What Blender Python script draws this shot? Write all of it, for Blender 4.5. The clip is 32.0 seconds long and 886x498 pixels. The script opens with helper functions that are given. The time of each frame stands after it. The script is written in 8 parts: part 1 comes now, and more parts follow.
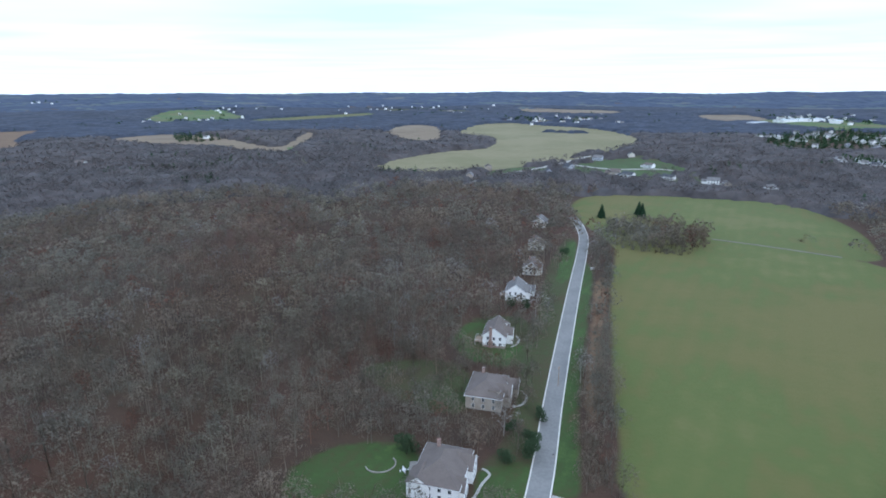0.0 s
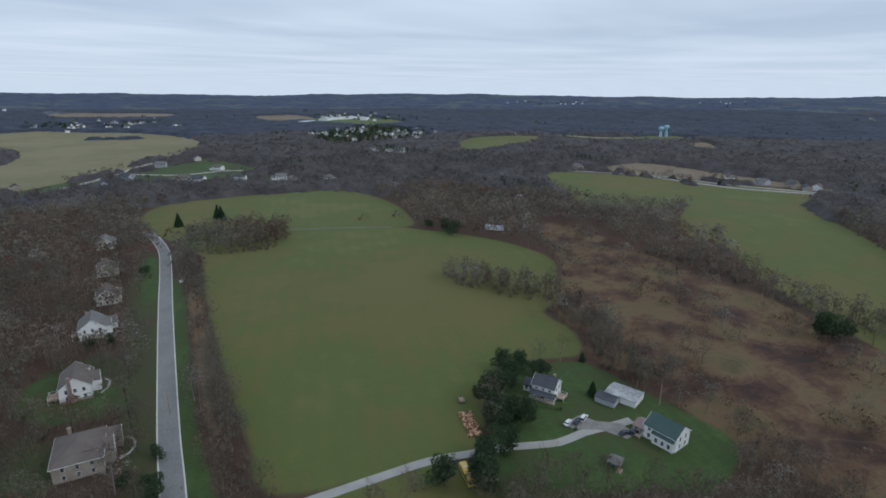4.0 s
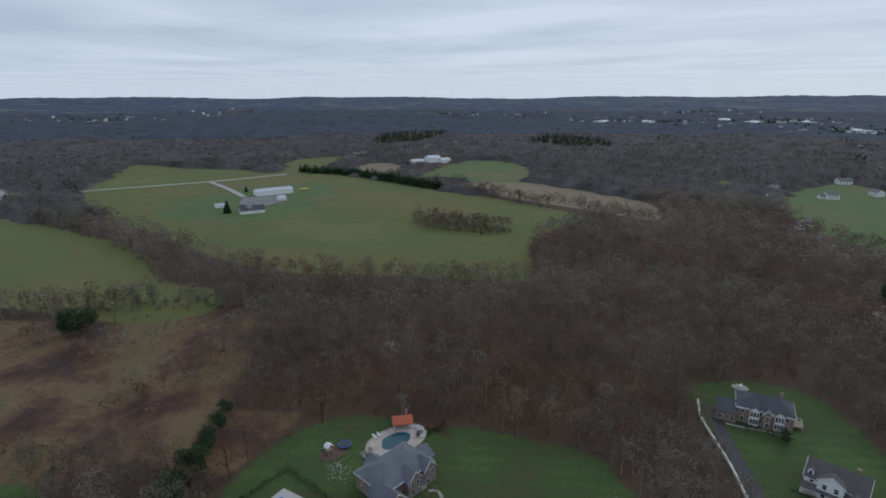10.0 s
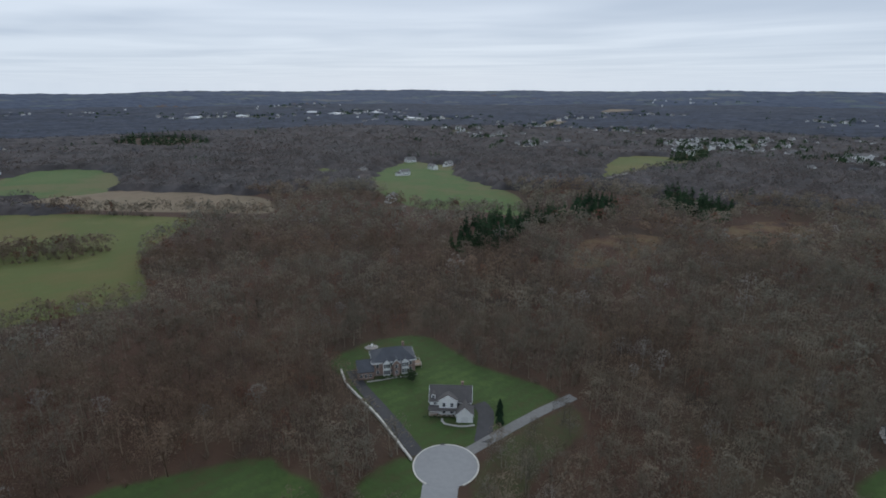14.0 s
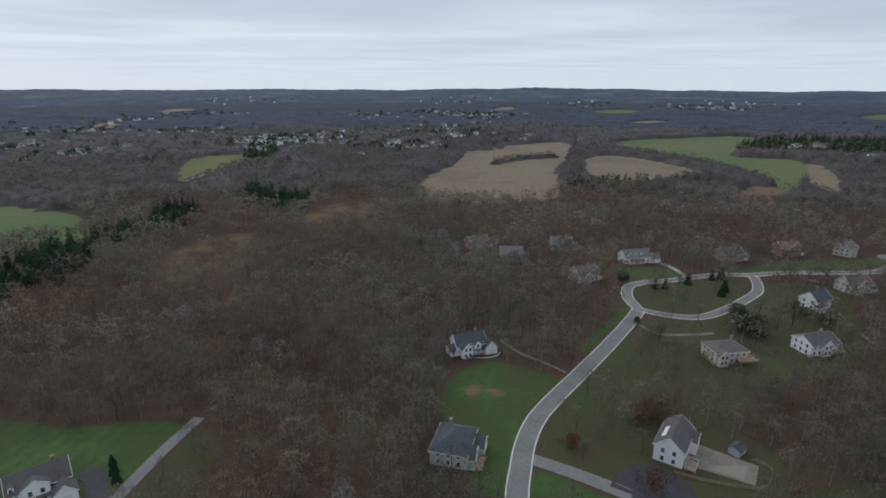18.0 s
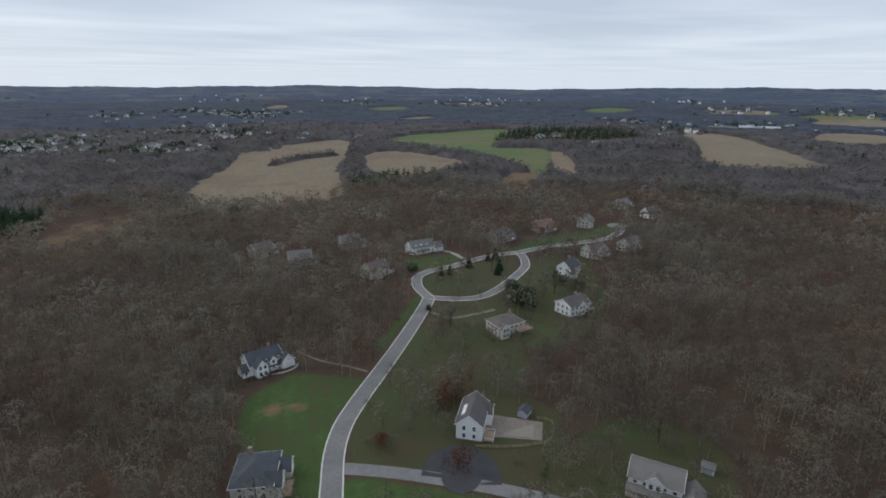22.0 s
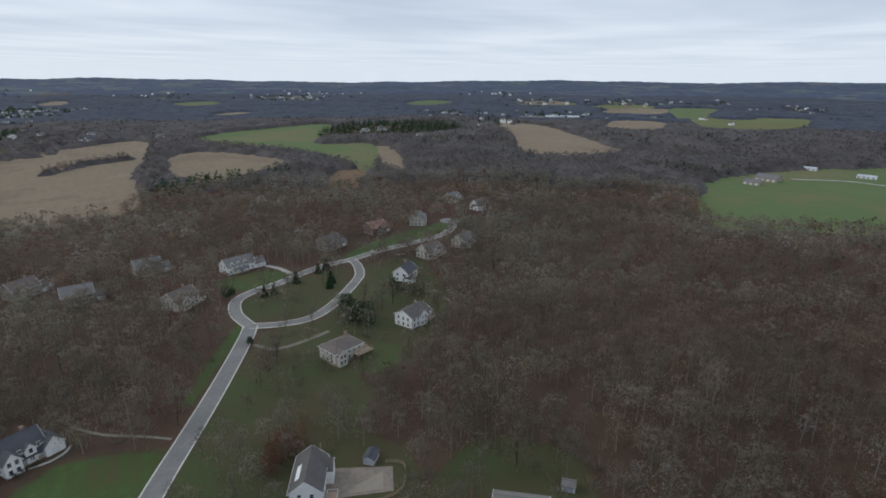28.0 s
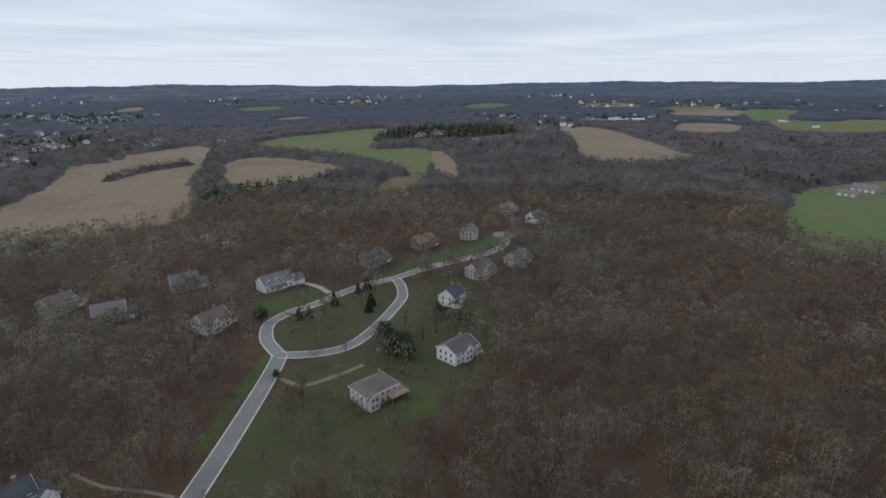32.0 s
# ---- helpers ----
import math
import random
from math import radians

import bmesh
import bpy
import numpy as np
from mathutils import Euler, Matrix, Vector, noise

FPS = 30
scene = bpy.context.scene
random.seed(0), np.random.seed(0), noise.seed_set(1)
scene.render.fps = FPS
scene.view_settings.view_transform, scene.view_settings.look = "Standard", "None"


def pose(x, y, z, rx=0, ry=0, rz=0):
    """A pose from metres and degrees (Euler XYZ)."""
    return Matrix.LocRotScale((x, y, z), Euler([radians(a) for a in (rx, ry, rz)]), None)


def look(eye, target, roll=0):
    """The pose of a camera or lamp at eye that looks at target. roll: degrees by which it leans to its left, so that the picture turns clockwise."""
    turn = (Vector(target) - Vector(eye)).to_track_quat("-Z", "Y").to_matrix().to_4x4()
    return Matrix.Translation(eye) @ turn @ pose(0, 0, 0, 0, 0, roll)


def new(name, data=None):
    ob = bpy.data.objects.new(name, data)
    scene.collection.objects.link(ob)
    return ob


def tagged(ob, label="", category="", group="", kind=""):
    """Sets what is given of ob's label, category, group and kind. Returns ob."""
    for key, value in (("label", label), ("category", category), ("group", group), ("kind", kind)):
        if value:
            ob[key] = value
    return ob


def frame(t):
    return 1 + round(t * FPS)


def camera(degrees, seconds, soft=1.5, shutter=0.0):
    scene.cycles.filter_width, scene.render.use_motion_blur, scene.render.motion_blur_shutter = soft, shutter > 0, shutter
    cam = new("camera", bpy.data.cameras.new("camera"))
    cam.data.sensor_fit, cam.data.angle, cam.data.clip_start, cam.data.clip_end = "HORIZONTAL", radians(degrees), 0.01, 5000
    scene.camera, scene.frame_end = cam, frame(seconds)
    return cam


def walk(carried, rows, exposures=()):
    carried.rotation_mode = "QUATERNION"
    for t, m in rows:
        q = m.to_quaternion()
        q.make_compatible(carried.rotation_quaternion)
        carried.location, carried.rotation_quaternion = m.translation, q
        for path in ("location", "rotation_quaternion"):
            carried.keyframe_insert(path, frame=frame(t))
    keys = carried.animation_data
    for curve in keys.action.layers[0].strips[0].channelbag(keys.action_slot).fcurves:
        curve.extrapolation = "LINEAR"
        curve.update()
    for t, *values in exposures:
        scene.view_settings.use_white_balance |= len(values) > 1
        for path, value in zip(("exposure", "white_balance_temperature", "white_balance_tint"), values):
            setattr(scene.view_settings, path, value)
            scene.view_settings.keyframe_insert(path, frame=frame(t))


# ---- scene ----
cam = camera(78.9, 32.0, 1.75)
PATH = [
    (0, 0.00, -0.00, 120.00, 73.49, 0.15, 5.68),
    (0.5, -0.38, -0.12, 119.98, 73.42, -0.09, 0.95),
    (1, -0.77, -0.26, 119.96, 73.45, -0.12, -5.05),
    (1.5, -1.09, -0.47, 119.90, 73.55, -0.08, -9.94),
    (2, -1.23, -0.82, 119.85, 73.56, -0.09, -14.99),
    (2.5, -1.13, -1.18, 119.79, 73.59, -0.09, -19.81),
    (3, -0.88, -1.49, 119.69, 73.67, -0.15, -25.10),
    (3.5, -0.56, -1.70, 119.55, 73.68, -0.15, -31.05),
    (4, -0.19, -1.72, 119.42, 73.71, -0.21, -37.78),
    (4.5, 0.18, -1.59, 119.21, 73.76, -0.10, -44.26),
    (6.5, 1.38, -0.75, 117.83, 73.82, -0.33, -67.65),
    (7, 1.62, -0.54, 117.61, 73.78, -0.56, -73.42),
    (7.5, 1.94, -0.29, 117.47, 73.95, -0.38, -79.98),
    (8, 2.43, -0.34, 117.38, 73.98, -0.25, -86.40),
    (8.5, 3.03, -0.75, 117.19, 73.93, -0.20, -93.24),
    (9, 3.44, -1.11, 116.95, 73.89, 0.03, -100.29),
    (9.5, 3.63, -1.16, 116.72, 73.99, 0.15, -106.57),
    (10, 3.75, -1.01, 116.51, 73.96, 0.13, -112.50),
    (10.5, 3.91, -0.71, 116.29, 74.03, 0.19, -118.10),
    (11, 3.95, -0.59, 116.19, 73.84, 0.14, -119.82),
    (11.5, 3.83, -0.81, 116.22, 73.71, 0.00, -123.46),
    (12, 3.94, -0.95, 116.29, 73.81, 0.29, -139.35),
    (12.5, 4.21, -0.96, 116.43, 73.65, 0.41, -147.27),
    (13, 4.43, -0.97, 116.59, 73.55, 0.35, -148.96),
    (13.5, 4.48, -0.99, 116.73, 73.44, 0.21, -149.86),
    (14, 4.50, -1.04, 116.84, 73.34, 0.09, -152.77),
    (14.5, 4.49, -1.11, 116.91, 73.25, 0.15, -153.97),
    (16.5, 4.12, -1.55, 116.84, 72.99, -0.37, -157.85),
    (17, 4.15, -1.54, 116.77, 73.03, -0.11, -168.80),
    (17.5, 4.17, -1.42, 116.74, 73.19, 0.06, -186.45),
    (18, 4.36, -1.19, 116.87, 73.15, 0.00, -195.67),
    (18.5, 4.35, -0.95, 117.02, 73.13, -0.09, -201.35),
    (19, 4.36, -0.89, 117.16, 73.01, 0.07, -214.88),
    (19.5, 4.33, -1.07, 117.22, 73.14, 0.01, -220.25),
    (20, 4.07, -1.35, 117.18, 73.15, -0.14, -218.16),
    (20.5, 3.51, -1.82, 117.13, 73.22, 0.02, -216.70),
    (21, 2.76, -2.58, 117.09, 73.16, -0.05, -216.87),
    (21.5, 1.84, -3.64, 117.02, 73.07, -0.24, -217.54),
    (22, 0.76, -4.90, 116.96, 72.96, -0.26, -218.49),
    (22.5, -0.57, -6.17, 116.90, 72.93, -0.30, -219.16),
    (23, -1.98, -7.45, 116.81, 72.73, -0.39, -224.88),
    (23.5, -3.46, -8.77, 116.73, 72.70, -0.28, -227.92),
    (24, -5.06, -10.09, 116.69, 72.70, -0.22, -229.63),
    (24.5, -6.79, -11.47, 116.64, 72.72, -0.24, -231.00),
    (26.5, -14.85, -17.71, 116.52, 72.88, 0.28, -232.19),
    (27, -17.38, -19.39, 116.55, 72.67, 0.06, -233.37),
    (27.5, -20.25, -21.16, 116.63, 72.47, -0.27, -235.63),
    (28, -23.18, -23.04, 116.77, 72.36, -0.33, -236.50),
    (28.5, -26.26, -24.96, 116.92, 72.35, -0.30, -235.75),
    (29, -29.65, -26.92, 117.03, 72.54, 0.04, -233.00),
    (29.5, -33.21, -28.86, 117.08, 72.52, -0.06, -233.76),
    (30, -36.76, -30.80, 117.09, 72.51, -0.10, -234.44),
    (30.5, -40.35, -32.75, 117.13, 72.49, 0.06, -234.14),
    (31, -44.07, -34.74, 117.24, 72.76, 0.55, -229.67),
    (31.5, -47.91, -36.74, 117.36, 72.68, 0.50, -229.99),
    (32, -51.70, -38.76, 117.44, 72.62, 0.41, -230.50),
]
walk(cam, [(t, pose(*p)) for t, *p in PATH], [(0.0, 0.77, 5500, 9.2), (2.0, 0.36, 5800, 9.0), (4.0, -0.08, 6100, 9), (7.0, -0.22, 6150, 9), (9.0, -0.24, 6150, 9), (13.0, -0.12, 6300, 10), (19.0, -0.04, 6450, 10), (24.0, 0.05, 6550, 10.3), (32.0, 0.07, 6550, 10.3)])

# ---- world and sun: a high overcast ----
SUN_ELEVATION, SUN_ROTATION = radians(38), radians(150)
world = bpy.data.worlds.new("overcast_sky")
scene.world = world
world.use_nodes = True
wn, wl = world.node_tree.nodes, world.node_tree.links
wn.clear()


def wnode(kind, **sets):
    n = wn.new(kind)
    for k, v in sets.items():
        n.inputs[k].default_value = v
    return n


w_out = wn.new("ShaderNodeOutputWorld")
w_bg = wn.new("ShaderNodeBackground")
w_sky = wn.new("ShaderNodeTexSky")
w_sky.sky_type, w_sky.sun_disc = "NISHITA", False
w_sky.sun_elevation, w_sky.sun_rotation = SUN_ELEVATION, SUN_ROTATION
w_sky_dim = wn.new("ShaderNodeVectorMath")
w_sky_dim.operation = "SCALE"
w_sky_dim.inputs["Scale"].default_value = 0.10
w_co = wn.new("ShaderNodeTexCoord")
w_sep = wn.new("ShaderNodeSeparateXYZ")
wl.new(w_co.outputs["Generated"], w_sep.inputs[0])
# cloud deck: the direction laid onto a flat layer, so that the streaks close up towards the horizon
w_zmax = wn.new("ShaderNodeMath")
w_zmax.operation = "MAXIMUM"
w_zmax.inputs[1].default_value = 0.008
wl.new(w_sep.outputs["Z"], w_zmax.inputs[0])
w_div = wn.new("ShaderNodeVectorMath")
w_div.operation = "DIVIDE"
w_comb = wn.new("ShaderNodeCombineXYZ")
for k in range(3):
    wl.new(w_zmax.outputs[0], w_comb.inputs[k])
wl.new(w_co.outputs["Generated"], w_div.inputs[0])
wl.new(w_comb.outputs[0], w_div.inputs[1])
w_map = wn.new("ShaderNodeMapping")
w_map.inputs["Scale"].default_value = (0.16, 0.23, 0.0)
w_map.inputs["Rotation"].default_value = (0, 0, 0.5)
wl.new(w_div.outputs[0], w_map.inputs["Vector"])
w_noise = wnode("ShaderNodeTexNoise", Scale=1.0, Detail=3.5, Roughness=0.5, Distortion=0.3)
wl.new(w_map.outputs[0], w_noise.inputs["Vector"])
w_ramp = wn.new("ShaderNodeValToRGB")
w_ramp.color_ramp.elements[0].position, w_ramp.color_ramp.elements[1].position = 0.36, 0.66
w_ramp.color_ramp.elements[0].color = (0.520, 0.605, 0.730, 1)
w_ramp.color_ramp.elements[1].color = (0.735, 0.815, 0.92, 1)
wl.new(w_noise.outputs["Fac"], w_ramp.inputs[0])
# a pale band over the horizon
w_low = wn.new("ShaderNodeMapRange")
w_low.inputs["From Min"].default_value, w_low.inputs["From Max"].default_value = 0.10, 0.0
w_low.inputs["To Min"].default_value, w_low.inputs["To Max"].default_value = 0.0, 0.92
wl.new(w_sep.outputs["Z"], w_low.inputs["Value"])
w_pale = wn.new("ShaderNodeMixRGB")
w_pale.inputs["Color2"].default_value = (0.695, 0.785, 0.892, 1)
wl.new(w_low.outputs[0], w_pale.inputs["Fac"])
wl.new(w_ramp.outputs[0], w_pale.inputs["Color1"])
w_mix = wn.new("ShaderNodeMixRGB")
w_mix.inputs["Fac"].default_value = 0.93
wl.new(w_sky.outputs[0], w_sky_dim.inputs[0])
wl.new(w_sky_dim.outputs[0], w_mix.inputs["Color1"])
wl.new(w_pale.outputs[0], w_mix.inputs["Color2"])
wl.new(w_mix.outputs[0], w_bg.inputs["Color"])
w_bg.inputs["Strength"].default_value = 1.0
wl.new(w_bg.outputs[0], w_out.inputs[0])

sun = new("sun", bpy.data.lights.new("sun", "SUN"))
sun.data.energy, sun.data.angle, sun.data.color = 0.7, radians(25), (1.0, 0.97, 0.92)
sun.matrix_world = look((0, 0, 900), (900 * math.sin(SUN_ROTATION) / math.tan(SUN_ELEVATION) * -1, 900 * math.cos(SUN_ROTATION) / math.tan(SUN_ELEVATION) * -1, 0))


# ---- materials ----
def material(name, rough=0.85, metal=0.0):
    m = bpy.data.materials.new(name)
    m.use_nodes = True
    nt = m.node_tree
    b = nt.nodes["Principled BSDF"]
    b.inputs["Roughness"].default_value, b.inputs["Metallic"].default_value = rough, metal
    return m, nt, b


def node(nt, kind, **sets):
    n = nt.nodes.new(kind)
    for k, v in sets.items():
        n.inputs[k.replace("_", " ")].default_value = v
    return n


def math_node(nt, op, a, b=None, c=None):
    n = nt.nodes.new("ShaderNodeMath")
    n.operation = op
    for i, v in enumerate((a, b, c)):
        if v is None:
            continue
        if isinstance(v, (int, float)):
            n.inputs[i].default_value = v
        else:
            nt.links.new(v, n.inputs[i])
    return n.outputs[0]


def noise_at(nt, scale, detail=4.0, rough=0.55, vector=None):
    n = node(nt, "ShaderNodeTexNoise", Scale=scale, Detail=detail, Roughness=rough)
    if vector is None:
        co = nt.nodes.get("place") or nt.nodes.new("ShaderNodeNewGeometry")
        co.name = "place"
        vector = co.outputs["Position"]
    nt.links.new(vector, n.inputs["Vector"])
    return n.outputs["Fac"]


def ramp(nt, fac, *stops):
    n = nt.nodes.new("ShaderNodeValToRGB")
    els = n.color_ramp.elements
    while len(els) < len(stops):
        els.new(0.5)
    for e, (p, c) in zip(els, stops):
        e.position, e.color = p, (*c, 1)
    nt.links.new(fac, n.inputs[0])
    return n.outputs[0]


def mix(nt, fac, a, b, blend="MIX"):
    n = nt.nodes.new("ShaderNodeMixRGB")
    n.blend_type = blend
    for i, v in enumerate((fac, a, b)):
        if isinstance(v, (int, float)):
            n.inputs[i].default_value = v
        elif isinstance(v, tuple):
            n.inputs[i].default_value = (*v, 1)
        else:
            nt.links.new(v, n.inputs[i])
    return n.outputs[0]


def bump(nt, b, height, strength, distance):
    n = node(nt, "ShaderNodeBump", Strength=strength, Distance=distance)
    nt.links.new(height, n.inputs["Height"])
    nt.links.new(n.outputs[0], b.inputs["Normal"])


def plain(name, low, high, rough=0.7, metal=0.0, grain=3.0, coarse=0.15, bump_by=0.0):
    """A weathered surface: fine grain over broad stains, from one colour to another."""
    m, nt, b = material(name, rough, metal)
    f = math_node(nt, "ADD", math_node(nt, "MULTIPLY", noise_at(nt, grain, 5), 0.5), math_node(nt, "MULTIPLY", noise_at(nt, coarse, 3), 0.5))
    info = nt.nodes.new("ShaderNodeObjectInfo")
    f2 = math_node(nt, "ADD", f, math_node(nt, "MULTIPLY", math_node(nt, "SUBTRACT", info.outputs["Random"], 0.5), 0.12))
    nt.links.new(ramp(nt, f2, (0.36, low), (0.64, high)), b.inputs["Base Color"])
    if bump_by:
        bump(nt, b, noise_at(nt, grain, 5), 0.6, bump_by)
    return m


def shingle(name, low, high):
    m, nt, b = material(name, 0.9)
    geo = nt.nodes.new("ShaderNodeNewGeometry")
    sep = nt.nodes.new("ShaderNodeSeparateXYZ")
    nt.links.new(geo.outputs["Position"], sep.inputs[0])
    course = math_node(nt, "FRACT", math_node(nt, "MULTIPLY", sep.outputs["Z"], 4.5))
    f = math_node(nt, "ADD", math_node(nt, "MULTIPLY", noise_at(nt, 4.0, 6, 0.7), 0.6), math_node(nt, "MULTIPLY", noise_at(nt, 0.3, 3), 0.4))
    col = ramp(nt, f, (0.36, low), (0.64, high))
    nt.links.new(mix(nt, math_node(nt, "MULTIPLY", math_node(nt, "LESS_THAN", course, 0.16), 0.35), col, tuple(0.5 * c for c in low)), b.inputs["Base Color"])
    bump(nt, b, course, 0.4, 0.03)
    return m


def brickwork(name):
    m, nt, b = material(name, 0.85)
    co = nt.nodes.new("ShaderNodeTexCoord")
    sep = nt.nodes.new("ShaderNodeSeparateXYZ")
    nt.links.new(co.outputs["Object"], sep.inputs[0])
    comb = nt.nodes.new("ShaderNodeCombineXYZ")
    nt.links.new(math_node(nt, "ADD", sep.outputs["X"], sep.outputs["Y"]), comb.inputs[0])
    nt.links.new(sep.outputs["Z"], comb.inputs[1])
    br = node(nt, "ShaderNodeTexBrick", Scale=1.0, Mortar_Size=0.012, Brick_Width=0.24, Row_Height=0.08, Color1=(0.29, 0.175, 0.14, 1), Color2=(0.21, 0.125, 0.10, 1), Mortar=(0.36, 0.33, 0.30, 1))
    nt.links.new(comb.outputs[0], br.inputs["Vector"])
    nt.links.new(mix(nt, noise_at(nt, 0.6, 3), br.outputs["Color"], (0.26, 0.17, 0.14), "MIX"), b.inputs["Base Color"])
    return m


def siding(name, low, high):
    m, nt, b = material(name, 0.6)
    geo = nt.nodes.new("ShaderNodeNewGeometry")
    sep = nt.nodes.new("ShaderNodeSeparateXYZ")
    nt.links.new(geo.outputs["Position"], sep.inputs[0])
    board = math_node(nt, "FRACT", math_node(nt, "MULTIPLY", sep.outputs["Z"], 6.0))
    col = ramp(nt, noise_at(nt, 0.35, 4), (0.3, low), (0.7, high))
    nt.links.new(mix(nt, math_node(nt, "MULTIPLY", math_node(nt, "LESS_THAN", board, 0.12), 0.3), col, tuple(0.55 * c for c in low)), b.inputs["Base Color"])
    bump(nt, b, board, 0.3, 0.02)
    return m


def bark(name, grey, brown, vary=1.0, warm=None, through_light=0.5, grain=0.0):
    """Bark and bare twigs: each tree has its own tone, each twig a little of its own, and whole stands drift between grey, brown and a third tone."""
    m, nt, b = material(name, 0.95)
    b.inputs["Specular IOR Level"].default_value = 0.15
    tone = nt.nodes.new("ShaderNodeAttribute")
    tone.attribute_name = "tone"
    info = nt.nodes.new("ShaderNodeObjectInfo")
    geo = nt.nodes.new("ShaderNodeNewGeometry")
    f = math_node(nt, "ADD", math_node(nt, "MULTIPLY", tone.outputs["Fac"], 0.45), math_node(nt, "MULTIPLY", noise_at(nt, 0.012, 3), 0.9))
    f = math_node(nt, "ADD", f, math_node(nt, "MULTIPLY", info.outputs["Random"], 0.15))
    f = math_node(nt, "SUBTRACT", f, 0.2)
    col = ramp(nt, f, (0.25, grey), (0.75, brown))
    if warm:
        patch = node(nt, "ShaderNodeMapRange", From_Min=0.46, From_Max=0.66, To_Min=0.0, To_Max=0.75)
        nt.links.new(noise_at(nt, 0.0085, 3, 0.6), patch.inputs["Value"])
        col = mix(nt, patch.outputs[0], col, warm)
    isle = math_node(nt, "MULTIPLY", math_node(nt, "ADD", 1 - 0.05 * vary, math_node(nt, "MULTIPLY", geo.outputs["Random Per Island"], 0.10 * vary)), math_node(nt, "ADD", 1 - 0.20 * vary, math_node(nt, "MULTIPLY", tone.outputs["Fac"], 0.40 * vary)))
    sc = nt.nodes.new("ShaderNodeVectorMath")
    sc.operation = "SCALE"
    nt.links.new(col, sc.inputs[0])
    drift = node(nt, "ShaderNodeMapRange", From_Min=0.36, From_Max=0.64, To_Min=0.76, To_Max=1.2)
    nt.links.new(noise_at(nt, 0.021, 3, 0.6), drift.inputs["Value"])
    if grain:
        fine = node(nt, "ShaderNodeMapRange", From_Min=0.32, From_Max=0.68, To_Min=1 - grain, To_Max=1 + grain)
        nt.links.new(noise_at(nt, 0.085, 5, 0.7), fine.inputs["Value"])
        isle = math_node(nt, "MULTIPLY", isle, fine.outputs[0])
    nt.links.new(math_node(nt, "MULTIPLY", isle, drift.outputs[0]), sc.inputs["Scale"])
    nt.links.new(sc.outputs[0], b.inputs["Base Color"])
    # a spray of twigs or needles lets light through to its other side
    thin = nt.nodes.new("ShaderNodeBsdfTranslucent")
    nt.links.new(sc.outputs[0], thin.inputs["Color"])
    both = nt.nodes.new("ShaderNodeMixShader")
    both.inputs[0].default_value = through_light
    nt.links.new(b.outputs[0], both.inputs[1])
    nt.links.new(thin.outputs[0], both.inputs[2])
    nt.links.new(both.outputs[0], nt.nodes["Material Output"].inputs["Surface"])
    return m


BARK = bark("bare_twigs", (0.254, 0.244, 0.198), (0.212, 0.182, 0.138), 1.0, (0.198, 0.132, 0.093))
RUSSET = bark("russet_leaves", (0.20, 0.112, 0.080), (0.16, 0.090, 0.066))
RED_LEAF = bark("red_leaves", (0.165, 0.078, 0.050), (0.130, 0.060, 0.042), 1.0, None, 0.25)
PALE = bark("pale_bark", (0.34, 0.32, 0.285), (0.27, 0.25, 0.225))
PINE = bark("pine_needles", (0.030, 0.064, 0.031), (0.040, 0.072, 0.032), 1.0, None, 0.25)
YEW = bark("broad_evergreen", (0.074, 0.115, 0.058), (0.086, 0.122, 0.058), 1.0, None, 0.25)
DISTANT = None
# Hill twigs carry the haze of distance in their colour, the far ones most.
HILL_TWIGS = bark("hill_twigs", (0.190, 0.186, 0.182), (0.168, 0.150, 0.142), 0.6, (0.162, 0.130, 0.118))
HAZED_TWIGS = bark("hazed_hill_twigs", (0.100, 0.106, 0.126), (0.096, 0.097, 0.110), 0.35)
CREEK_TWIGS = bark("creek_twigs", (0.295, 0.275, 0.210), (0.255, 0.228, 0.165))
# Canopy colours hold the twigs' own shade; the far one holds haze too.
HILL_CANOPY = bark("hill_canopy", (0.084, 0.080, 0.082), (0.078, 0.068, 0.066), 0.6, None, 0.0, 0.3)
HAZED_CANOPY = bark("far_canopy", (0.052, 0.063, 0.090), (0.052, 0.058, 0.074), 0.6, None, 0.0, 0.35)
DRY = bark("dry_grass", (0.135, 0.098, 0.072), (0.110, 0.066, 0.050), 1.0, None, 0.25)
ASPHALT = plain("asphalt", (0.160, 0.158, 0.152), (0.236, 0.231, 0.220), 0.9, 0, 0.9, 0.08)
WORN_TRACK = plain("worn_track", (0.120, 0.114, 0.085), (0.200, 0.185, 0.145), 0.95, 0, 0.8, 0.12)
PALE_ASPHALT = plain("pale_asphalt", (0.232, 0.236, 0.240), (0.285, 0.287, 0.287), 0.9, 0, 0.6, 0.05)
ASPHALT_DARK = plain("sealed_asphalt", (0.032, 0.032, 0.035), (0.056, 0.056, 0.060), 0.8, 0, 2.0, 0.2)
YARD_GRAVEL = plain("yard_gravel", (0.17, 0.16, 0.145), (0.28, 0.265, 0.24), 0.95, 0, 1.5, 0.15)
PALE_STONE = plain("pale_stone", (0.50, 0.48, 0.43), (0.68, 0.655, 0.60), 0.9, 0, 1.5, 0.4)
GRAVEL = plain("gravel", (0.31, 0.295, 0.27), (0.44, 0.42, 0.39), 0.95, 0, 2.5, 0.15)
CONCRETE = plain("concrete", (0.33, 0.315, 0.29), (0.46, 0.44, 0.41), 0.9, 0, 2.0, 0.2)
SLATE = shingle("slate_roof", (0.055, 0.060, 0.070), (0.098, 0.104, 0.118))
BLUE_GREY_ROOF = shingle("blue_grey_shingle", (0.105, 0.115, 0.132), (0.165, 0.175, 0.195))
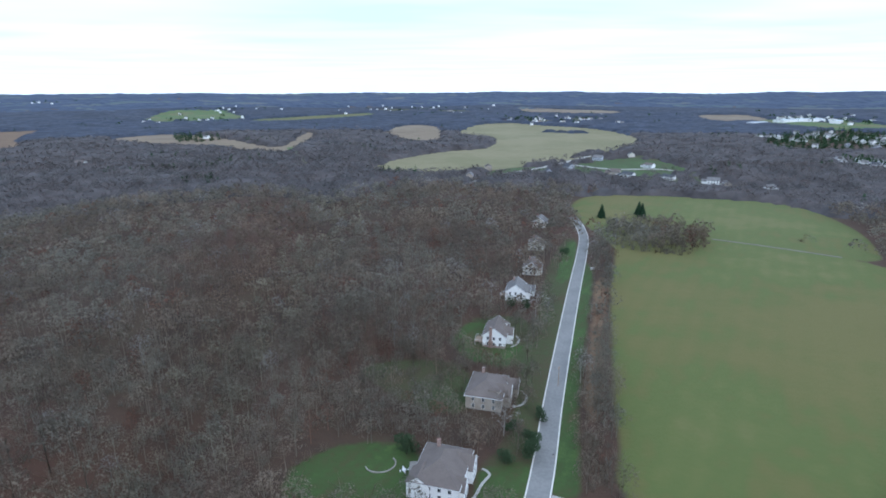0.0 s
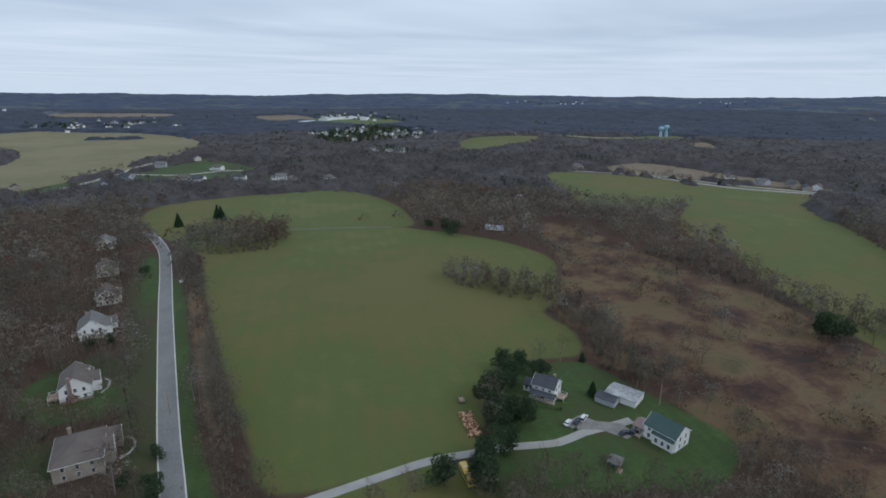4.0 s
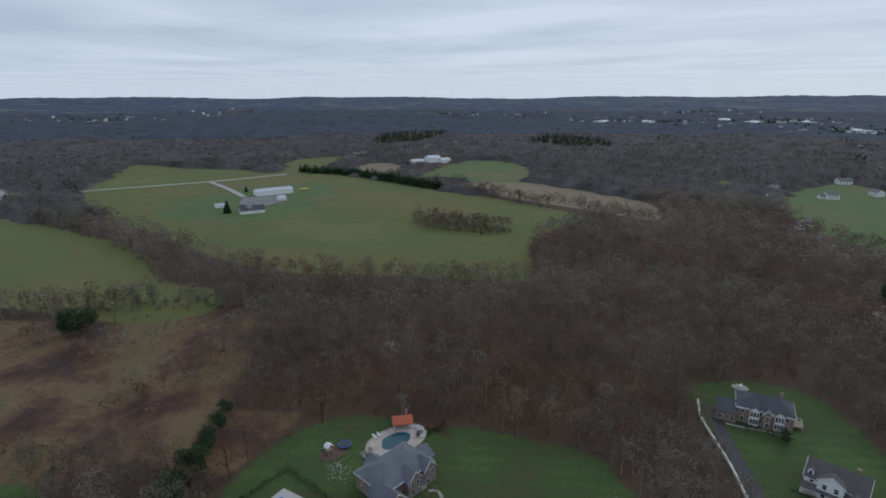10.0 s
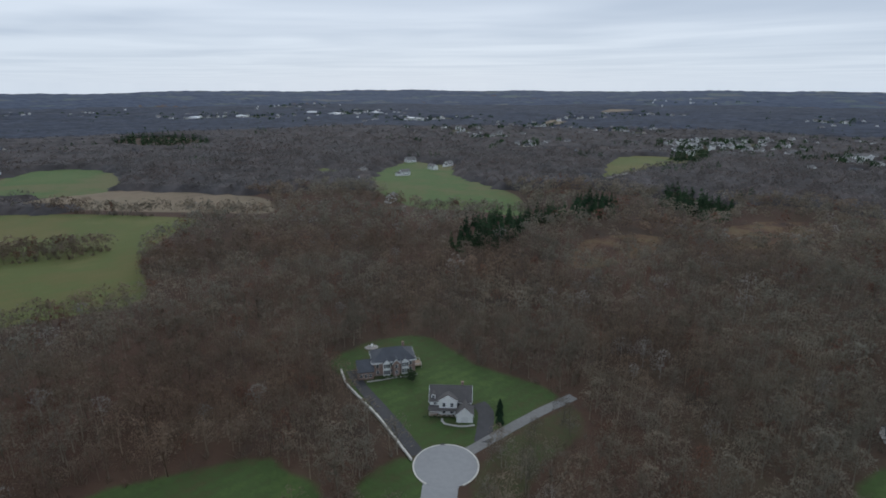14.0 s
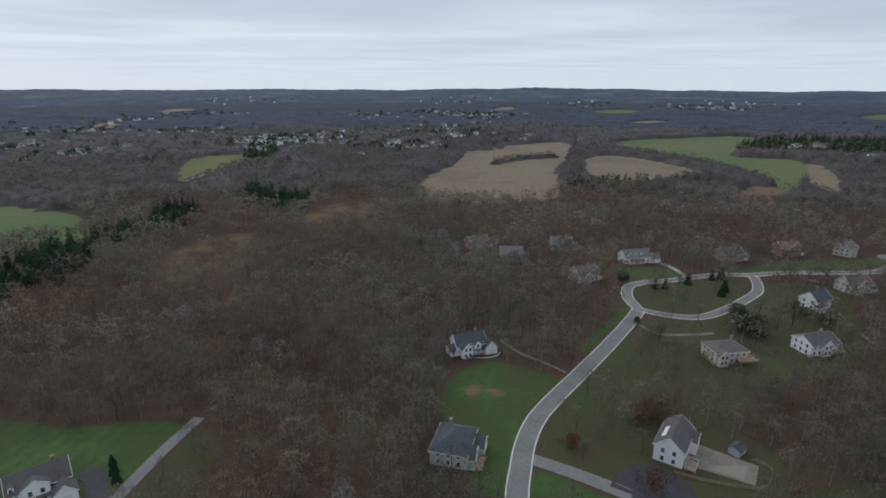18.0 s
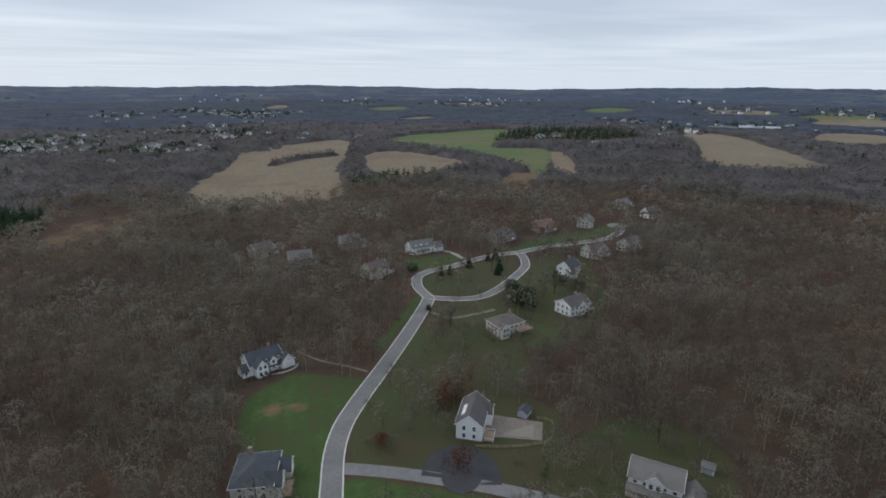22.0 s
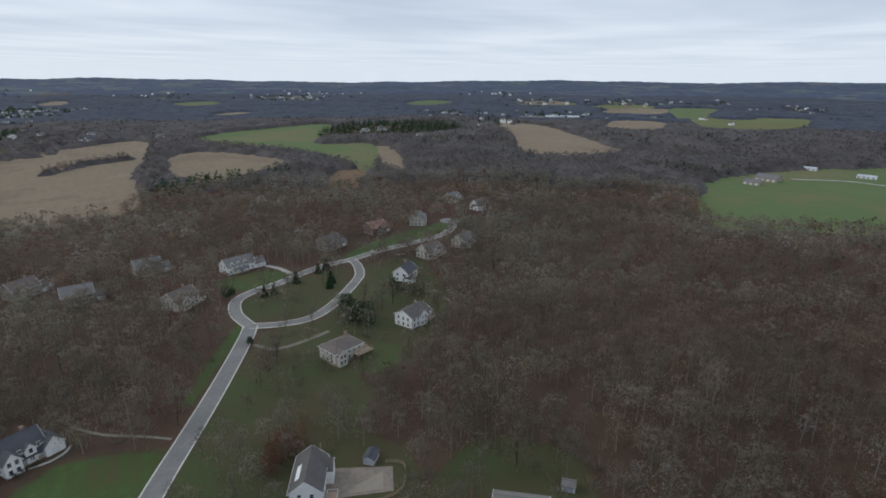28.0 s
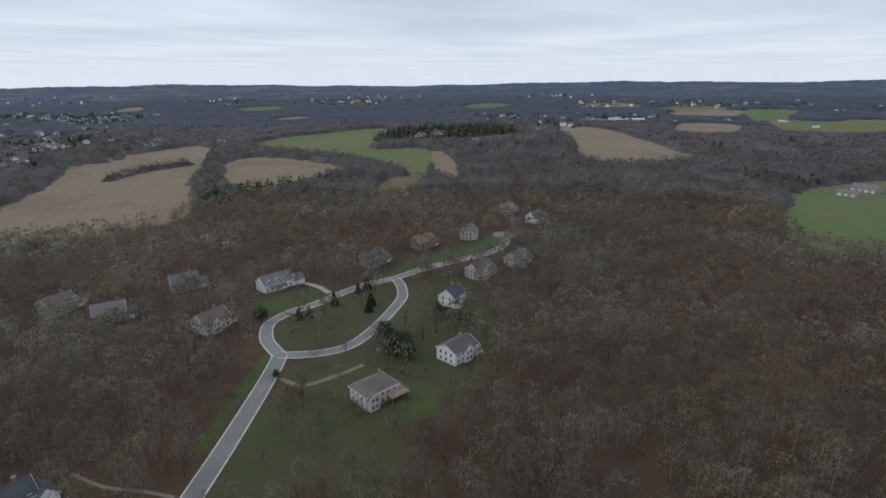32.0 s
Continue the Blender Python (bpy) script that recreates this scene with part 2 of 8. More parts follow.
BROWN_ROOF = shingle("brown_shingle", (0.115, 0.094, 0.083), (0.180, 0.150, 0.133))
UMBER_ROOF = shingle("umber_shingle", (0.082, 0.076, 0.074), (0.130, 0.120, 0.115))
GREY_ROOF = shingle("grey_shingle", (0.135, 0.130, 0.127), (0.215, 0.207, 0.200))
TAN_ROOF = shingle("tan_shingle", (0.150, 0.142, 0.130), (0.225, 0.212, 0.196))
GREEN_ROOF = shingle("green_shingle", (0.045, 0.085, 0.080), (0.075, 0.125, 0.115))
PINK_ROOF = shingle("pink_shingle", (0.26, 0.185, 0.165), (0.36, 0.265, 0.24))
RUST_ROOF = shingle("rust_shingle", (0.21, 0.12, 0.09), (0.29, 0.18, 0.14))
ORANGE_ROOF = shingle("orange_tile", (0.42, 0.10, 0.05), (0.58, 0.17, 0.09))
SHED_ROOF = plain("weathered_metal_roof", (0.24, 0.245, 0.25), (0.50, 0.50, 0.50), 0.55, 0.2, 0.5, 0.25)
METAL_ROOF = plain("white_metal_roof", (0.40, 0.43, 0.47), (0.58, 0.61, 0.65), 0.5, 0.2, 0.6, 0.12)
WHITE_WALL = siding("white_siding", (0.80, 0.80, 0.79), (0.88, 0.88, 0.865))
CREAM_WALL = siding("cream_siding", (0.52, 0.49, 0.42), (0.66, 0.63, 0.56))
TAN_WALL = siding("tan_stucco", (0.30, 0.26, 0.21), (0.42, 0.37, 0.31))
GREY_WALL = siding("grey_siding", (0.36, 0.38, 0.43), (0.48, 0.50, 0.55))
BRICK = brickwork("red_brick")
STONE = plain("field_stone", (0.22, 0.20, 0.18), (0.40, 0.37, 0.34), 0.9, 0, 2.2, 0.4, 0.05)
TRIM = plain("white_trim", (0.66, 0.66, 0.65), (0.80, 0.80, 0.79), 0.5)
WOOD = plain("deck_wood", (0.28, 0.20, 0.14), (0.42, 0.32, 0.24), 0.8, 0, 3.0, 0.3)
DARK = plain("dark_metal", (0.03, 0.03, 0.035), (0.06, 0.06, 0.065), 0.5)
YELLOW = plain("school_bus_yellow", (0.74, 0.48, 0.10), (0.82, 0.58, 0.16), 0.4)
CAR_WHITE = plain("white_car_paint", (0.66, 0.67, 0.68), (0.74, 0.75, 0.76), 0.25)
CAR_DARK = plain("dark_car_paint", (0.025, 0.03, 0.045), (0.045, 0.05, 0.065), 0.25)
RUBBER = plain("rubber", (0.015, 0.015, 0.015), (0.03, 0.03, 0.03), 0.9)
BLUE = plain("blue_paint", (0.03, 0.07, 0.20), (0.05, 0.11, 0.30), 0.5)
TANK_BLUE = plain("tank_paint", (0.28, 0.47, 0.58), (0.36, 0.56, 0.66), 0.5)
LOG_DARK = plain("weathered_logs", (0.10, 0.055, 0.03), (0.22, 0.12, 0.07), 0.9, 0, 2.0, 0.6)
LOG = plain("cut_logs", (0.34, 0.19, 0.10), (0.74, 0.50, 0.30), 0.85, 0, 2.0, 0.6)
SOIL = plain("turned_soil", (0.07, 0.045, 0.035), (0.12, 0.08, 0.06), 0.95, 0, 2.0, 0.3)


def glass_material():
    m, nt, b = material("window_glass", 0.08)
    b.inputs["Base Color"].default_value = (0.03, 0.04, 0.05, 1)
    b.inputs["Specular IOR Level"].default_value = 0.8
    return m


def water_material(name, colour):
    m, nt, b = material(name, 0.06)
    nt.links.new(ramp(nt, noise_at(nt, 0.5, 3), (0.35, colour), (0.7, tuple(1.25 * c for c in colour))), b.inputs["Base Color"])
    bump(nt, b, noise_at(nt, 3.0, 3), 0.15, 0.05)
    return m


GLASS = glass_material()
POOL_BLUE = water_material("pool_cover_blue", (0.03, 0.16, 0.46))
POOL_TEAL = water_material("pool_water_teal", (0.022, 0.075, 0.095))


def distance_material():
    """The far hills: woods with paler clearings and fields, all blued by haze put into the colour."""
    m, nt, b = material("hazed_distant_hills", 0.95)
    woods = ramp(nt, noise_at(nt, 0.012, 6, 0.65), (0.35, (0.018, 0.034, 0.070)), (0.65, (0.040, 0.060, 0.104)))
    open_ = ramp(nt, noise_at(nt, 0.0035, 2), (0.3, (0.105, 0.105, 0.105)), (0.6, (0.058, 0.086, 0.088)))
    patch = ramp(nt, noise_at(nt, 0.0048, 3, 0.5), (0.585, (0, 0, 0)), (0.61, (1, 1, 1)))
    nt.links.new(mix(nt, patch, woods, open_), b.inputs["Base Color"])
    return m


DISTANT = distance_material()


def ground_material():
    """Leaf litter, with the open land laid in by its distance inside each outline."""
    m, nt, b = material("land", 0.97)
    edge = math_node(nt, "SUBTRACT", math_node(nt, "ADD", math_node(nt, "MULTIPLY", noise_at(nt, 0.10, 4, 0.65), 0.65), math_node(nt, "MULTIPLY", noise_at(nt, 0.5, 4, 0.7), 0.35)), 0.5)
    n_fine, n_mid, n_big = noise_at(nt, 0.45, 6, 0.7), noise_at(nt, 0.035, 5, 0.6), noise_at(nt, 0.006, 4, 0.55)
    fac = math_node(nt, "ADD", math_node(nt, "MULTIPLY", n_fine, 0.35), math_node(nt, "MULTIPLY", n_mid, 0.65))
    col = ramp(nt, fac, (0.34, (0.036, 0.026, 0.017)), (0.5, (0.062, 0.036, 0.021)), (0.66, (0.072, 0.055, 0.032)))
    col = mix(nt, math_node(nt, "MULTIPLY", ramp(nt, n_big, (0.45, (0, 0, 0)), (0.62, (1, 1, 1))), 0.5), col, (0.094, 0.042, 0.026))
    # tractor lines: soft stripes along the fields
    geo = nt.nodes.new("ShaderNodeNewGeometry")
    wave = node(nt, "ShaderNodeTexWave", Scale=0.028, Distortion=6.0, Detail=3.0, Detail_Scale=0.2)
    mown = node(nt, "ShaderNodeTexWave", Scale=0.055, Distortion=0.5, Detail=1.0)
    mp = node(nt, "ShaderNodeMapping", Rotation=(0, 0, 0.45))
    nt.links.new(geo.outputs["Position"], mp.inputs["Vector"])
    nt.links.new(mp.outputs[0], wave.inputs["Vector"])
    nt.links.new(mp.outputs[0], mown.inputs["Vector"])
    f_lawn = math_node(nt, "ADD", math_node(nt, "ADD", math_node(nt, "MULTIPLY", noise_at(nt, 0.45, 6, 0.7), 0.4), math_node(nt, "MULTIPLY", noise_at(nt, 0.035, 5, 0.6), 0.6)), math_node(nt, "MULTIPLY", math_node(nt, "SUBTRACT", mown.outputs["Fac"], 0.5), 0.05))
    stripe = math_node(nt, "MULTIPLY", math_node(nt, "SUBTRACT", wave.outputs["Fac"], 0.5), 0.03)
    f_field = math_node(nt, "ADD", math_node(nt, "ADD", math_node(nt, "MULTIPLY", n_big, 0.70), math_node(nt, "MULTIPLY", n_mid, 0.30)), stripe)
    f_rough = math_node(nt, "ADD", math_node(nt, "MULTIPLY", n_fine, 0.5), math_node(nt, "MULTIPLY", n_mid, 0.5))
    f_marsh = math_node(nt, "ADD", math_node(nt, "MULTIPLY", n_fine, 0.2), math_node(nt, "MULTIPLY", n_mid, 0.8))
    kinds = {
        "yard": (f_rough, 9.0, ((0.34, (0.070, 0.044, 0.023)), (0.44, (0.060, 0.050, 0.021)), (0.54, (0.051, 0.060, 0.019)), (0.66, (0.042, 0.068, 0.018)))),
        "marsh": (f_marsh, 12.0, ((0.38, (0.040, 0.021, 0.015)), (0.44, (0.072, 0.035, 0.020)), (0.49, (0.104, 0.058, 0.029)), (0.54, (0.142, 0.092, 0.044)), (0.60, (0.120, 0.088, 0.038)), (0.67, (0.084, 0.066, 0.028)))),
        "meadow": (f_field, 4.0, ((0.413, (0.168, 0.152, 0.070)), (0.562, (0.212, 0.186, 0.098)))),
        "pasture": (f_field, 2.0, ((0.42, (0.128, 0.116, 0.034)), (0.48, (0.112, 0.112, 0.030)), (0.525, (0.092, 0.114, 0.027)), (0.56, (0.104, 0.119, 0.030)), (0.61, (0.130, 0.129, 0.040)))),
        "stubble": (f_field, 3.0, ((0.41, (0.158, 0.118, 0.076)), (0.49, (0.208, 0.156, 0.100)), (0.54, (0.178, 0.138, 0.086)), (0.60, (0.216, 0.170, 0.112)))),
        "bright": (f_field, 4.0, ((0.42, (0.124, 0.120, 0.046)), (0.48, (0.094, 0.120, 0.036)), (0.53, (0.068, 0.120, 0.030)), (0.58, (0.090, 0.128, 0.036)))),
        "lawn": (f_lawn, 6.0, ((0.37, (0.064, 0.060, 0.020)), (0.45, (0.047, 0.067, 0.016)), (0.53, (0.044, 0.080, 0.017)), (0.63, (0.066, 0.108, 0.024)))),
        "rust": (f_rough, 8.0, ((0.36, (0.120, 0.072, 0.040)), (0.64, (0.180, 0.116, 0.062)))),
    }
    # worn lines wind through the wet meadow
    n_path = noise_at(nt, 0.018, 2, 0.5)
    worn = ramp(nt, math_node(nt, "ABSOLUTE", math_node(nt, "SUBTRACT", n_path, 0.52)), (0.003, (1, 1, 1)), (0.009, (0, 0, 0)))
    for kind, (f, wobble, stops) in kinds.items():
        at = nt.nodes.new("ShaderNodeAttribute")
        at.attribute_name = "in_" + kind
        inside = math_node(nt, "ADD", at.outputs["Fac"], math_node(nt, "MULTIPLY", edge, wobble))
        soft = node(nt, "ShaderNodeMapRange", From_Min=-1.2, From_Max=1.2)
        nt.links.new(inside, soft.inputs["Value"])
        top = ramp(nt, f, *stops)
        if kind == "marsh":
            top = mix(nt, math_node(nt, "MULTIPLY", math_node(nt, "MULTIPLY", worn, n_fine), 0.45), top, (0.200, 0.150, 0.092))
        col = mix(nt, soft.outputs[0], col, top)
    nt.links.new(col, b.inputs["Base Color"])
    bump(nt, b, n_fine, 0.7, 0.4)
    return m


LAND = ground_material()
KINDS = ("yard", "marsh", "meadow", "pasture", "stubble", "bright", "lawn", "rust")


# ---- plan: the lie of the land, the open land, the woods, the roads ----
RELIEF = {"step": 12.0, "half": 2520.0, "grid": None}
CREEK = [(-347, 957), (-215, 640), (-148, 489), (-131, 323), (-122, 243), (-116, 202), (-107, 165), (-112, 120), (-140, 60), (-185, 20)]


def base_z(x, y):
    r = np.hypot(x, y)
    s = np.clip((r - 900.0) / 3900.0, 0.0, 1.15)
    a = 1.2 + 6.0 * np.clip((r - 350.0) / 900.0, 0.0, 1.0)
    u = np.sin(x / 97 + 1.3) * np.cos(y / 113 + 0.4) + 0.6 * np.sin(x / 181 - y / 149 + 2.0)
    v = np.sin(x / 263 + y / 421 + 0.7) + 0.7 * np.sin(y / 305 - x / 510 + 1.9)
    rim = 5.0 * s * (np.sin(x / 410 + 0.8) + np.sin(y / 335 + x / 900))
    return 81.0 * s ** 1.6 + 0.35 * a * u + 0.45 * (a - 1.2) * v + rim


def ground_z(x, y):
    """The land's height: broad swells, and under the woods the ridges and hollows of the relief grid."""
    z = base_z(x, y)
    g, st, half = RELIEF["grid"], RELIEF["step"], RELIEF["half"]
    if g is None:
        return z
    fx, fy = np.clip((x + half) / st, 0, len(g) - 1.001), np.clip((y + half) / st, 0, len(g) - 1.001)
    i, j = np.floor(fx).astype(int), np.floor(fy).astype(int)
    p, q = fx - i, fy - j
    return z + (1 - p) * ((1 - q) * g[i, j] + q * g[i, j + 1]) + p * ((1 - q) * g[i + 1, j] + q * g[i + 1, j + 1])


def gz(x, y):
    return float(ground_z(np.float64(x), np.float64(y)))


ZONES, WOODS, LINES, ROADS, HOUSES, FAR_HOUSES, EVERGREENS, RED_TREES, HAMLETS = [], [], [], [], [], [], [], [], []


def field(kind, *outline):
    ZONES.append((kind, outline))


def stand(kind, *outline):
    WOODS.append((kind, outline))


def row_of_trees(name, kind, width, *line):
    LINES.append((name, kind, width, line))


def lane(name, kind, width, *line):
    ROADS.append((name, kind, width, line))


def plot(*spec):
    HOUSES.append(spec)


def far_plots(*places):
    FAR_HOUSES.extend(places)


def evergreen(*spec):
    EVERGREENS.append(spec)


def hamlet(*spec):
    HAMLETS.append(spec)


# main field
field('pasture', (93, 420), (74.2, 332.9), (61.3, 263.3), (50.7, 205), (45.1, 163.8), (42, 139.4), (78.7, 124.6), (107, 117.9), (127.4, 135.3), (153.3, 155.7), (169, 151.5), (190.8, 140.5), (202.5, 147.9), (213.3, 164.9), (216.7, 186), (249.7, 197.4), (261.3, 214.1), (294.7, 245.7), (302.5, 275.5), (296.4, 321.3), (274.7, 372), (257.8, 401), (277.8, 398.2), (317.5, 505), (311.9, 617), (193.9, 647), (118.4, 639), (82.8, 585), (80.4, 506))
# upper pasture
field('pasture', (647, 554), (747, 350.7), (584, 301), (504, 330.3), (508, 410))
# valley pasture
field('pasture', (726, 341.2), (782, 244.3), (663, 202.7), (569, 134.6), (502, 85.4), (433, 51.8), (375.8, 37.8), (350.5, 9.7), (319.4, 7.8), (307.3, 26.1), (312.5, 53.8), (339.7, 89.7), (379.8, 139.5), (441, 192.7), (471, 249.3))
# roadside meadow
field('stubble', (724, 536), (868, 541), (858, 420), (836, 295.8), (832, 200.2), (786, 305.8), (746, 444))
# barn hill
field('pasture', (763, 161), (919, 152.7), (1070, 135.2), (996, 38.9), (956, -29.8), (896, -83.3), (1058, -131.8), (1072, -248.3), (859, -161.8), (623, -255.3), (537, -295.7), (475, -316.8), (425, -324.3), (392.4, -264.4), (360.1, -224.1), (292.1, -180), (312, -136.5), (339.2, -91.4), (370.3, -33.4), (420, 6.2), (502, 47.3), (605, 102.9))
# barn lawn
field('bright', (630, 70.7), (678, 35.1), (745, -37.8), (749, -117), (663, -132.3), (580, -90.5), (533, -37.4), (550, 24.1))
# dairy hill
field('bright', (725, -250), (849, -360.3), (900, -434), (832, -483), (712, -446), (646, -385.8), (671, -318.1))
# stubble east
field('stubble', (662, -282.5), (648, -378.5), (599, -404), (502, -427), (437, -424), (384.9, -377.2), (434, -354.5), (491, -330.3), (558, -307.1))
# stubble small
field('stubble', (849, -197), (936, -237.5), (904, -289.7), (782, -255.6), (765, -211.6))
# hill green
field('bright', (403, -568), (454, -674), (463, -773), (371, -755), (324.3, -677), (247.9, -612), (197.2, -560), (168.9, -480), (217.8, -479), (265.7, -462), (327, -494))
# village field
field('pasture', (156.5, -784), (169.1, -1023), (56.3, -1071), (32.4, -960), (87.9, -868), (133, -696))
# far tan a
field('stubble', (521, -1653), (556, -1909), (464, -1803), (455, -1651))
# far tan b
field('stubble', (476, -2291), (499, -2634), (368.1, -2520), (375.2, -2321))
# ridge meadow
field('marsh', (91.4, -358.1), (93.2, -423), (70.8, -453), (43.2, -463), (39.2, -423), (57.1, -381.9), (75.6, -352.5))
# ridge meadow b
field('marsh', (-1.6, -492), (-19.7, -544), (-64.1, -574), (-76.3, -563), (-60.7, -500), (-15.4, -451))
# stubble west a
field('stubble', (-129.5, -580), (-165.2, -704), (-245.2, -835), (-319.4, -973), (-419, -1030), (-560, -1081), (-538, -956), (-468, -823), (-398.7, -757), (-312.1, -593), (-266.6, -524), (-215.8, -515), (-160.2, -543))
# stubble west b
field('stubble', (-474, -818), (-541, -826), (-561, -734), (-548, -639), (-462, -580), (-397.1, -582), (-377.9, -644))
# green west
field('bright', (-626, -999), (-737, -1050), (-841, -1032), (-969, -1030), (-984, -975), (-814, -831), (-716, -746), (-772, -671), (-604, -518), (-544, -485), (-591, -578), (-611, -720), (-601, -840))
# strip west
field('stubble', (-744, -640), (-763, -625), (-656, -510), (-565, -438), (-588, -494))
# stubble far west
field('stubble', (-1332, -732), (-1319, -580), (-1119, -392.9), (-988, -296.7), (-964, -242.2), (-807, -320.2), (-817, -400), (-1044, -529))
# rust clearing
field('rust', (-445, -458), (-537, -530), (-546, -490), (-466, -428))
# park green
field('bright', (-520, -79.7), (-723, -114.1), (-847, -73.9), (-931, -18.1), (-968, 34.7), (-1017, 125.9), (-888, 150.6), (-596, 92.4), (-553, 38.7), (-529, -20.9))
# far green nw
field('bright', (-1962, -412), (-2225, -443), (-2264, -305.6), (-1888, -252.3), (-1800, -313.7))
# far olive nw
field('pasture', (-1748, -304.8), (-1896, -238.6), (-1971, -34), (-1683, -16.8), (-1488, -89.1), (-1424, -215.3))
# far tan nw
field('stubble', (-1796, -582), (-2064, -618), (-2137, -452), (-1894, -419))
# far tan nw b
field('stubble', (-1330, -420), (-1555, -467), (-1570, -344.6), (-1337, -303.8))
# far green w
field('pasture', (-1972, -974), (-2215, -940), (-2206, -817), (-2053, -782))
# hill field north
field('meadow', (-189.6, 796), (-176.9, 936), (-102, 1091), (-24.3, 1170), (-11.9, 1350), (-105.7, 1495), (-76, 1807), (35.6, 1890), (143.7, 1813), (282.9, 1676), (353.6, 1471), (304, 1257), (193, 1059), (119.8, 975), (-16.6, 825), (-96.4, 769))
# tan north a
field('stubble', (-321.5, 1501), (-289.5, 1741), (-185.2, 1699), (-142.2, 1342), (-184.3, 1263), (-286.1, 1442))
# tan north b
field('stubble', (-933, 1229), (-877, 1394), (-650, 1258), (-505, 1149), (-467, 1152), (-511, 1422), (-462, 1365), (-419, 1092), (-421, 981), (-585, 1105), (-768, 1113))
# tan north c
field('rust', (-1053, 985), (-1448, 1366), (-1378, 1454), (-1309, 1471), (-1170, 1246), (-972, 1024))
# green north
field('bright', (-1343, 1968), (-1496, 2317), (-1470, 2500), (-1288, 2526), (-972, 2080), (-989, 1930), (-1124, 1796))
# green north b
field('pasture', (-926, 2029), (-765, 2280), (-580, 2536), (-552, 2204), (-814, 1872))
# tan far north
field('stubble', (106.9, 2817), (496, 2535), (459, 2230), (162.6, 2381))
# power cut
field('bright', (-443, 1113), (-427, 1113), (-281.5, 816), (-276, 784))
# tan far ne
field('stubble', (765, 2224), (975, 2266), (907, 1953), (713, 1905))
# tower field a
field('pasture', (796, 973), (920, 1070), (1025, 1057), (1096, 997), (958, 890), (741, 852))
# tower field b
field('pasture', (1191, 1044), (1227, 868), (1404, 795), (1285, 678), (1118, 791), (1102, 914))
# subdivision lawn
field('yard', (96.5, 890), (193.3, 1125), (274.6, 1052), (302.8, 900), (342.6, 777), (363.3, 699), (221.3, 723), (118.1, 760))
# village left yard
field('yard', (-271.9, -1018), (-397.7, -1278), (-486, -1292), (-533, -1200), (-395.8, -1002), (-314.7, -960))
# culdesac lawn
field('lawn', (137.5, -163.1), (148, -168.7), (145.4, -189.7), (135.4, -204.3), (120.4, -211.7), (89.6, -196.9), (49.8, -188.3), (64.8, -144.3), (71.8, -143.6), (82.7, -131.8))
# pool lawn
field('lawn', (143, 14.3), (157.7, 7.5), (169.6, -2.1), (178.5, -14.9), (181.9, -32.6), (176.4, -46.8), (161.3, -61.7), (150.6, -67), (136.6, -66), (125, -62), (119.2, -24.5), (128.6, 5.6))
# east paddock
field('lawn', (160.5, -67.8), (149.8, -82.9), (136.7, -98.4), (124.4, -108.5), (112.6, -105.6), (95.4, -101.1), (106, -58), (130, -59.7))
# culdesac verge
field('lawn', (90.4, -107.9), (88.2, -123.1), (81.6, -129.2), (68, -115.3), (70.2, -101.6))
# culdesac verge b
field('yard', (60, -129.5), (58, -150), (44.1, -183.4), (35.4, -168.8), (44.1, -143.5), (43.7, -127.1), (55, -120.4))
# farm lawn
field('lawn', (162, 155.2), (171.7, 145), (187.5, 135.1), (187.2, 99.9), (185.7, 70.3), (176.6, 59.6), (151.1, 56.7), (139.6, 68.5), (125.2, 77.4), (114.4, 87), (104.1, 108.4), (107.5, 116.5), (126.2, 123.6), (139.7, 146.5))
# farm bank
field('yard', (52.3, 127.7), (86.6, 119.9), (115.3, 109.6), (146.4, 97.8), (146.3, 85.9), (146.1, 74.9), (125.5, 71.5), (92, 85.9))
# drive bank
field('pasture', (20.5, 136.4), (54.4, 127.9), (89.2, 120.2), (98, 104), (88, 84), (60, 80), (24, 112))
# marsh meadow
field('marsh', (361, 324.6), (388.7, 303.8), (364.9, 219.2), (352.9, 154), (343.6, 119.3), (328.4, 86.2), (315, 64.3), (311.4, 26.3), (311.3, -2), (281.4, -12.6), (248.3, 8.4), (214.3, 3.4), (199.7, 26.4), (183.3, 38.7), (180.2, 56.1), (186.1, 80.6), (192.4, 102.7), (195.5, 137.5), (209.7, 152.1), (233, 193.4), (293.5, 236.3))
# mound a
field('marsh', (240.5, 451), (263.8, 469), (281.8, 456), (267, 442), (246.2, 439))
# mound b
field('marsh', (200.5, 476), (215.7, 485), (223.8, 478), (208, 469))
# marsh south
field('marsh', (285, 18.4), (287.7, -12.5), (239.3, -4.5), (204.7, 5.9), (190.4, -20.5), (171.5, -2.1), (165.2, 13.3), (198.6, 42.6), (235.6, 38.9))
# north yard
field('yard', (-4.1, 134.6), (-2.9, 150), (6.7, 169.4), (14.1, 225.5), (24.1, 278.7), (38.9, 370.4), (57.9, 439), (66.6, 435), (45.4, 315.2), (29.6, 226.9), (15.6, 138.3))
# north lawn a
field('lawn', (-2.3, 132.5), (-3.7, 147.2), (2.7, 151.9), (14.8, 153), (11.9, 133.8))
# north lawn b
field('lawn', (-19.7, 239.7), (-15.9, 260), (-8, 268), (2, 258), (14, 246), (10, 228), (-7.9, 223.5))
# north lawn side
field('yard', (-10, 272), (14.7, 276.1), (27, 250.2), (14, 222), (-4, 222), (-12, 240))
# north lawn c
field('lawn', (-64.2, 144.2), (-52.6, 157.1), (-33.2, 160.5), (-25.5, 156.7), (-21.6, 130.7), (-59.4, 126.9))
# north lawn d
field('lawn', (46.1, 370.9), (59.2, 431), (66.1, 431), (51.1, 347.1), (40.5, 335.2))
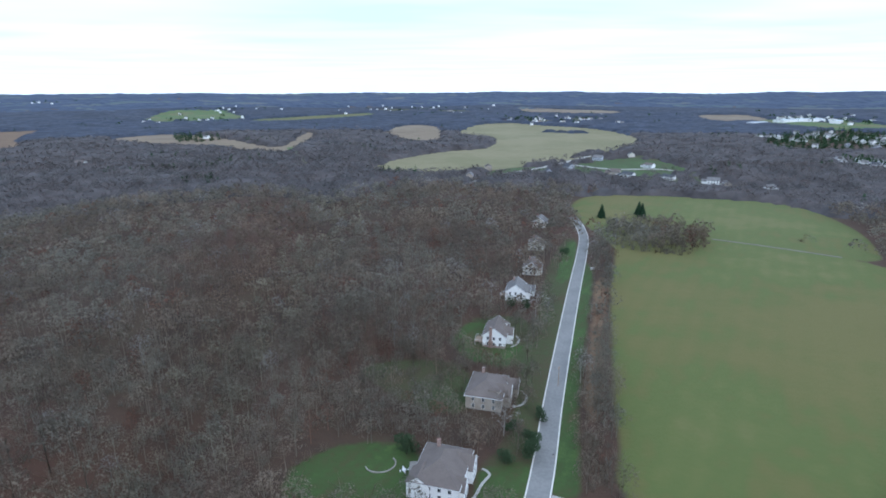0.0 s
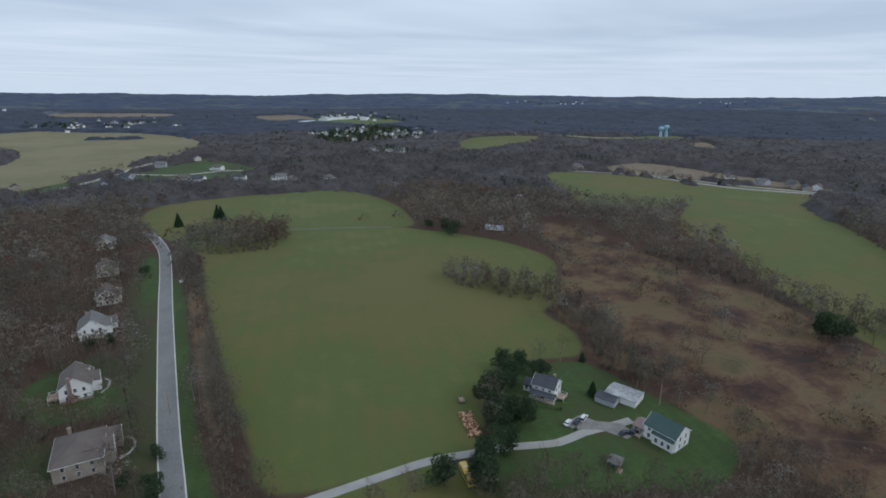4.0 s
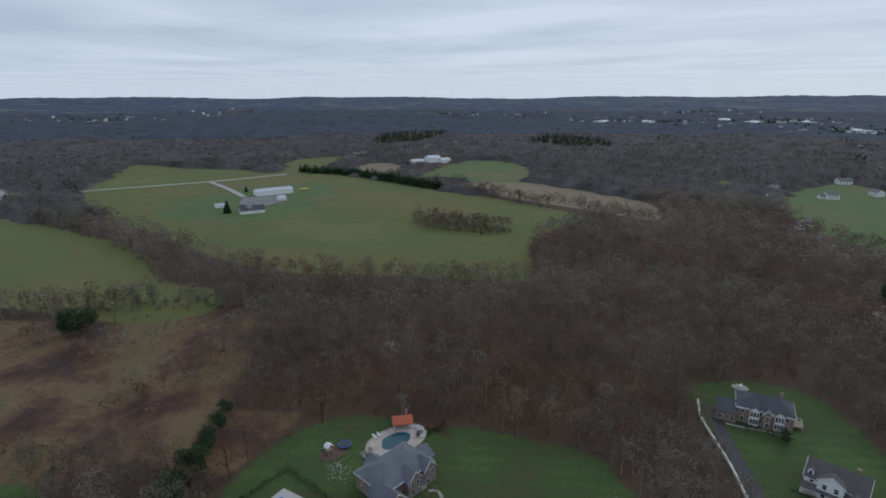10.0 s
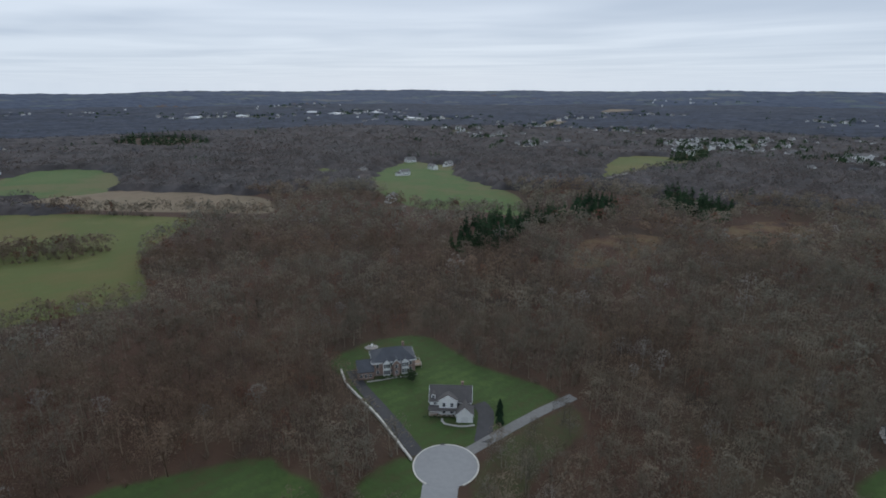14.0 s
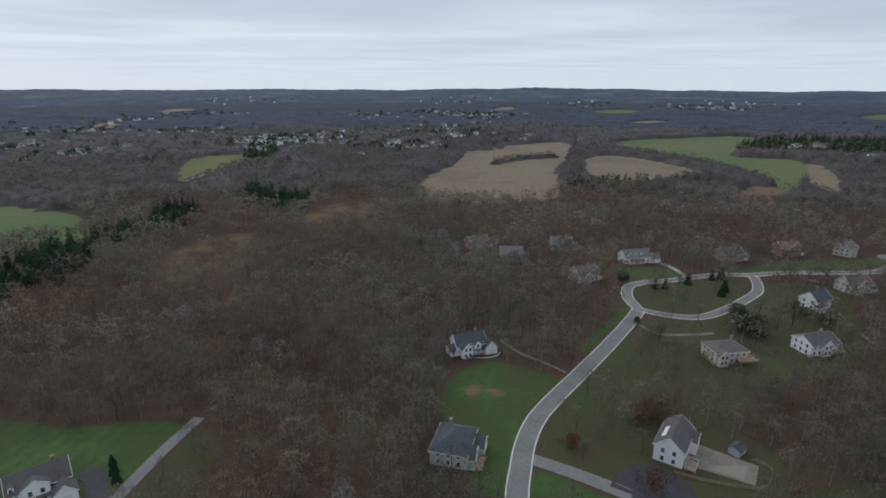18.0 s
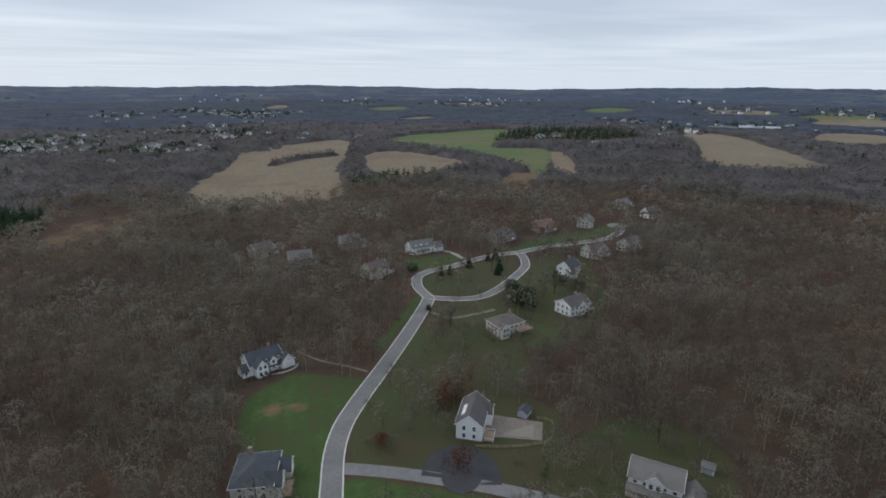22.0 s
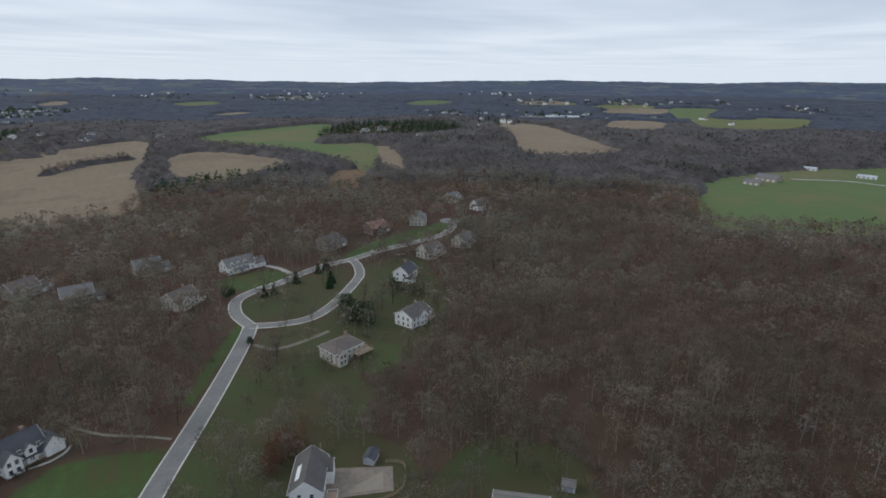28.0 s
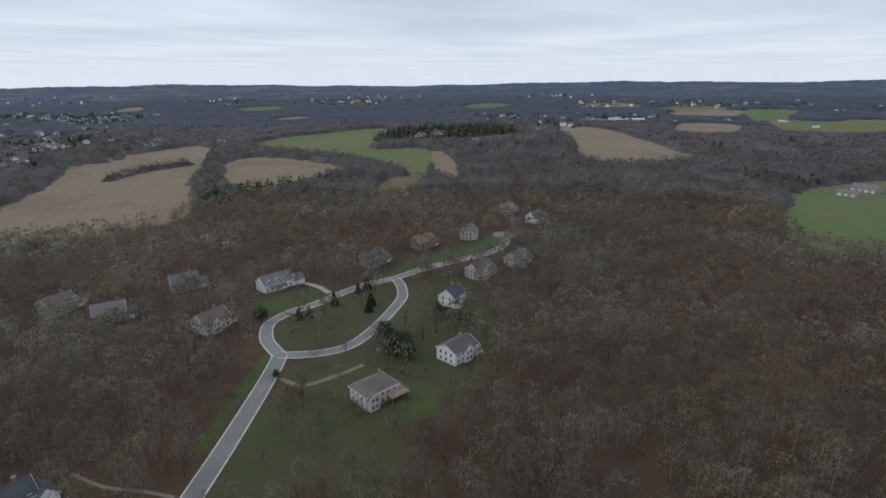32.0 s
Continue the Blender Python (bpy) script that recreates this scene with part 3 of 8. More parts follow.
# north clearing
field('yard', (-57.8, 210.7), (-44.2, 220), (-12.9, 220.4), (-8.5, 186.2), (-23.6, 180.9), (-44.4, 195.4))
# verge north
field('lawn', (17, 144.7), (22.5, 174.8), (36.5, 252.1), (61, 372.5), (67.5, 360.2), (46.6, 252.5), (33.2, 182.6), (27.5, 140))
# verge rust
field('rust', (36.9, 190.4), (49, 252.5), (66, 337.2), (73.3, 337.8), (55.5, 253.1), (41.1, 183.2))
# southwest lawn
field('lawn', (-41.8, -168.8), (-53.3, -192.6), (-73.6, -200.4), (-94.5, -182.9), (-95.7, -177.7), (-75.6, -162.4), (-61.4, -143.6), (-49.6, -123.1), (-39.7, -130), (-47, -150.2))
# bare earth
field('rust', (-54.1, -182), (-58.3, -184.1), (-61.9, -183.1), (-61.1, -179), (-57.3, -177.5))
# bare earth b
field('rust', (-63, -180.1), (-68.4, -178.3), (-68.9, -175), (-64.6, -175.1))
# drive lawn
field('lawn', (-62.6, -130.7), (-75.7, -117.2), (-87.5, -103.8), (-99, -84.6), (-54, -114.5))
# middle yard
field('yard', (-66.5, -137), (-82.5, -157.3), (-115.4, -183.6), (-163.2, -216.6), (-192, -216.6), (-169.1, -166.4), (-161.6, -144.9), (-139.9, -137.1), (-142.4, -115.6), (-124.9, -95.7), (-111.3, -88.9), (-92.9, -104.8), (-76.2, -124.5))
# porch lawn
field('yard', (-108.4, -90.9), (-135.4, -99.5), (-158.7, -97.6), (-167.6, -81), (-168.2, -65.7), (-145.1, -51.2), (-103.5, -80.1))
# loop green
field('yard', (-176.4, -240.2), (-185.8, -260.5), (-201.9, -263.1), (-233.1, -262.1), (-256.8, -258), (-259.9, -249.1), (-242.4, -234.7), (-213.1, -222.7), (-196.4, -221.1), (-182.7, -229.6))
# loop lawn a
field('lawn', (-197, -297.2), (-207, -301.2), (-230.5, -289.5), (-229.4, -270.2), (-214.7, -269.7), (-197.1, -276.4))
# loop lawn b
field('lawn', (-267, -268.2), (-308.9, -276.4), (-356.7, -272.2), (-392.9, -264.7), (-381.4, -251.7), (-343.9, -252.2), (-301.4, -259.5))
# loop lawn c
field('yard', (-259.3, -241.5), (-280.4, -246.4), (-304, -232.6), (-279.9, -197.8), (-251, -170.7), (-209, -148.9), (-177.5, -154.2), (-166.8, -162.3), (-162.1, -182.7), (-159.9, -208.4), (-168, -223.1), (-189, -212.8), (-214.1, -215.6))
# loop lawn d
field('lawn', (-185.3, -173.5), (-194.6, -168.7), (-195.8, -158.7), (-180.1, -150.6), (-171.9, -155.2), (-171.6, -162.3))
# verge southwest
field('lawn', (-151.5, -228.3), (-168.8, -240.9), (-167.6, -232.8), (-133.5, -208.5), (-116.7, -195.7), (-116.7, -201.1))
# subdivision lawn
field('lawn', (119.4, 893), (178.9, 977), (254.3, 1010), (300.9, 936), (289.7, 858), (222.7, 811), (164.3, 801))
# subdivision lawn b
field('lawn', (-23.7, 781), (18.5, 863), (73.6, 887), (82.2, 834), (17, 775))
# far strips of field
field('stubble', (-1427, -438), (-1601, -417), (-1512, -311), (-1348, -351))
field('bright', (-1860, -382), (-2125, -319), (-1888, -254), (-1681, -293))
field('bright', (-1748, -1346), (-2021, -1417), (-1985, -1263), (-1725, -1210))
field('stubble', (-1031, -1531), (-1176, -1586), (-1143, -1469), (-1024, -1436))
field('stubble', (-893, -2369), (-1023, -2493), (-1010, -2352), (-882, -2244))
field('pasture', (-2079, -740), (-2330, -648), (-2222, -498), (-1995, -592))
field('stubble', (-2055, -1028), (-2267, -976), (-2208, -855), (-2020, -893))
field('bright', (-1226, -2081), (-1422, -2149), (-1393, -1951), (-1209, -1901))
field('bright', (837, 1908), (1125, 2136), (1172, 1726), (907, 1600))
field('pasture', (537, -612), (539, -653), (490, -625), (483, -585))
field('stubble', (1214, 646), (1277, 636), (1181, 555), (1126, 568))

stand('bare', (92.6, 429), (117.4, 406), (144.8, 402), (174.1, 439), (176.9, 465), (134.2, 490), (101.5, 483))
stand('bare', (204.7, 261.3), (213, 229.1), (224.3, 201.7), (241.2, 195.5), (249.7, 207.3), (232.6, 239.8), (219.8, 274.4))
stand('bare', (457, -159.4), (426, -184.5), (399, -217.5), (415, -236.4), (462, -199.5), (483, -176.6))
stand('pine', (-748, 1207), (-685, 1182), (-650, 1226), (-697, 1295), (-805, 1328))
stand('pine', (174.2, -338.4), (148.6, -353.1), (141, -400), (159.8, -451), (180.8, -436), (184.4, -375.3))
stand('pine', (122.4, -476), (86.9, -499), (93.5, -563), (125.7, -540))
stand('pine', (154.3, -434), (123.7, -461), (126.2, -494), (151.8, -479))
stand('pine', (58.6, -595), (-2.3, -538), (-13, -604), (45.1, -692))
stand('pine', (50.7, -581), (10.6, -559), (-7, -587), (24.8, -648), (54.2, -642))
stand('pine', (1121, -693), (968, -790), (1085, -856), (1249, -820))
stand('pine', (-310.1, -571), (-350.7, -539), (-406, -538), (-424, -569), (-344.5, -610))
stand('pine', (657, 1325), (878, 1578), (992, 1515), (840, 1220), (670, 1171))
stand('pine', (1329, -365.4), (1327, -498), (1562, -656), (1518, -467))
stand('pine', (581, 1257), (653, 1161), (812, 1201), (939, 1453), (751, 1468))
stand('pine', (-805, -838), (-830, -751), (-1019, -649), (-1140, -743), (-1059, -905), (-948, -930))
stand('bare', (-1880, -266.2), (-1889, -159.1), (-2219, -187.8), (-2155, -287.7))
stand('pine', (88.4, -1050), (45.2, -973), (17.6, -1121), (67.1, -1238))

row_of_trees('hedgerow', 'bare', 7, (87.6, 406), (71.8, 334.8), (56.8, 266.7), (46.5, 208.2), (38.9, 168.5), (35.5, 140.8))
row_of_trees('hedge_conifer', 'pine', 14, (878, -120.4), (796, -184.7), (709, -220.2), (627, -256.7))
row_of_trees('hedge_bare', 'bare', 8, (621, -265.6), (579, -289.9), (523, -301.5), (477, -318.2))
row_of_trees('stubble_row', 'bare', 9, (-310.8, -813), (-373.7, -850), (-431, -847))
row_of_trees('stubble_gap', 'bare', 13, (-512, -925), (-424, -774), (-353, -640))
row_of_trees('meadow_row', 'bare', 14, (135.8, 1600), (248.7, 1559))
row_of_trees('road_row', 'bare', 10, (718, 469), (741, 401), (713, 367.5))
row_of_trees('marsh_edge', 'bare', 13, (367.6, 216.4), (367.8, 177.9), (358.8, 134.6), (345.6, 94), (341.7, 62.8), (329, 20.3), (321.2, -0.5))
row_of_trees('marsh_brush', 'bare', 20, (239.2, 182.4), (222.4, 156.7), (210.9, 137.4), (201.1, 121.0), (195.6, 107.7))
row_of_trees('marsh_row', 'bare', 10, (682, 211.9), (593, 147.3), (509, 88.8), (427, 50.5), (381.2, 38.2))

lane('road_north', 'asphalt', 7, (-38, -70), (-22, -10), (-2, 70), (15, 138.6), (24, 187.9), (30.2, 220.8), (38.8, 265.1), (51.2, 327.6), (66.2, 401), (74.6, 450), (76.5, 497), (74.9, 522))
lane('road_south', 'asphalt', 6.4, (-38, -70), (-45, -102), (-51.9, -121), (-57.9, -132.3), (-65.2, -144.7), (-74.7, -156.2), (-88.5, -167.7), (-106, -180.7), (-127.6, -197.1), (-151.3, -215.9), (-166.2, -228.4), (-171.8, -233.9))
lane('loop_west', 'asphalt', 5.6, (-171.8, -233.9), (-176.4, -251), (-187.9, -266.3), (-203.1, -269.5), (-217.1, -267.8), (-234.7, -268.9), (-250.1, -268.8), (-263.4, -266.1), (-274.1, -262))
lane('loop_east', 'asphalt', 5.2, (-171.8, -233.9), (-181.1, -223.5), (-195.5, -216.1), (-214.5, -219.6), (-238.2, -229), (-256.8, -238.8), (-270, -253.8), (-274.1, -262))
lane('road_end', 'asphalt', 5.6, (-274.1, -262), (-300, -259.4), (-325.1, -252.4), (-357.6, -245.4), (-385.4, -252.2), (-398.3, -263.2))
lane('side_drive', 'asphalt', 5.4, (-63.5, -136.3), (-75.8, -123.8), (-87.8, -109.6), (-98.5, -95.5), (-108.4, -80.1))
lane('culdesac_lane', 'asphalt', 4.4, (67.2, -140.6), (60.6, -156.6), (52.4, -175.2), (44.3, -190.6))
lane('walled_drive', 'asphalt_dark', 4.6, (81.4, -132.2), (102, -145.8), (122.7, -158.4), (134.8, -167.5))
lane('grey_house_drive', 'asphalt_dark', 6, (75.9, -169.1), (71.1, -165.2), (67.9, -157.2), (64.8, -147.7))
lane('farm_drive', 'gravel', 3.8, (19, 138.1), (34.1, 133.1), (51.3, 129.5), (72.6, 125.7), (90.4, 122.2), (104.3, 116.6), (115.4, 112.2), (122, 108.3), (133.1, 102.3), (144.3, 100.7), (155.7, 97.2), (165.3, 94.7))
lane('oval_drive', 'asphalt_dark', 6.5, (-83.3, -115.7), (-89.2, -120.4), (-96.4, -120.8), (-100.9, -116.3), (-100.6, -108.7), (-95.5, -101.5))
lane('porch_drive', 'asphalt_dark', 4.5, (-137, -56.6), (-141.8, -51.9), (-143.2, -46.7))
lane('field_lane', 'worn', 3, (178.9, 451), (215.6, 430), (253.8, 404))
lane('far_road_east', 'gravel', 7, (656, 575), (740, 441), (756, 331.1), (802, 166.9), (822, 16.6), (856, -94.3))
lane('barn_drive', 'gravel', 7, (818, 12.7), (747, -6.5), (668, -24))
lane('far_road_east_b', 'gravel', 7, (732, 435), (735, 322.1), (770, 237.2))
lane('tower_road', 'gravel', 9, (1175, 1030), (1184, 872), (1247, 810))
lane('subdivision_road', 'gravel', 8, (-36.6, 688), (-11.1, 766), (53.2, 849), (111.4, 944), (173.4, 1042))
lane('subdivision_street', 'gravel', 7, (123, 922), (178.4, 874), (249.9, 882), (285.4, 858))
lane('east_track', 'gravel', 9, (476, 1073), (526, 1030), (564, 924))
lane('village_track', 'gravel', 7, (140.5, -735), (116.7, -804), (88.7, -875))
lane('park_path', 'gravel', 4, (-828, -28.3), (-850, 30.5), (-837, 67))
lane('house_path_left', 'worn', 1.2, (-101, -183.4), (-96.2, -193.3), (-89.4, -204.8), (-85.2, -219.2))
lane('dormer_drive', 'gravel', 3.4, (-233.1, -274.6), (-235.4, -287.6), (-234, -299.4))
lane('deck_drive', 'worn', 2.2, (-160.1, -216.5), (-162.7, -204.6), (-177.2, -199.7), (-189.3, -198))
lane('culdesac_neck', 'pale_asphalt', 11, (70.2, -130), (62, -112), (30, -90), (-38, -72))
plot('big brown', -14.7, 143.1, 80.0, 19, 15, 5.8, 4.5, 'hip', 'white', 'brown')
plot('tan hip', -1.6, 192.9, 81.0, 18, 14, 5.8, 4.2, 'hip', 'tan', 'brown')
plot('chimney', 1.8, 246.3, 82.0, 16, 11, 5.8, 4, 'gable', 'white', 'brown')
plot('white gable', 13.8, 307.6, 83.0, 15, 12, 5.5, 4.5, 'gable', 'white', 'grey')
plot('far gable', 25.6, 354.2, 81.0, 14, 11, 5, 4, 'gable', 'cream', 'brown')
plot('wood house', 32.1, 412.2, 82.0, 14, 11, 5, 4, 'gable', 'cream', 'brown')
plot('wood house', 40.4, 485.7, 80.0, 16, 12, 5, 4, 'gable', 'cream', 'grey')
plot('farmhouse', 153.2, 126.5, -70, 9.6, 7.6, 5.6, 2.9, 'gable', 'white', 'slate')
plot('green roof', 164.3, 80.1, -90, 12, 9, 5.6, 2.9, 'gable', 'white', 'green')
plot('pool house main', 140.4, -41.2, -66.0, 20, 13, 5.6, 4.0, 'hip', 'brick', 'bluegrey')
plot('mansion', 120.3, -177.7, -140.0, 18, 11, 6.2, 4, 'hip', 'brick', 'slate')
plot('grey porch', 84.3, -162.4, -156, 15.5, 9.5, 5.4, 3.6, 'gable', 'white', 'umber')
plot('ell', -67.6, -214.6, -177.0, 14.5, 9, 5.0, 3.6, 'gable', 'white', 'slate')
plot('dark roof', -40.0, -146.1, -121.0, 15, 12, 5.2, 4, 'hip', 'cream', 'slate')
plot('white long', -110.4, -127.0, -141.0, 15.5, 9, 6, 3.6, 'gable', 'white', 'umber')
plot('porch house', -133.5, -69.9, 114, 15, 10, 5.8, 3.2, 'gable', 'white', 'tanroof')
plot('deck house', -174.9, -175.9, 172.0, 15, 11, 5.8, 3.2, 'hip', 'cream', 'brown')
plot('balcony house', -220.8, -171.0, 177.0, 15, 11, 5.8, 2.6, 'gable', 'white', 'umber')
plot('white dark roof', -267.0, -211.0, -169.0, 13, 10, 5.6, 4, 'gable', 'white', 'slate')
plot('loop house', -310.6, -223.6, 173.0, 15, 11, 5.6, 4, 'gable', 'cream', 'brown')
plot('loop house', -344.6, -217.5, -179.0, 15, 11, 5.6, 4, 'gable', 'cream', 'grey')
plot('loop house', -374.9, -280.1, -156.0, 15, 11, 5.6, 4, 'gable', 'cream', 'grey')
plot('loop house', -334.2, -291.9, 171.0, 15, 11, 5.6, 4, 'gable', 'brick', 'rust')
plot('loop house', -284.8, -292.5, 174.0, 15, 11, 5.6, 4, 'gable', 'tan', 'grey')
plot('loop house', -166.9, -284.6, -171.0, 15, 11, 5.6, 4, 'gable', 'cream', 'brown')
plot('loop house', -139.2, -335.9, 161.0, 15, 11, 5.6, 4, 'gable', 'tan', 'grey')
plot('loop house', -184.4, -348.9, 167.0, 15, 11, 5.6, 4, 'gable', 'tan', 'grey')
plot('loop house', -125.7, -370.3, -168.0, 15, 11, 5.6, 4, 'gable', 'tan', 'brown')
plot('dormer long', -218.9, -307.0, 174.0, 19, 10, 5, 4, 'gable', 'white', 'grey')
plot('end house', -463.4, -302.9, 174.0, 15, 10, 5.4, 4, 'gable', 'cream', 'grey')
plot('end house', -451.3, -265.1, 172.0, 16, 10, 5.4, 4, 'gable', 'white', 'grey')
far_plots((178.2, 985), (173.3, 813), (246.9, 1034), (244.9, 900), (114.1, 872), (75.7, 808), (187.2, 789), (240.9, 783), (290, 752), (298.5, 730), (339.7, 705), (-13.3, 838))
far_plots((-37.5, 748), (219.5, 1879), (140.9, 1904), (40.7, 1965), (296.5, 1975), (395.7, 1824), (-218.5, 2534), (-460, 2624), (-561, 2745), (-683, 2443), (691, 1318), (619, 950))
far_plots((-694, 842), (-1309, 2484), (-692, 1245), (706, 553), (811, 278), (797, 310.1), (1078, 1076), (805, 247.1), (797, 354.3), (621, 931), (852, 1203), (770, 1194))
far_plots((740, 1238), (995, 1421), (580, -25.7), (1123, -272.2), (1081, -273.9), (1016, -235.5), (2554, 429), (2364, 442), (2428, 374.7), (2255, -1029), (1251, -549), (798, 270.8))
far_plots((791, 254.1), (395.8, -644), (391, -718), (388.8, -767), (463, -773), (312.1, -479), (416, -576), (455, -625), (163.1, -724), (612, -1263), (515, -1182), (610, -1291))
far_plots((503, -1239), (482, -1424), (481, -1569), (471, -1621), (251.3, -1036), (212.5, -1095), (361.8, -1072), (285.2, -1044), (98.3, -1246), (70.1, -1284), (28.6, -1272), (-5.3, -1309))
far_plots((-20.1, -1350), (-39, -1276), (-113.1, -954), (-102, -1267), (719, -1232), (266.4, -1501), (222.6, -1484), (187.1, -1464), (-605, -1064), (-478, -1109), (-505, -1123), (-167.6, -954))
far_plots((-206.1, -1030), (-177.9, -1053), (-113.9, -955), (-16.4, -1296), (11.8, -1262), (-28.6, -1254), (50.4, -1229), (69.7, -1341), (-381.4, -1208), (-430, -1253), (-327.5, -1172), (-679, -1845))
far_plots((-758, -1968), (-533, -2153), (-437, -1847), (-592, -1938), (-959, -806), (-897, -654), (-789, -538), (-1483, -941), (-918, -815), (-1760, -2071), (-1849, -2069), (-1300, -740))
far_plots((-2165, -15.4), (-2330, -68.9), (-2167, -608), (-2209, -548), (-1793, -283), (-1708, -312.3), (-1688, -396.6), (-1618, -186.1), (-2406, -500))
evergreen('round', 150.6, 143.9, 9)
evergreen('round', 159.9, 139.1, 7)
evergreen('round', 137.8, 137.8, 10)
evergreen('round', 126.0, 129.2, 10)
evergreen('round', 131.4, 117.1, 9)
evergreen('round', 105.5, 108.8, 11)
evergreen('round', 87.0, 109.5, 11)
evergreen('round', 97.0, 99.9, 11)
evergreen('round', 143.7, 138.7, 8)
evergreen('round', 120.0, 120.3, 9)
evergreen('round', 153.4, 152.1, 10)
evergreen('round', 136.3, 141.7, 9)
evergreen('round', 128.8, 136.8, 10)
evergreen('round', 124.7, 125.3, 9)
evergreen('round', 131.7, 124.8, 8)
evergreen('round', 114.5, 110.2, 9)
evergreen('round', 98.3, 106.5, 9)
evergreen('round', 163.7, 138.0, 7)
evergreen('round', 159.0, 147.8, 9)
evergreen('cone', 167.9, 114.7, 7)
evergreen('cone', 188.1, 135.8, 5)
evergreen('round', -28.2, 154.9, 7)
evergreen('round', 7.7, 169.5, 5)
evergreen('round', 14.5, 163.5, 6)
evergreen('round', 14.1, 156.9, 7)
evergreen('round', 5.5, 153.0, 5)
evergreen('round', 51.5, 390.3, 7)
evergreen('round', 10.4, 289.7, 6)
evergreen('round', 18.3, 287.6, 6)
evergreen('round', 18.5, 179.1, 5)
evergreen('cone', 102.4, 524, 14)
evergreen('cone', 141.3, 528, 15)
evergreen('cone', 141.6, 541, 14)
evergreen('cone', 63.7, -160.7, 5)
evergreen('cone', 65.7, -165.6, 5)
evergreen('cone', 67.5, -170.6, 4)
evergreen('round', 106.3, -171.6, 5)
evergreen('cone', -200.4, -258.8, 7)
evergreen('cone', -206.0, -257.4, 6)
evergreen('cone', -224.3, -259.4, 8)
evergreen('cone', -244.2, -262.1, 7)
evergreen('cone', -250.7, -261.6, 9)
evergreen('cone', -236.3, -243.0, 9)
evergreen('cone', -229.8, -237.8, 8)
evergreen('round', -186.7, -271.5, 7)
evergreen('round', -159.4, -217.5, 4)
evergreen('round', -247.7, -199.9, 6)
evergreen('round', -248.4, -192.7, 6)
evergreen('round', -252.0, -187.8, 6)
evergreen('round', -251.2, -208.6, 6)
evergreen('round', -212.3, -209.8, 8)
evergreen('round', -209.4, -201.2, 9)
evergreen('round', -207.2, -193.6, 10)
evergreen('round', -204.2, -185.8, 9)
evergreen('round', -203.1, -193.4, 8)
evergreen('round', -204.9, -198.8, 8)
evergreen('round', 200.6, 6.9, 6)
evergreen('round', 190.9, 9.2, 7)
evergreen('round', 181.8, 12.2, 8)
evergreen('round', 176.6, 14.8, 6)
evergreen('round', 169.6, 17.0, 9)
evergreen('round', 162.7, 20.3, 7)
evergreen('round', 157.0, 23.8, 9)
evergreen('round', 150.9, 25.6, 8)
evergreen('round', 146.4, 29.2, 9)
evergreen('round', 141.1, 31.4, 8)
evergreen('round', 154.3, 20.8, 7)
evergreen('round', 165.0, 14.6, 6)
evergreen('round', 135.3, 32.0, 9)
evergreen('round', 130.5, 35.7, 9)
evergreen('round', 125.1, 37.9, 9)
evergreen('round', 137.3, 122.6, 6)
evergreen('round', 129.8, 120.6, 5)
evergreen('cone', 584, -3.5, 14)
evergreen('cone', 706, -28.4, 8)
evergreen('round', 284.0, 361.7, 11)
evergreen('round', 281.7, 347.2, 12)
evergreen('round', 277.9, 375.6, 8)
evergreen('round', 306.0, 72.8, 13)
evergreen('round', 308.6, 78.9, 12)
hamlet(1713, -1413, -144, 84, 138, 18)
hamlet(1589, -1523, -171, 103, 150, 10)
hamlet(1357, -1752, -142, 90, 167, 16)
hamlet(633, -1323, -152, 60, 55, 14)
hamlet(518, -1206, -154, 53, 46, 10)
hamlet(469, -1533, -148, 64, 74, 14)
hamlet(371, -1101, -150, 47, 41, 8)
hamlet(240, -1507, -169, 53, 54, 10)
hamlet(90, -1277, -160, 43, 36, 12)
hamlet(-20, -1314, -161, 41, 36, 12)
hamlet(935, -1605, -155, 76, 80, 12)
hamlet(2148, -1302, -118, 82, 167, 8)
hamlet(2324, -1054, -148, 85, 192, 5)
hamlet(453, -1920, -175, 72, 119, 8)
hamlet(192, -3133, -143, 120, 172, 8)
hamlet(-672, -1997, 163, 80, 114, 22)
hamlet(-347, -1329, 133, 58, 63, 10)
hamlet(-198, -1036, 143, 41, 31, 12)
hamlet(-2, -1279, 148, 42, 33, 14)
hamlet(49, -1146, 142, 40, 34, 6)
hamlet(-1381, -2399, 143, 112, 144, 8)
hamlet(-1760, -2071, 154, 114, 156, 12)
hamlet(-1474, -963, 157, 75, 82, 8)
hamlet(-1293, -693, 165, 72, 88, 8)
hamlet(-1632, -690, 129, 54, 64, 8)
hamlet(-283, -1907, 168, 64, 126, 10)
hamlet(-854, -2957, 138, 124, 174, 8)
hamlet(155, 1965, 5, 79, 88, 16)
hamlet(300, 2027, -3, 79, 102, 10)
hamlet(-214, 2576, 1, 105, 177, 10)
hamlet(-505, 2704, 3, 112, 174, 8)
hamlet(1049, 2030, -16, 66, 138, 16)
hamlet(1093, 1911, 6, 74, 120, 10)
hamlet(-1310, 2515, 24, 101, 121, 8)
hamlet(-1094, 1886, 5, 82, 111, 8)
hamlet(708, 1331, 10, 55, 51, 12)
hamlet(862, 1363, 8, 54, 61, 8)
hamlet(-2471, 2748, 12, 113, 279, 4)
hamlet(2519, 414, -75, 99, 130, 14)
hamlet(2819, 2407, -30, 148, 350, 8)
hamlet(3327, 1584, -30, 187, 350, 5)
hamlet(2882, -81, -94, 96, 126, 6)
hamlet(885, 1307, -66, 54, 68, 16)
hamlet(826, 1378, -45, 44, 63, 12)
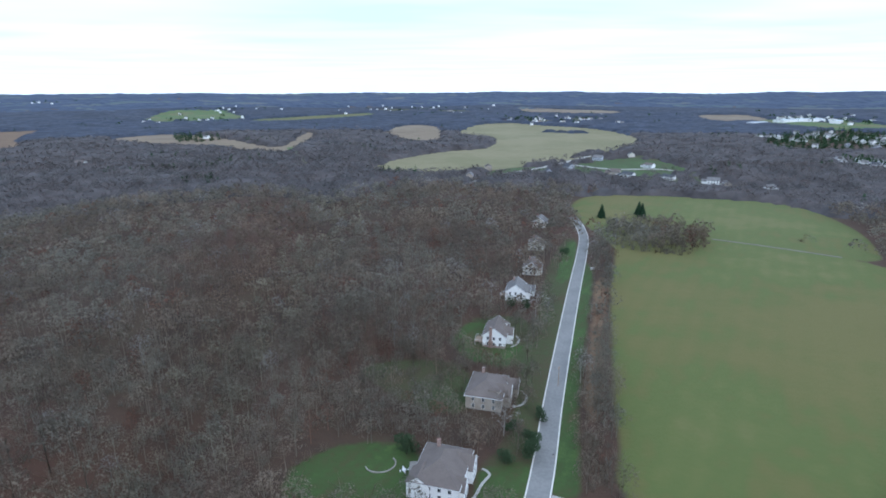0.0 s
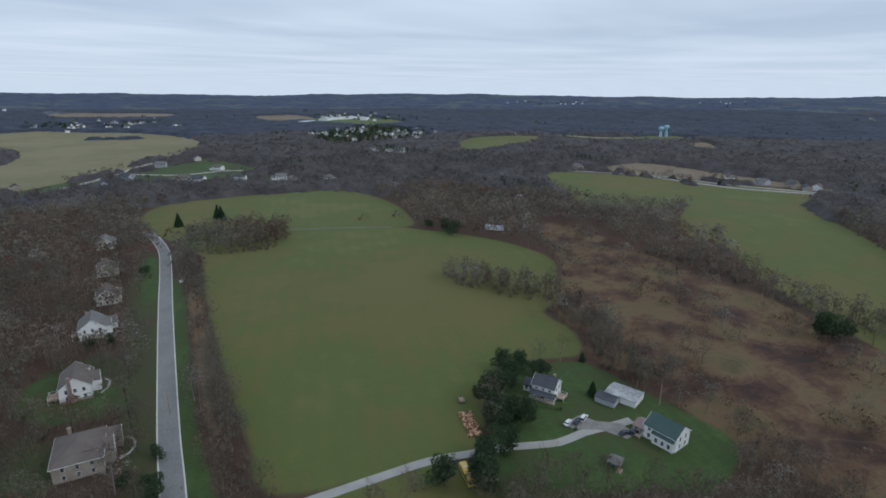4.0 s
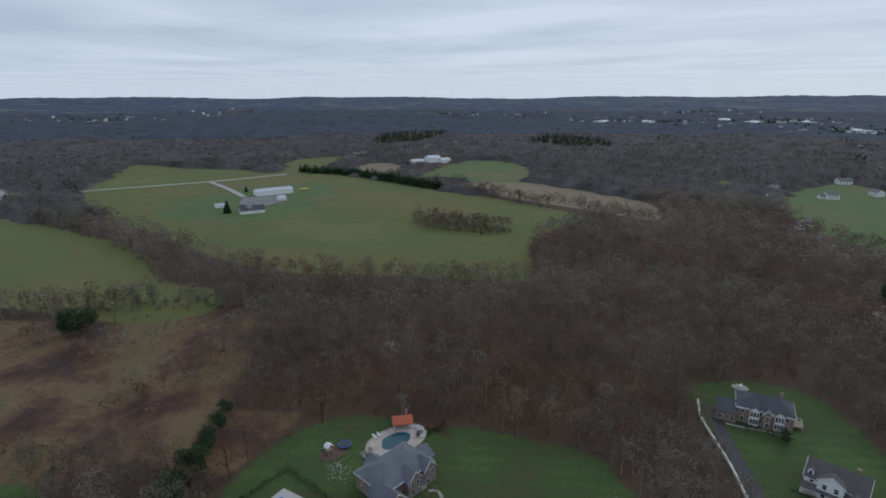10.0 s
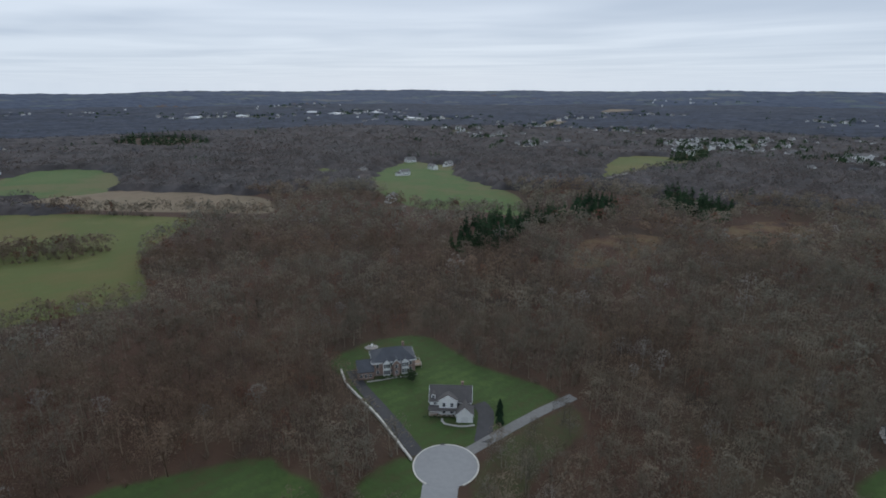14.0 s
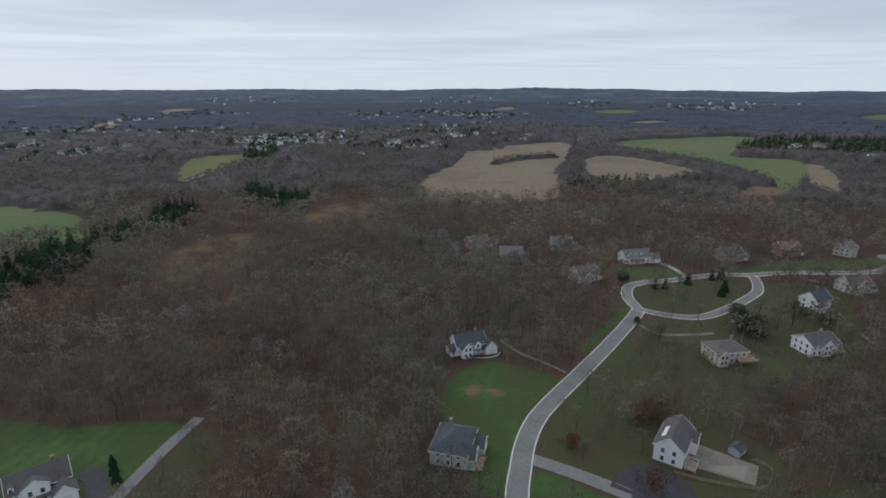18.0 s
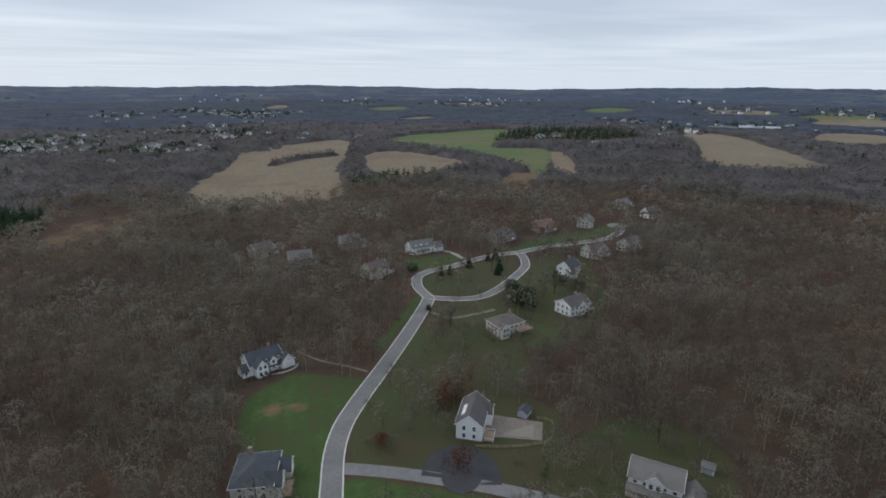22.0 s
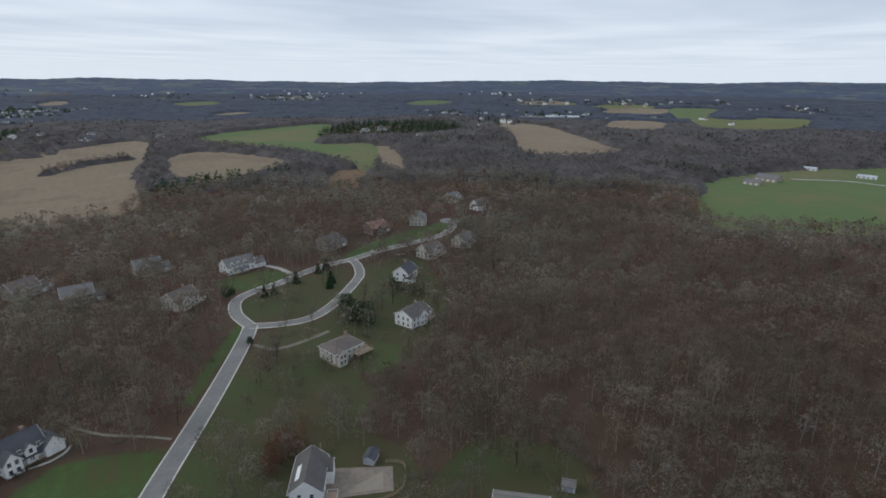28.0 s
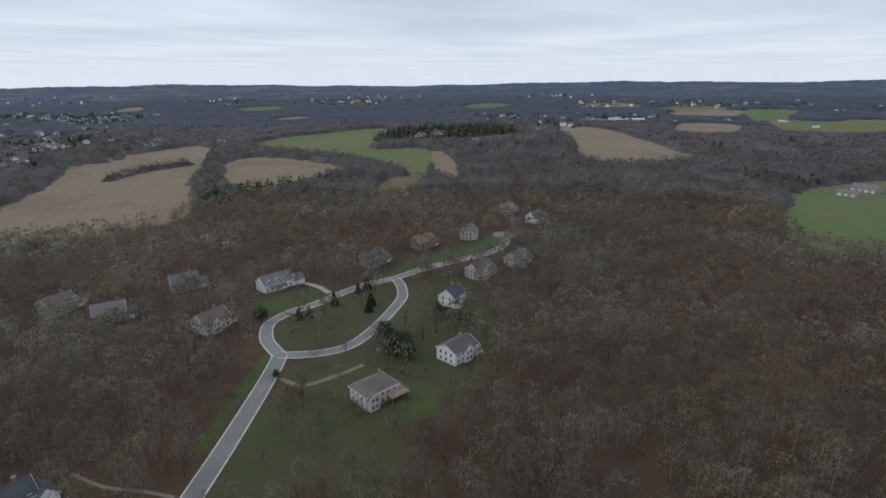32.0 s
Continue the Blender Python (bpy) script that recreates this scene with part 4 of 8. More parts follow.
hamlet(621, 985, -73, 43, 39, 8)
hamlet(-2264, -39, 107, 62, 71, 8)
hamlet(-2304, -668, 135, 98, 109, 12)
hamlet(-2155, -1013, 129, 95, 147, 8)
hamlet(-2423, -362, 101, 76, 103, 6)
hamlet(23, -1204, 1, 70, 60, 12)
hamlet(-43, -1330, -2, 60, 60, 8)
hamlet(-181, -1097, -9, 60, 60, 12)
hamlet(-541, -2106, -14, 70, 90, 12)
hamlet(-636, -1781, -20, 60, 80, 12)
hamlet(-376, -1251, -17, 60, 60, 10)
hamlet(-419, -1465, -16, 60, 60, 8)
hamlet(-607, -1972, -17, 70, 90, 12)
hamlet(-748, -1988, -21, 70, 90, 10)
hamlet(-1779, -1939, -43, 90, 160, 10)
hamlet(-1595, -635, -68, 70, 70, 8)
hamlet(-2641, -1451, -61, 110, 200, 10)
hamlet(-2131, -2148, -45, 100, 200, 8)
hamlet(1344, -1912, 35, 90, 130, 12)
hamlet(888, -1702, 28, 80, 100, 12)
hamlet(1944, -2084, 43, 100, 150, 10)
hamlet(317, -2184, 8, 80, 100, 10)
hamlet(-28, -1223, -1, 50, 50, 10)
RED_TREES += [(-92.4, -113.1, 0.95), (-113.0, -142.6, 1.1), (-78.9, -137.9, 0.6), (-107.9, -142.2, 0.7), (-120.6, -143.4, 0.7), (-80.4, -139.7, 0.5), (-116.8, -146.0, 1.1)]



def smooth_line(pts, step=4.0, closed=False):
    """A Catmull-Rom curve through the points, at even steps."""
    p = np.array(pts, float)
    n = len(p)
    out = []
    for i in range(n if closed else n - 1):
        p1, p2 = p[i], p[(i + 1) % n]
        p0 = p[(i - 1) % n] if closed or i else p1 - (p2 - p1)
        p3 = p[(i + 2) % n] if closed or i < n - 2 else p2 + (p2 - p1)
        k = max(2, int(np.hypot(*(p2 - p1)) / step))
        for t in np.linspace(0, 1, k, endpoint=False):
            out.append(0.5 * (2 * p1 + (p2 - p0) * t + (2 * p0 - 5 * p1 + 4 * p2 - p3) * t ** 2 + (3 * p1 - p0 - 3 * p2 + p3) * t ** 3))
    if not closed:
        out.append(p[-1])
    return np.array(out)


def inside_by(poly, x, y):
    """Metres by which points lie inside an outline; negative outside (cut off at -30)."""
    p = np.array(poly, float)
    res = np.full(x.shape, -30.0)
    near = (x > p[:, 0].min() - 30) & (x < p[:, 0].max() + 30) & (y > p[:, 1].min() - 30) & (y < p[:, 1].max() + 30)
    if not near.any():
        return res
    qx, qy = x[near], y[near]
    best, odd = np.full(qx.shape, 1e9), np.zeros(qx.shape, bool)
    for (ax, ay), (bx, by) in zip(p, np.roll(p, -1, 0)):
        ex, ey = bx - ax, by - ay
        t = np.clip(((qx - ax) * ex + (qy - ay) * ey) / (ex * ex + ey * ey + 1e-9), 0, 1)
        best = np.minimum(best, np.hypot(qx - ax - t * ex, qy - ay - t * ey))
        cross = (ay > qy) != (by > qy)
        odd ^= cross & (qx < ax + (qy - ay) * ex / (ey if abs(ey) > 1e-9 else 1e-9))
    res[near] = np.maximum(np.where(odd, best, -best), -30)
    return res


def off_line(pts, x, y):
    p = np.array(pts, float)
    best = np.full(x.shape, 1e9)
    for (ax, ay), (bx, by) in zip(p[:-1], p[1:]):
        ex, ey = bx - ax, by - ay
        t = np.clip(((x - ax) * ex + (y - ay) * ey) / (ex * ex + ey * ey + 1e-9), 0, 1)
        best = np.minimum(best, np.hypot(x - ax - t * ex, y - ay - t * ey))
    return best


for hx, hy, ha, along, deep, hn in HAMLETS:
    hc, hs = math.cos(radians(ha)), math.sin(radians(ha))
    ZONES.append(("yard", [(hx + hc * 0.9 * along * math.cos(q) - hs * 0.6 * deep * math.sin(q), hy + hs * 0.9 * along * math.cos(q) + hc * 0.6 * deep * math.sin(q)) for q in (math.pi * k / 5 for k in range(10))]))


def open_land(x, y):
    """For each kind of open land the metres inside it, over all its outlines."""
    res = {k: np.full(x.shape, -30.0) for k in KINDS}
    for kind, poly in ZONES:
        fine = smooth_line(poly, 12.0, True)
        res[kind] = np.maximum(res[kind], inside_by(fine, x, y))
    return res


def lay_relief():
    """Ridges and hollows where only woods grow; the open land, roads and houses keep their level."""
    k = np.arange(-RELIEF["half"], RELIEF["half"] + 1, RELIEF["step"])
    x, y = (v.ravel() for v in np.meshgrid(k, k, indexing="ij"))
    near = np.full(x.shape, -30.0)
    for kind, poly in ZONES:
        near = np.maximum(near, inside_by(smooth_line(poly, 14.0, True), x, y))
    for name, kind, width, pts in ROADS:
        near = np.maximum(near, width / 2 + 6 - off_line(smooth_line(pts, 14.0), x, y))
    for h in HOUSES:
        near = np.maximum(near, 20 - np.hypot(x - h[1], y - h[2]))
    for hx, hy in FAR_HOUSES:
        near = np.maximum(near, 14 - np.hypot(x - hx, y - hy))
    free = np.clip((-near - 3) / 24, 0, 1).reshape(len(k), len(k))
    soft = free.copy()
    for _ in range(10):
        soft[1:-1, 1:-1] = (soft[1:-1, 1:-1] * 2 + soft[:-2, 1:-1] + soft[2:, 1:-1] + soft[1:-1, :-2] + soft[1:-1, 2:]) / 6
    soft = soft * free
    r = np.hypot(x, y)
    amp = 3.4 + 2.8 * np.clip((r - 250) / 300, 0, 1) - 3.6 * np.clip((r - 700) / 500, 0, 1)
    swell = np.sin(x / 38 + 1.4 * np.sin(y / 61 + 0.5)) * np.sin(y / 45 + 1.2 * np.sin(x / 73)) + 0.8 * np.sin((x + y) / 88 + 1.1 * np.sin((x - y) / 120))
    creek = off_line(smooth_line(CREEK, 14.0), x, y)
    lift = amp * (0.6 * swell + 0.3) - 9.0 * np.exp(-((creek / 24) ** 2)) + 5.0 * np.exp(-(((creek - 85) / 45) ** 2))
    lift = lift * np.clip((r - 60) / 80, 0, 1) * np.clip((2450 - r) / 150, 0, 1)
    RELIEF["grid"] = lift.reshape(len(k), len(k)) * soft


lay_relief()


def mesh_from(name, verts, tris, mat, attrs=None, smooth=False, normals=None):
    """One mesh out of arrays: verts (n, 3), tris (m, 3), named float values a vertex."""
    me = bpy.data.meshes.new(name)
    verts, tris = np.asarray(verts, np.float32), np.asarray(tris, np.int32)
    me.vertices.add(len(verts))
    me.vertices.foreach_set("co", verts.ravel())
    k = tris.shape[1]
    me.loops.add(tris.size)
    me.loops.foreach_set("vertex_index", tris.ravel())
    me.polygons.add(len(tris))
    me.polygons.foreach_set("loop_start", np.arange(0, tris.size, k, dtype=np.int32))
    me.polygons.foreach_set("use_smooth", np.full(len(tris), smooth))
    for key, val in (attrs or {}).items():
        me.attributes.new(key, "FLOAT", "POINT").data.foreach_set("value", np.asarray(val, np.float32))
    me.materials.append(mat)
    me.update(calc_edges=True)
    if normals is not None:
        me.polygons.foreach_set("use_smooth", np.ones(len(tris), bool))
        me.normals_split_custom_set_from_vertices(np.asarray(normals, np.float32))
    return me


def build_ground():
    rings = [0.0, 30.0, 60.0, 90.0]
    while rings[-1] < 4960:
        rings.append(rings[-1] + max(3.6, rings[-1] * 0.0155))
    r = np.array(rings[1:])
    n = 680
    th = np.linspace(0, 2 * np.pi, n, endpoint=False)
    x, y = (r[:, None] * np.cos(th)).ravel(), (r[:, None] * np.sin(th)).ravel()
    x, y = np.append(x, 0.0), np.append(y, 0.0)
    v = np.stack([x, y, ground_z(x, y)], 1)
    i, j = np.meshgrid(np.arange(len(r) - 1), np.arange(n), indexing="ij")
    i, j = i.ravel(), j.ravel()
    jn = (j + 1) % n
    quads = np.stack([i * n + j, (i + 1) * n + j, (i + 1) * n + jn, i * n + jn], 1)
    tris = np.concatenate([quads[:, [0, 1, 2]], quads[:, [0, 2, 3]]])
    k = np.arange(n)
    tris = np.concatenate([tris, np.stack([np.full(n, len(x) - 1), k, (k + 1) % n], 1)])
    land = {"in_" + k: d for k, d in open_land(x, y).items()}
    ob = new("ground", mesh_from("ground", v, tris, LAND, land, True))
    tagged(ob, "rolling ground of leaf litter, pasture and lawn", "ground", kind="structure")


build_ground()


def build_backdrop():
    """The far hills behind everything, wooded and softly uneven, in a colour painted blue for haze."""
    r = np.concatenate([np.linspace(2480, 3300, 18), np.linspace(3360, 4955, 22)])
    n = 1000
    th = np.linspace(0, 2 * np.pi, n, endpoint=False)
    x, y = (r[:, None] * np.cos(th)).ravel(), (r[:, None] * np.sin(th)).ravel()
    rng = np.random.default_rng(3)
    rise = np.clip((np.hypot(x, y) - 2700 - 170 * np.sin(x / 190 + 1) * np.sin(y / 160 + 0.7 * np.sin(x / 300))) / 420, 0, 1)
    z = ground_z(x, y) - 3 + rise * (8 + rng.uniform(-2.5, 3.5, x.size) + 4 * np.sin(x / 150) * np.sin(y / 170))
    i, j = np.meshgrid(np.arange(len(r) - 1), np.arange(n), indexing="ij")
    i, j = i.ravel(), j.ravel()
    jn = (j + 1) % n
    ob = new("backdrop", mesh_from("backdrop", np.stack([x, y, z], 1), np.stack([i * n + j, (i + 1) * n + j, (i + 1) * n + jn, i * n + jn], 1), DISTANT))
    tagged(ob, "far wooded hills along the horizon, blue-grey from painted haze", "hills", kind="structure")


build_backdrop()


def ribbon(pts, half_left, half_right, lift, step=4.0, thick=0.25):
    """A strip that follows the ground: verts and quads, with skirts at both edges."""
    c = smooth_line(pts, step)
    d = np.gradient(c, axis=0)
    d /= np.hypot(d[:, 0], d[:, 1])[:, None] + 1e-9
    nrm = np.stack([-d[:, 1], d[:, 0]], 1)
    a, b = c + nrm * half_left, c - nrm * half_right
    za, zb = ground_z(a[:, 0], a[:, 1]) + lift, ground_z(b[:, 0], b[:, 1]) + lift
    z = np.maximum((za + zb) / 2, np.maximum(za, zb) - 0.15)
    v = np.concatenate([np.c_[a, z], np.c_[b, z], np.c_[a, z - thick - lift], np.c_[b, z - thick - lift]])
    n = len(c)
    k = np.arange(n - 1)
    q = np.concatenate([np.stack([k, n + k, n + k + 1, k + 1], 1), np.stack([2 * n + k, k, k + 1, 2 * n + k + 1], 1), np.stack([n + k, 3 * n + k, 3 * n + k + 1, n + k + 1], 1)])
    return v, q


ROAD_MATS = {"asphalt": ASPHALT, "pale_asphalt": PALE_ASPHALT, "asphalt_dark": ASPHALT_DARK, "gravel": GRAVEL, "soil": SOIL, "worn": WORN_TRACK}
ROAD_LABELS = {"pale_asphalt": "pale smooth asphalt neck of the turning circle", "asphalt": "grey asphalt road with pale worn edges", "asphalt_dark": "dark sealed asphalt driveway", "gravel": "pale gravel lane across open land", "soil": "narrow dark mulch path to a house", "worn": "narrow worn grey-brown gravel track"}
for lift_no, (name, kind, width, pts) in enumerate(ROADS):
    far_off = min(math.hypot(*p) for p in pts)
    lift = 0.10 + 0.0015 * lift_no + (0.5 if far_off > 500 else 0.0)
    v, q = ribbon(pts, width / 2, width / 2, lift)
    ob = new(name, mesh_from(name, v, q, ROAD_MATS[kind]))
    tagged(ob, ROAD_LABELS[kind], "road", kind="structure")
    if name in ("road_north", "road_south", "loop_west", "loop_east", "road_end"):
        for side in (1, -1):
            off = width / 2 + 0.2
            c = smooth_line(pts, 4.0)
            d = np.gradient(c, axis=0)
            d /= np.hypot(d[:, 0], d[:, 1])[:, None] + 1e-9
            line = c + np.stack([-d[:, 1], d[:, 0]], 1) * off * side
            v, q = ribbon(line[::2], 0.24, 0.24, lift + 0.035)
            kerb = new("kerb", mesh_from("kerb", v, q, PALE_STONE))
            tagged(kerb, "pale concrete kerb along the road", "kerb", kind="structure")


# ---- trees ----
def tube(a, b, ra, rb, sides=3):
    a, b = np.array(a, float), np.array(b, float)
    d = (b - a) / (np.linalg.norm(b - a) + 1e-9)
    s = np.cross(d, (0.31, 0.87, 0.11))
    s /= np.linalg.norm(s)
    u = np.cross(d, s)
    ang = np.arange(sides) * 2 * np.pi / sides
    ring = np.cos(ang)[:, None] * s + np.sin(ang)[:, None] * u
    v = np.concatenate([a + ring * ra, b + ring * rb])
    k = np.arange(sides)
    kn = (k + 1) % sides
    t = np.concatenate([np.stack([k, kn, sides + kn], 1), np.stack([k, sides + kn, sides + k], 1)])
    return v, t


def join(parts):
    vs, ts, n = [], [], 0
    for v, t in parts:
        vs.append(v)
        ts.append(t + n)
        n += len(v)
    return np.concatenate(vs), np.concatenate(ts)


def twigs(rng, starts, dirs, length, width):
    """Thin leaf-shaped slivers from the starts along the directions."""
    n = len(starts)
    side = np.cross(dirs, rng.normal(size=(n, 3)))
    side /= np.linalg.norm(side, axis=1)[:, None] + 1e-9
    ln = length * rng.uniform(0.6, 1.4, (n, 1))
    w = width * rng.uniform(0.6, 1.4, (n, 1))
    v = np.stack([starts - side * w / 2, starts + side * w / 2, starts + dirs * ln], 1).reshape(-1, 3)
    return v, np.arange(3 * n).reshape(n, 3)


def bare_tree(seed, height=16.0, spread=5.0, limbs=10, twig_count=150, twig_len=2.6, twig_w=0.2, sides=4):
    """Trunk and crown of a leafless tree, as two meshes' arrays."""
    rng = np.random.default_rng(seed)
    top = np.array([rng.normal(0, 0.4), rng.normal(0, 0.4), height * 0.72])
    trunk = tube((0, 0, -0.4), top, 0.013 * height, 0.004 * height, sides)
    parts, ends, starts = [], [], []
    for i in range(limbs):
        f = rng.uniform(0.28, 0.95)
        a = top * f
        ang = rng.uniform(0, 2 * np.pi)
        reach = spread * rng.uniform(0.55, 1.0) * (1.15 - 0.5 * f)
        b = a + np.array([np.cos(ang) * reach, np.sin(ang) * reach, height * rng.uniform(0.14, 0.34)])
        b[2] = min(b[2], height * 0.97)
        parts.append(tube(a, b, 0.0055 * height, 0.002 * height, 3))
        starts.append(a)
        ends.append(b)
    starts, ends = np.array(starts + [top]), np.array(ends + [top + (0, 0, height * 0.22)])
    pick = rng.integers(0, len(starts), twig_count)
    t = rng.uniform(0.25, 1.0, (twig_count, 1))
    p = starts[pick] * (1 - t) + ends[pick] * t
    d = (ends - starts)[pick]
    d = d / np.linalg.norm(d, axis=1)[:, None] + rng.normal(0, 0.62, (twig_count, 3)) + (0, 0, 0.35)
    d /= np.linalg.norm(d, axis=1)[:, None]
    parts.append(twigs(rng, p, d, twig_len, twig_w))
    return trunk, join(parts)


def bush(seed, height=2.2, count=40, width=0.3):
    rng = np.random.default_rng(seed)
    a = rng.uniform(0, 2 * np.pi, count)
    s = np.stack([np.cos(a), np.sin(a), np.zeros(count)], 1) * rng.uniform(0, 0.45, (count, 1)) * height
    d = s * 0.8 / height + rng.normal(0, 0.3, (count, 3)) + (0, 0, 0.8)
    d /= np.linalg.norm(d, axis=1)[:, None]
    return twigs(rng, s - (0, 0, 0.1), d, height, width)


def conifer(seed, height=12.0, spread=3.2, tiers=9, per=16, droop=0.25, size=1.0):
    """Crown of a dense evergreen: drooping boughs in tiers, each a bent blade."""
    rng = np.random.default_rng(seed)
    vs, ts, n = [], [], 0
    for i in range(tiers):
        f = i / tiers
        z = height * (0.08 + 0.88 * f)
        reach = spread * (1 - f) ** 0.8 + 0.25
        for j in range(max(5, int(per * (1 - 0.55 * f)))):
            ang = rng.uniform(0, 2 * np.pi)
            out = np.array([np.cos(ang), np.sin(ang), 0.0])
            side = np.array([-out[1], out[0], 0.0])
            rr = reach * rng.uniform(0.7, 1.12)
            w = size * (0.38 * reach + 0.25) * rng.uniform(0.7, 1.2)
            zz = z + rng.uniform(-0.4, 0.4) * height / tiers
            base = np.array([0, 0, zz + 0.12 * height / tiers])
            mid = out * rr * 0.6 + (0, 0, zz)
            tip = out * rr + (0, 0, zz - droop * rr)
            vs.append(np.array([base, mid - side * w, mid + side * w, tip]))
            ts.append(np.array([[0, 1, 2], [2, 1, 3]]) + n)
            n += 4
    lead = tube((0, 0, height * 0.7), (0, 0, height), 0.12, 0.02, 3)
    return join([(np.concatenate(vs), np.concatenate(ts)), lead])


def round_evergreen(seed, height=9.0, spread=4.0, count=420, size=0.9):
    """A broad, billowing evergreen: small leaf clumps over lobes."""
    rng = np.random.default_rng(seed)
    lobes = [(rng.normal(0, spread * 0.35), rng.normal(0, spread * 0.35), height * rng.uniform(0.3, 0.78), spread * rng.uniform(0.45, 0.7)) for _ in range(9)]
    vs = []
    for _ in range(count):
        lx, ly, lz, lr = lobes[rng.integers(len(lobes))]
        d = rng.normal(size=3)
        d /= np.linalg.norm(d)
        p = np.array([lx, ly, lz]) + d * lr * rng.uniform(0.75, 1.05) * (1, 1, 0.9)
        p[2] = max(p[2], 0.15)
        vs.append(p + rng.normal(0, size * 0.55, (3, 3)))
    v = np.concatenate(vs)
    return v, np.arange(len(v)).reshape(-1, 3)


def crown_clump(seed, height=14.0, spread=5.5, count=26, size=1.7):
    """A far tree: a loose dome of small ragged flakes over a bare foot."""
    rng = np.random.default_rng(seed)
    d = rng.normal(size=(count, 3))
    d /= np.linalg.norm(d, axis=1)[:, None]
    d[:, 2] = np.abs(d[:, 2]) * 1.0 - 0.25
    p = d * (spread, spread, height * 0.42) * rng.uniform(0.55, 1.05, (count, 1)) + (0, 0, height * 0.55)
    off = rng.normal(0, size * 0.62, (count, 3, 3)) * (0.75, 0.75, 1.35)
    v = p[:, None, :] + off
    return v.reshape(-1, 3), np.arange(3 * count).reshape(count, 3)


def wound(v, t, nrm):
    """Turns each triangle so that it faces along its normals."""
    a, b, c = v[t[:, 0]], v[t[:, 1]], v[t[:, 2]]
    back = (np.cross(b - a, c - a) * nrm[t].sum(1)).sum(1) < 0
    t = t.copy()
    t[back] = t[back][:, [0, 2, 1]]
    return v, t, nrm


def soft_crown(seed, height, spread, count, size, lobes=7, up=0.45):
    """The twig haze of a leafless crown: small slivers over rounded lobes, lit as the lobes are."""
    rng = np.random.default_rng(seed)
    rad = spread * 0.62 * np.sqrt(rng.uniform(0, 1, lobes))
    ang = rng.uniform(0, 2 * np.pi, lobes)
    lr = spread * rng.uniform(0.36, 0.55, lobes)
    mid = np.stack([rad * np.cos(ang), rad * np.sin(ang), height * (0.80 - 0.30 * (rad / (0.62 * spread)) ** 2) - 0.35 * lr - np.abs(rng.normal(0, 0.09 * height, lobes))], 1)
    n = count * 3
    d = rng.normal(size=(n, 3))
    d /= np.linalg.norm(d, axis=1)[:, None]
    d[:, 2] = np.where(d[:, 2] < -0.62, -d[:, 2], d[:, 2])
    pick = rng.integers(0, lobes, n)
    p = mid[pick] + d * lr[pick][:, None] * rng.uniform(0.7, 1.06, (n, 1))
    deep = (np.linalg.norm(p[:, None, :] - mid[None], axis=2) / lr[None]).min(1)
    keep = np.flatnonzero(deep > 0.62)[:count]
    p, d = p[keep], d[keep]
    nrm = 0.55 * d + 0.45 * (p - (0, 0, height * 0.42)) / spread + (0, 0, up)
    nrm /= np.linalg.norm(nrm, axis=1)[:, None]
    m = len(p)
    off = rng.normal(0, size, (m, 3, 3))
    off -= 0.7 * nrm[:, None, :] * (off * nrm[:, None, :]).sum(2, keepdims=True)
    along = d + rng.normal(0, 0.5, (m, 3)) + (0, 0, 0.5)
    along /= np.linalg.norm(along, axis=1)[:, None]
    off[:, 2] += along * size * 1.3
    v = (p[:, None, :] + off).reshape(-1, 3)
    return wound(v, np.arange(3 * m).reshape(m, 3), np.repeat(nrm, 3, 0))


def with_wood(crown, *wood):
    """A crown joined with its trunk, limbs and longer twigs."""
    v, t = join([crown[:2], *wood])
    rest = v[len(crown[0]) :]
    nrm = np.c_[rest[:, :2] * 0.3, np.full(len(rest), 0.35)] + 1e-6
    nrm /= np.linalg.norm(nrm, axis=1)[:, None]
    return wound(v, t, np.concatenate([crown[2], nrm]))


def scatter(rng, templates, xy, lo=0.75, hi=1.2, sink=0.0, flat=1.0):
    """Copies of the templates at the places, joined: verts, tris, each copy's tone, and normals where the templates have them."""
    vs, ts, tone, ns, n = [], [], [], [], 0
    which = rng.integers(0, len(templates), len(xy))
    for k, (tv, tt, *tn) in enumerate(templates):
        p = xy[which == k]
        if not len(p):
            continue
        m = len(p)
        a, s = rng.uniform(0, 2 * np.pi, m), rng.uniform(lo, hi, m)
        c, si = np.cos(a), np.sin(a)

        def turned(w, f):
            return (w[None, :, 0] * c[:, None] - w[None, :, 1] * si[:, None]) * f, (w[None, :, 0] * si[:, None] + w[None, :, 1] * c[:, None]) * f

        x, y = turned(tv, s[:, None])
        z = tv[None, :, 2] * (s * flat)[:, None] + (ground_z(p[:, 0], p[:, 1]) - sink)[:, None]
        vs.append(np.stack([x + p[:, :1], y + p[:, 1:], z], 2).reshape(-1, 3))
        ts.append((tt[None] + (np.arange(m) * len(tv))[:, None, None] + n).reshape(-1, 3))
        tone.append(np.repeat(rng.uniform(0, 1, m), len(tv)))
        if tn:
            nx, ny = turned(tn[0], 1.0)
            ns.append(np.stack([nx, ny, np.broadcast_to(tn[0][None, :, 2], nx.shape)], 2).reshape(-1, 3))
        n += m * len(tv)
    return np.concatenate(vs), np.concatenate(ts), np.concatenate(tone), np.concatenate(ns) if ns else None


def stuff(name, label, category, mat, data):
    v, t, tone, nrm = data
    ob = new(name, mesh_from(name, v, t, mat, {"tone": tone}, False, nrm))
    return tagged(ob, label, category, kind="stuff")


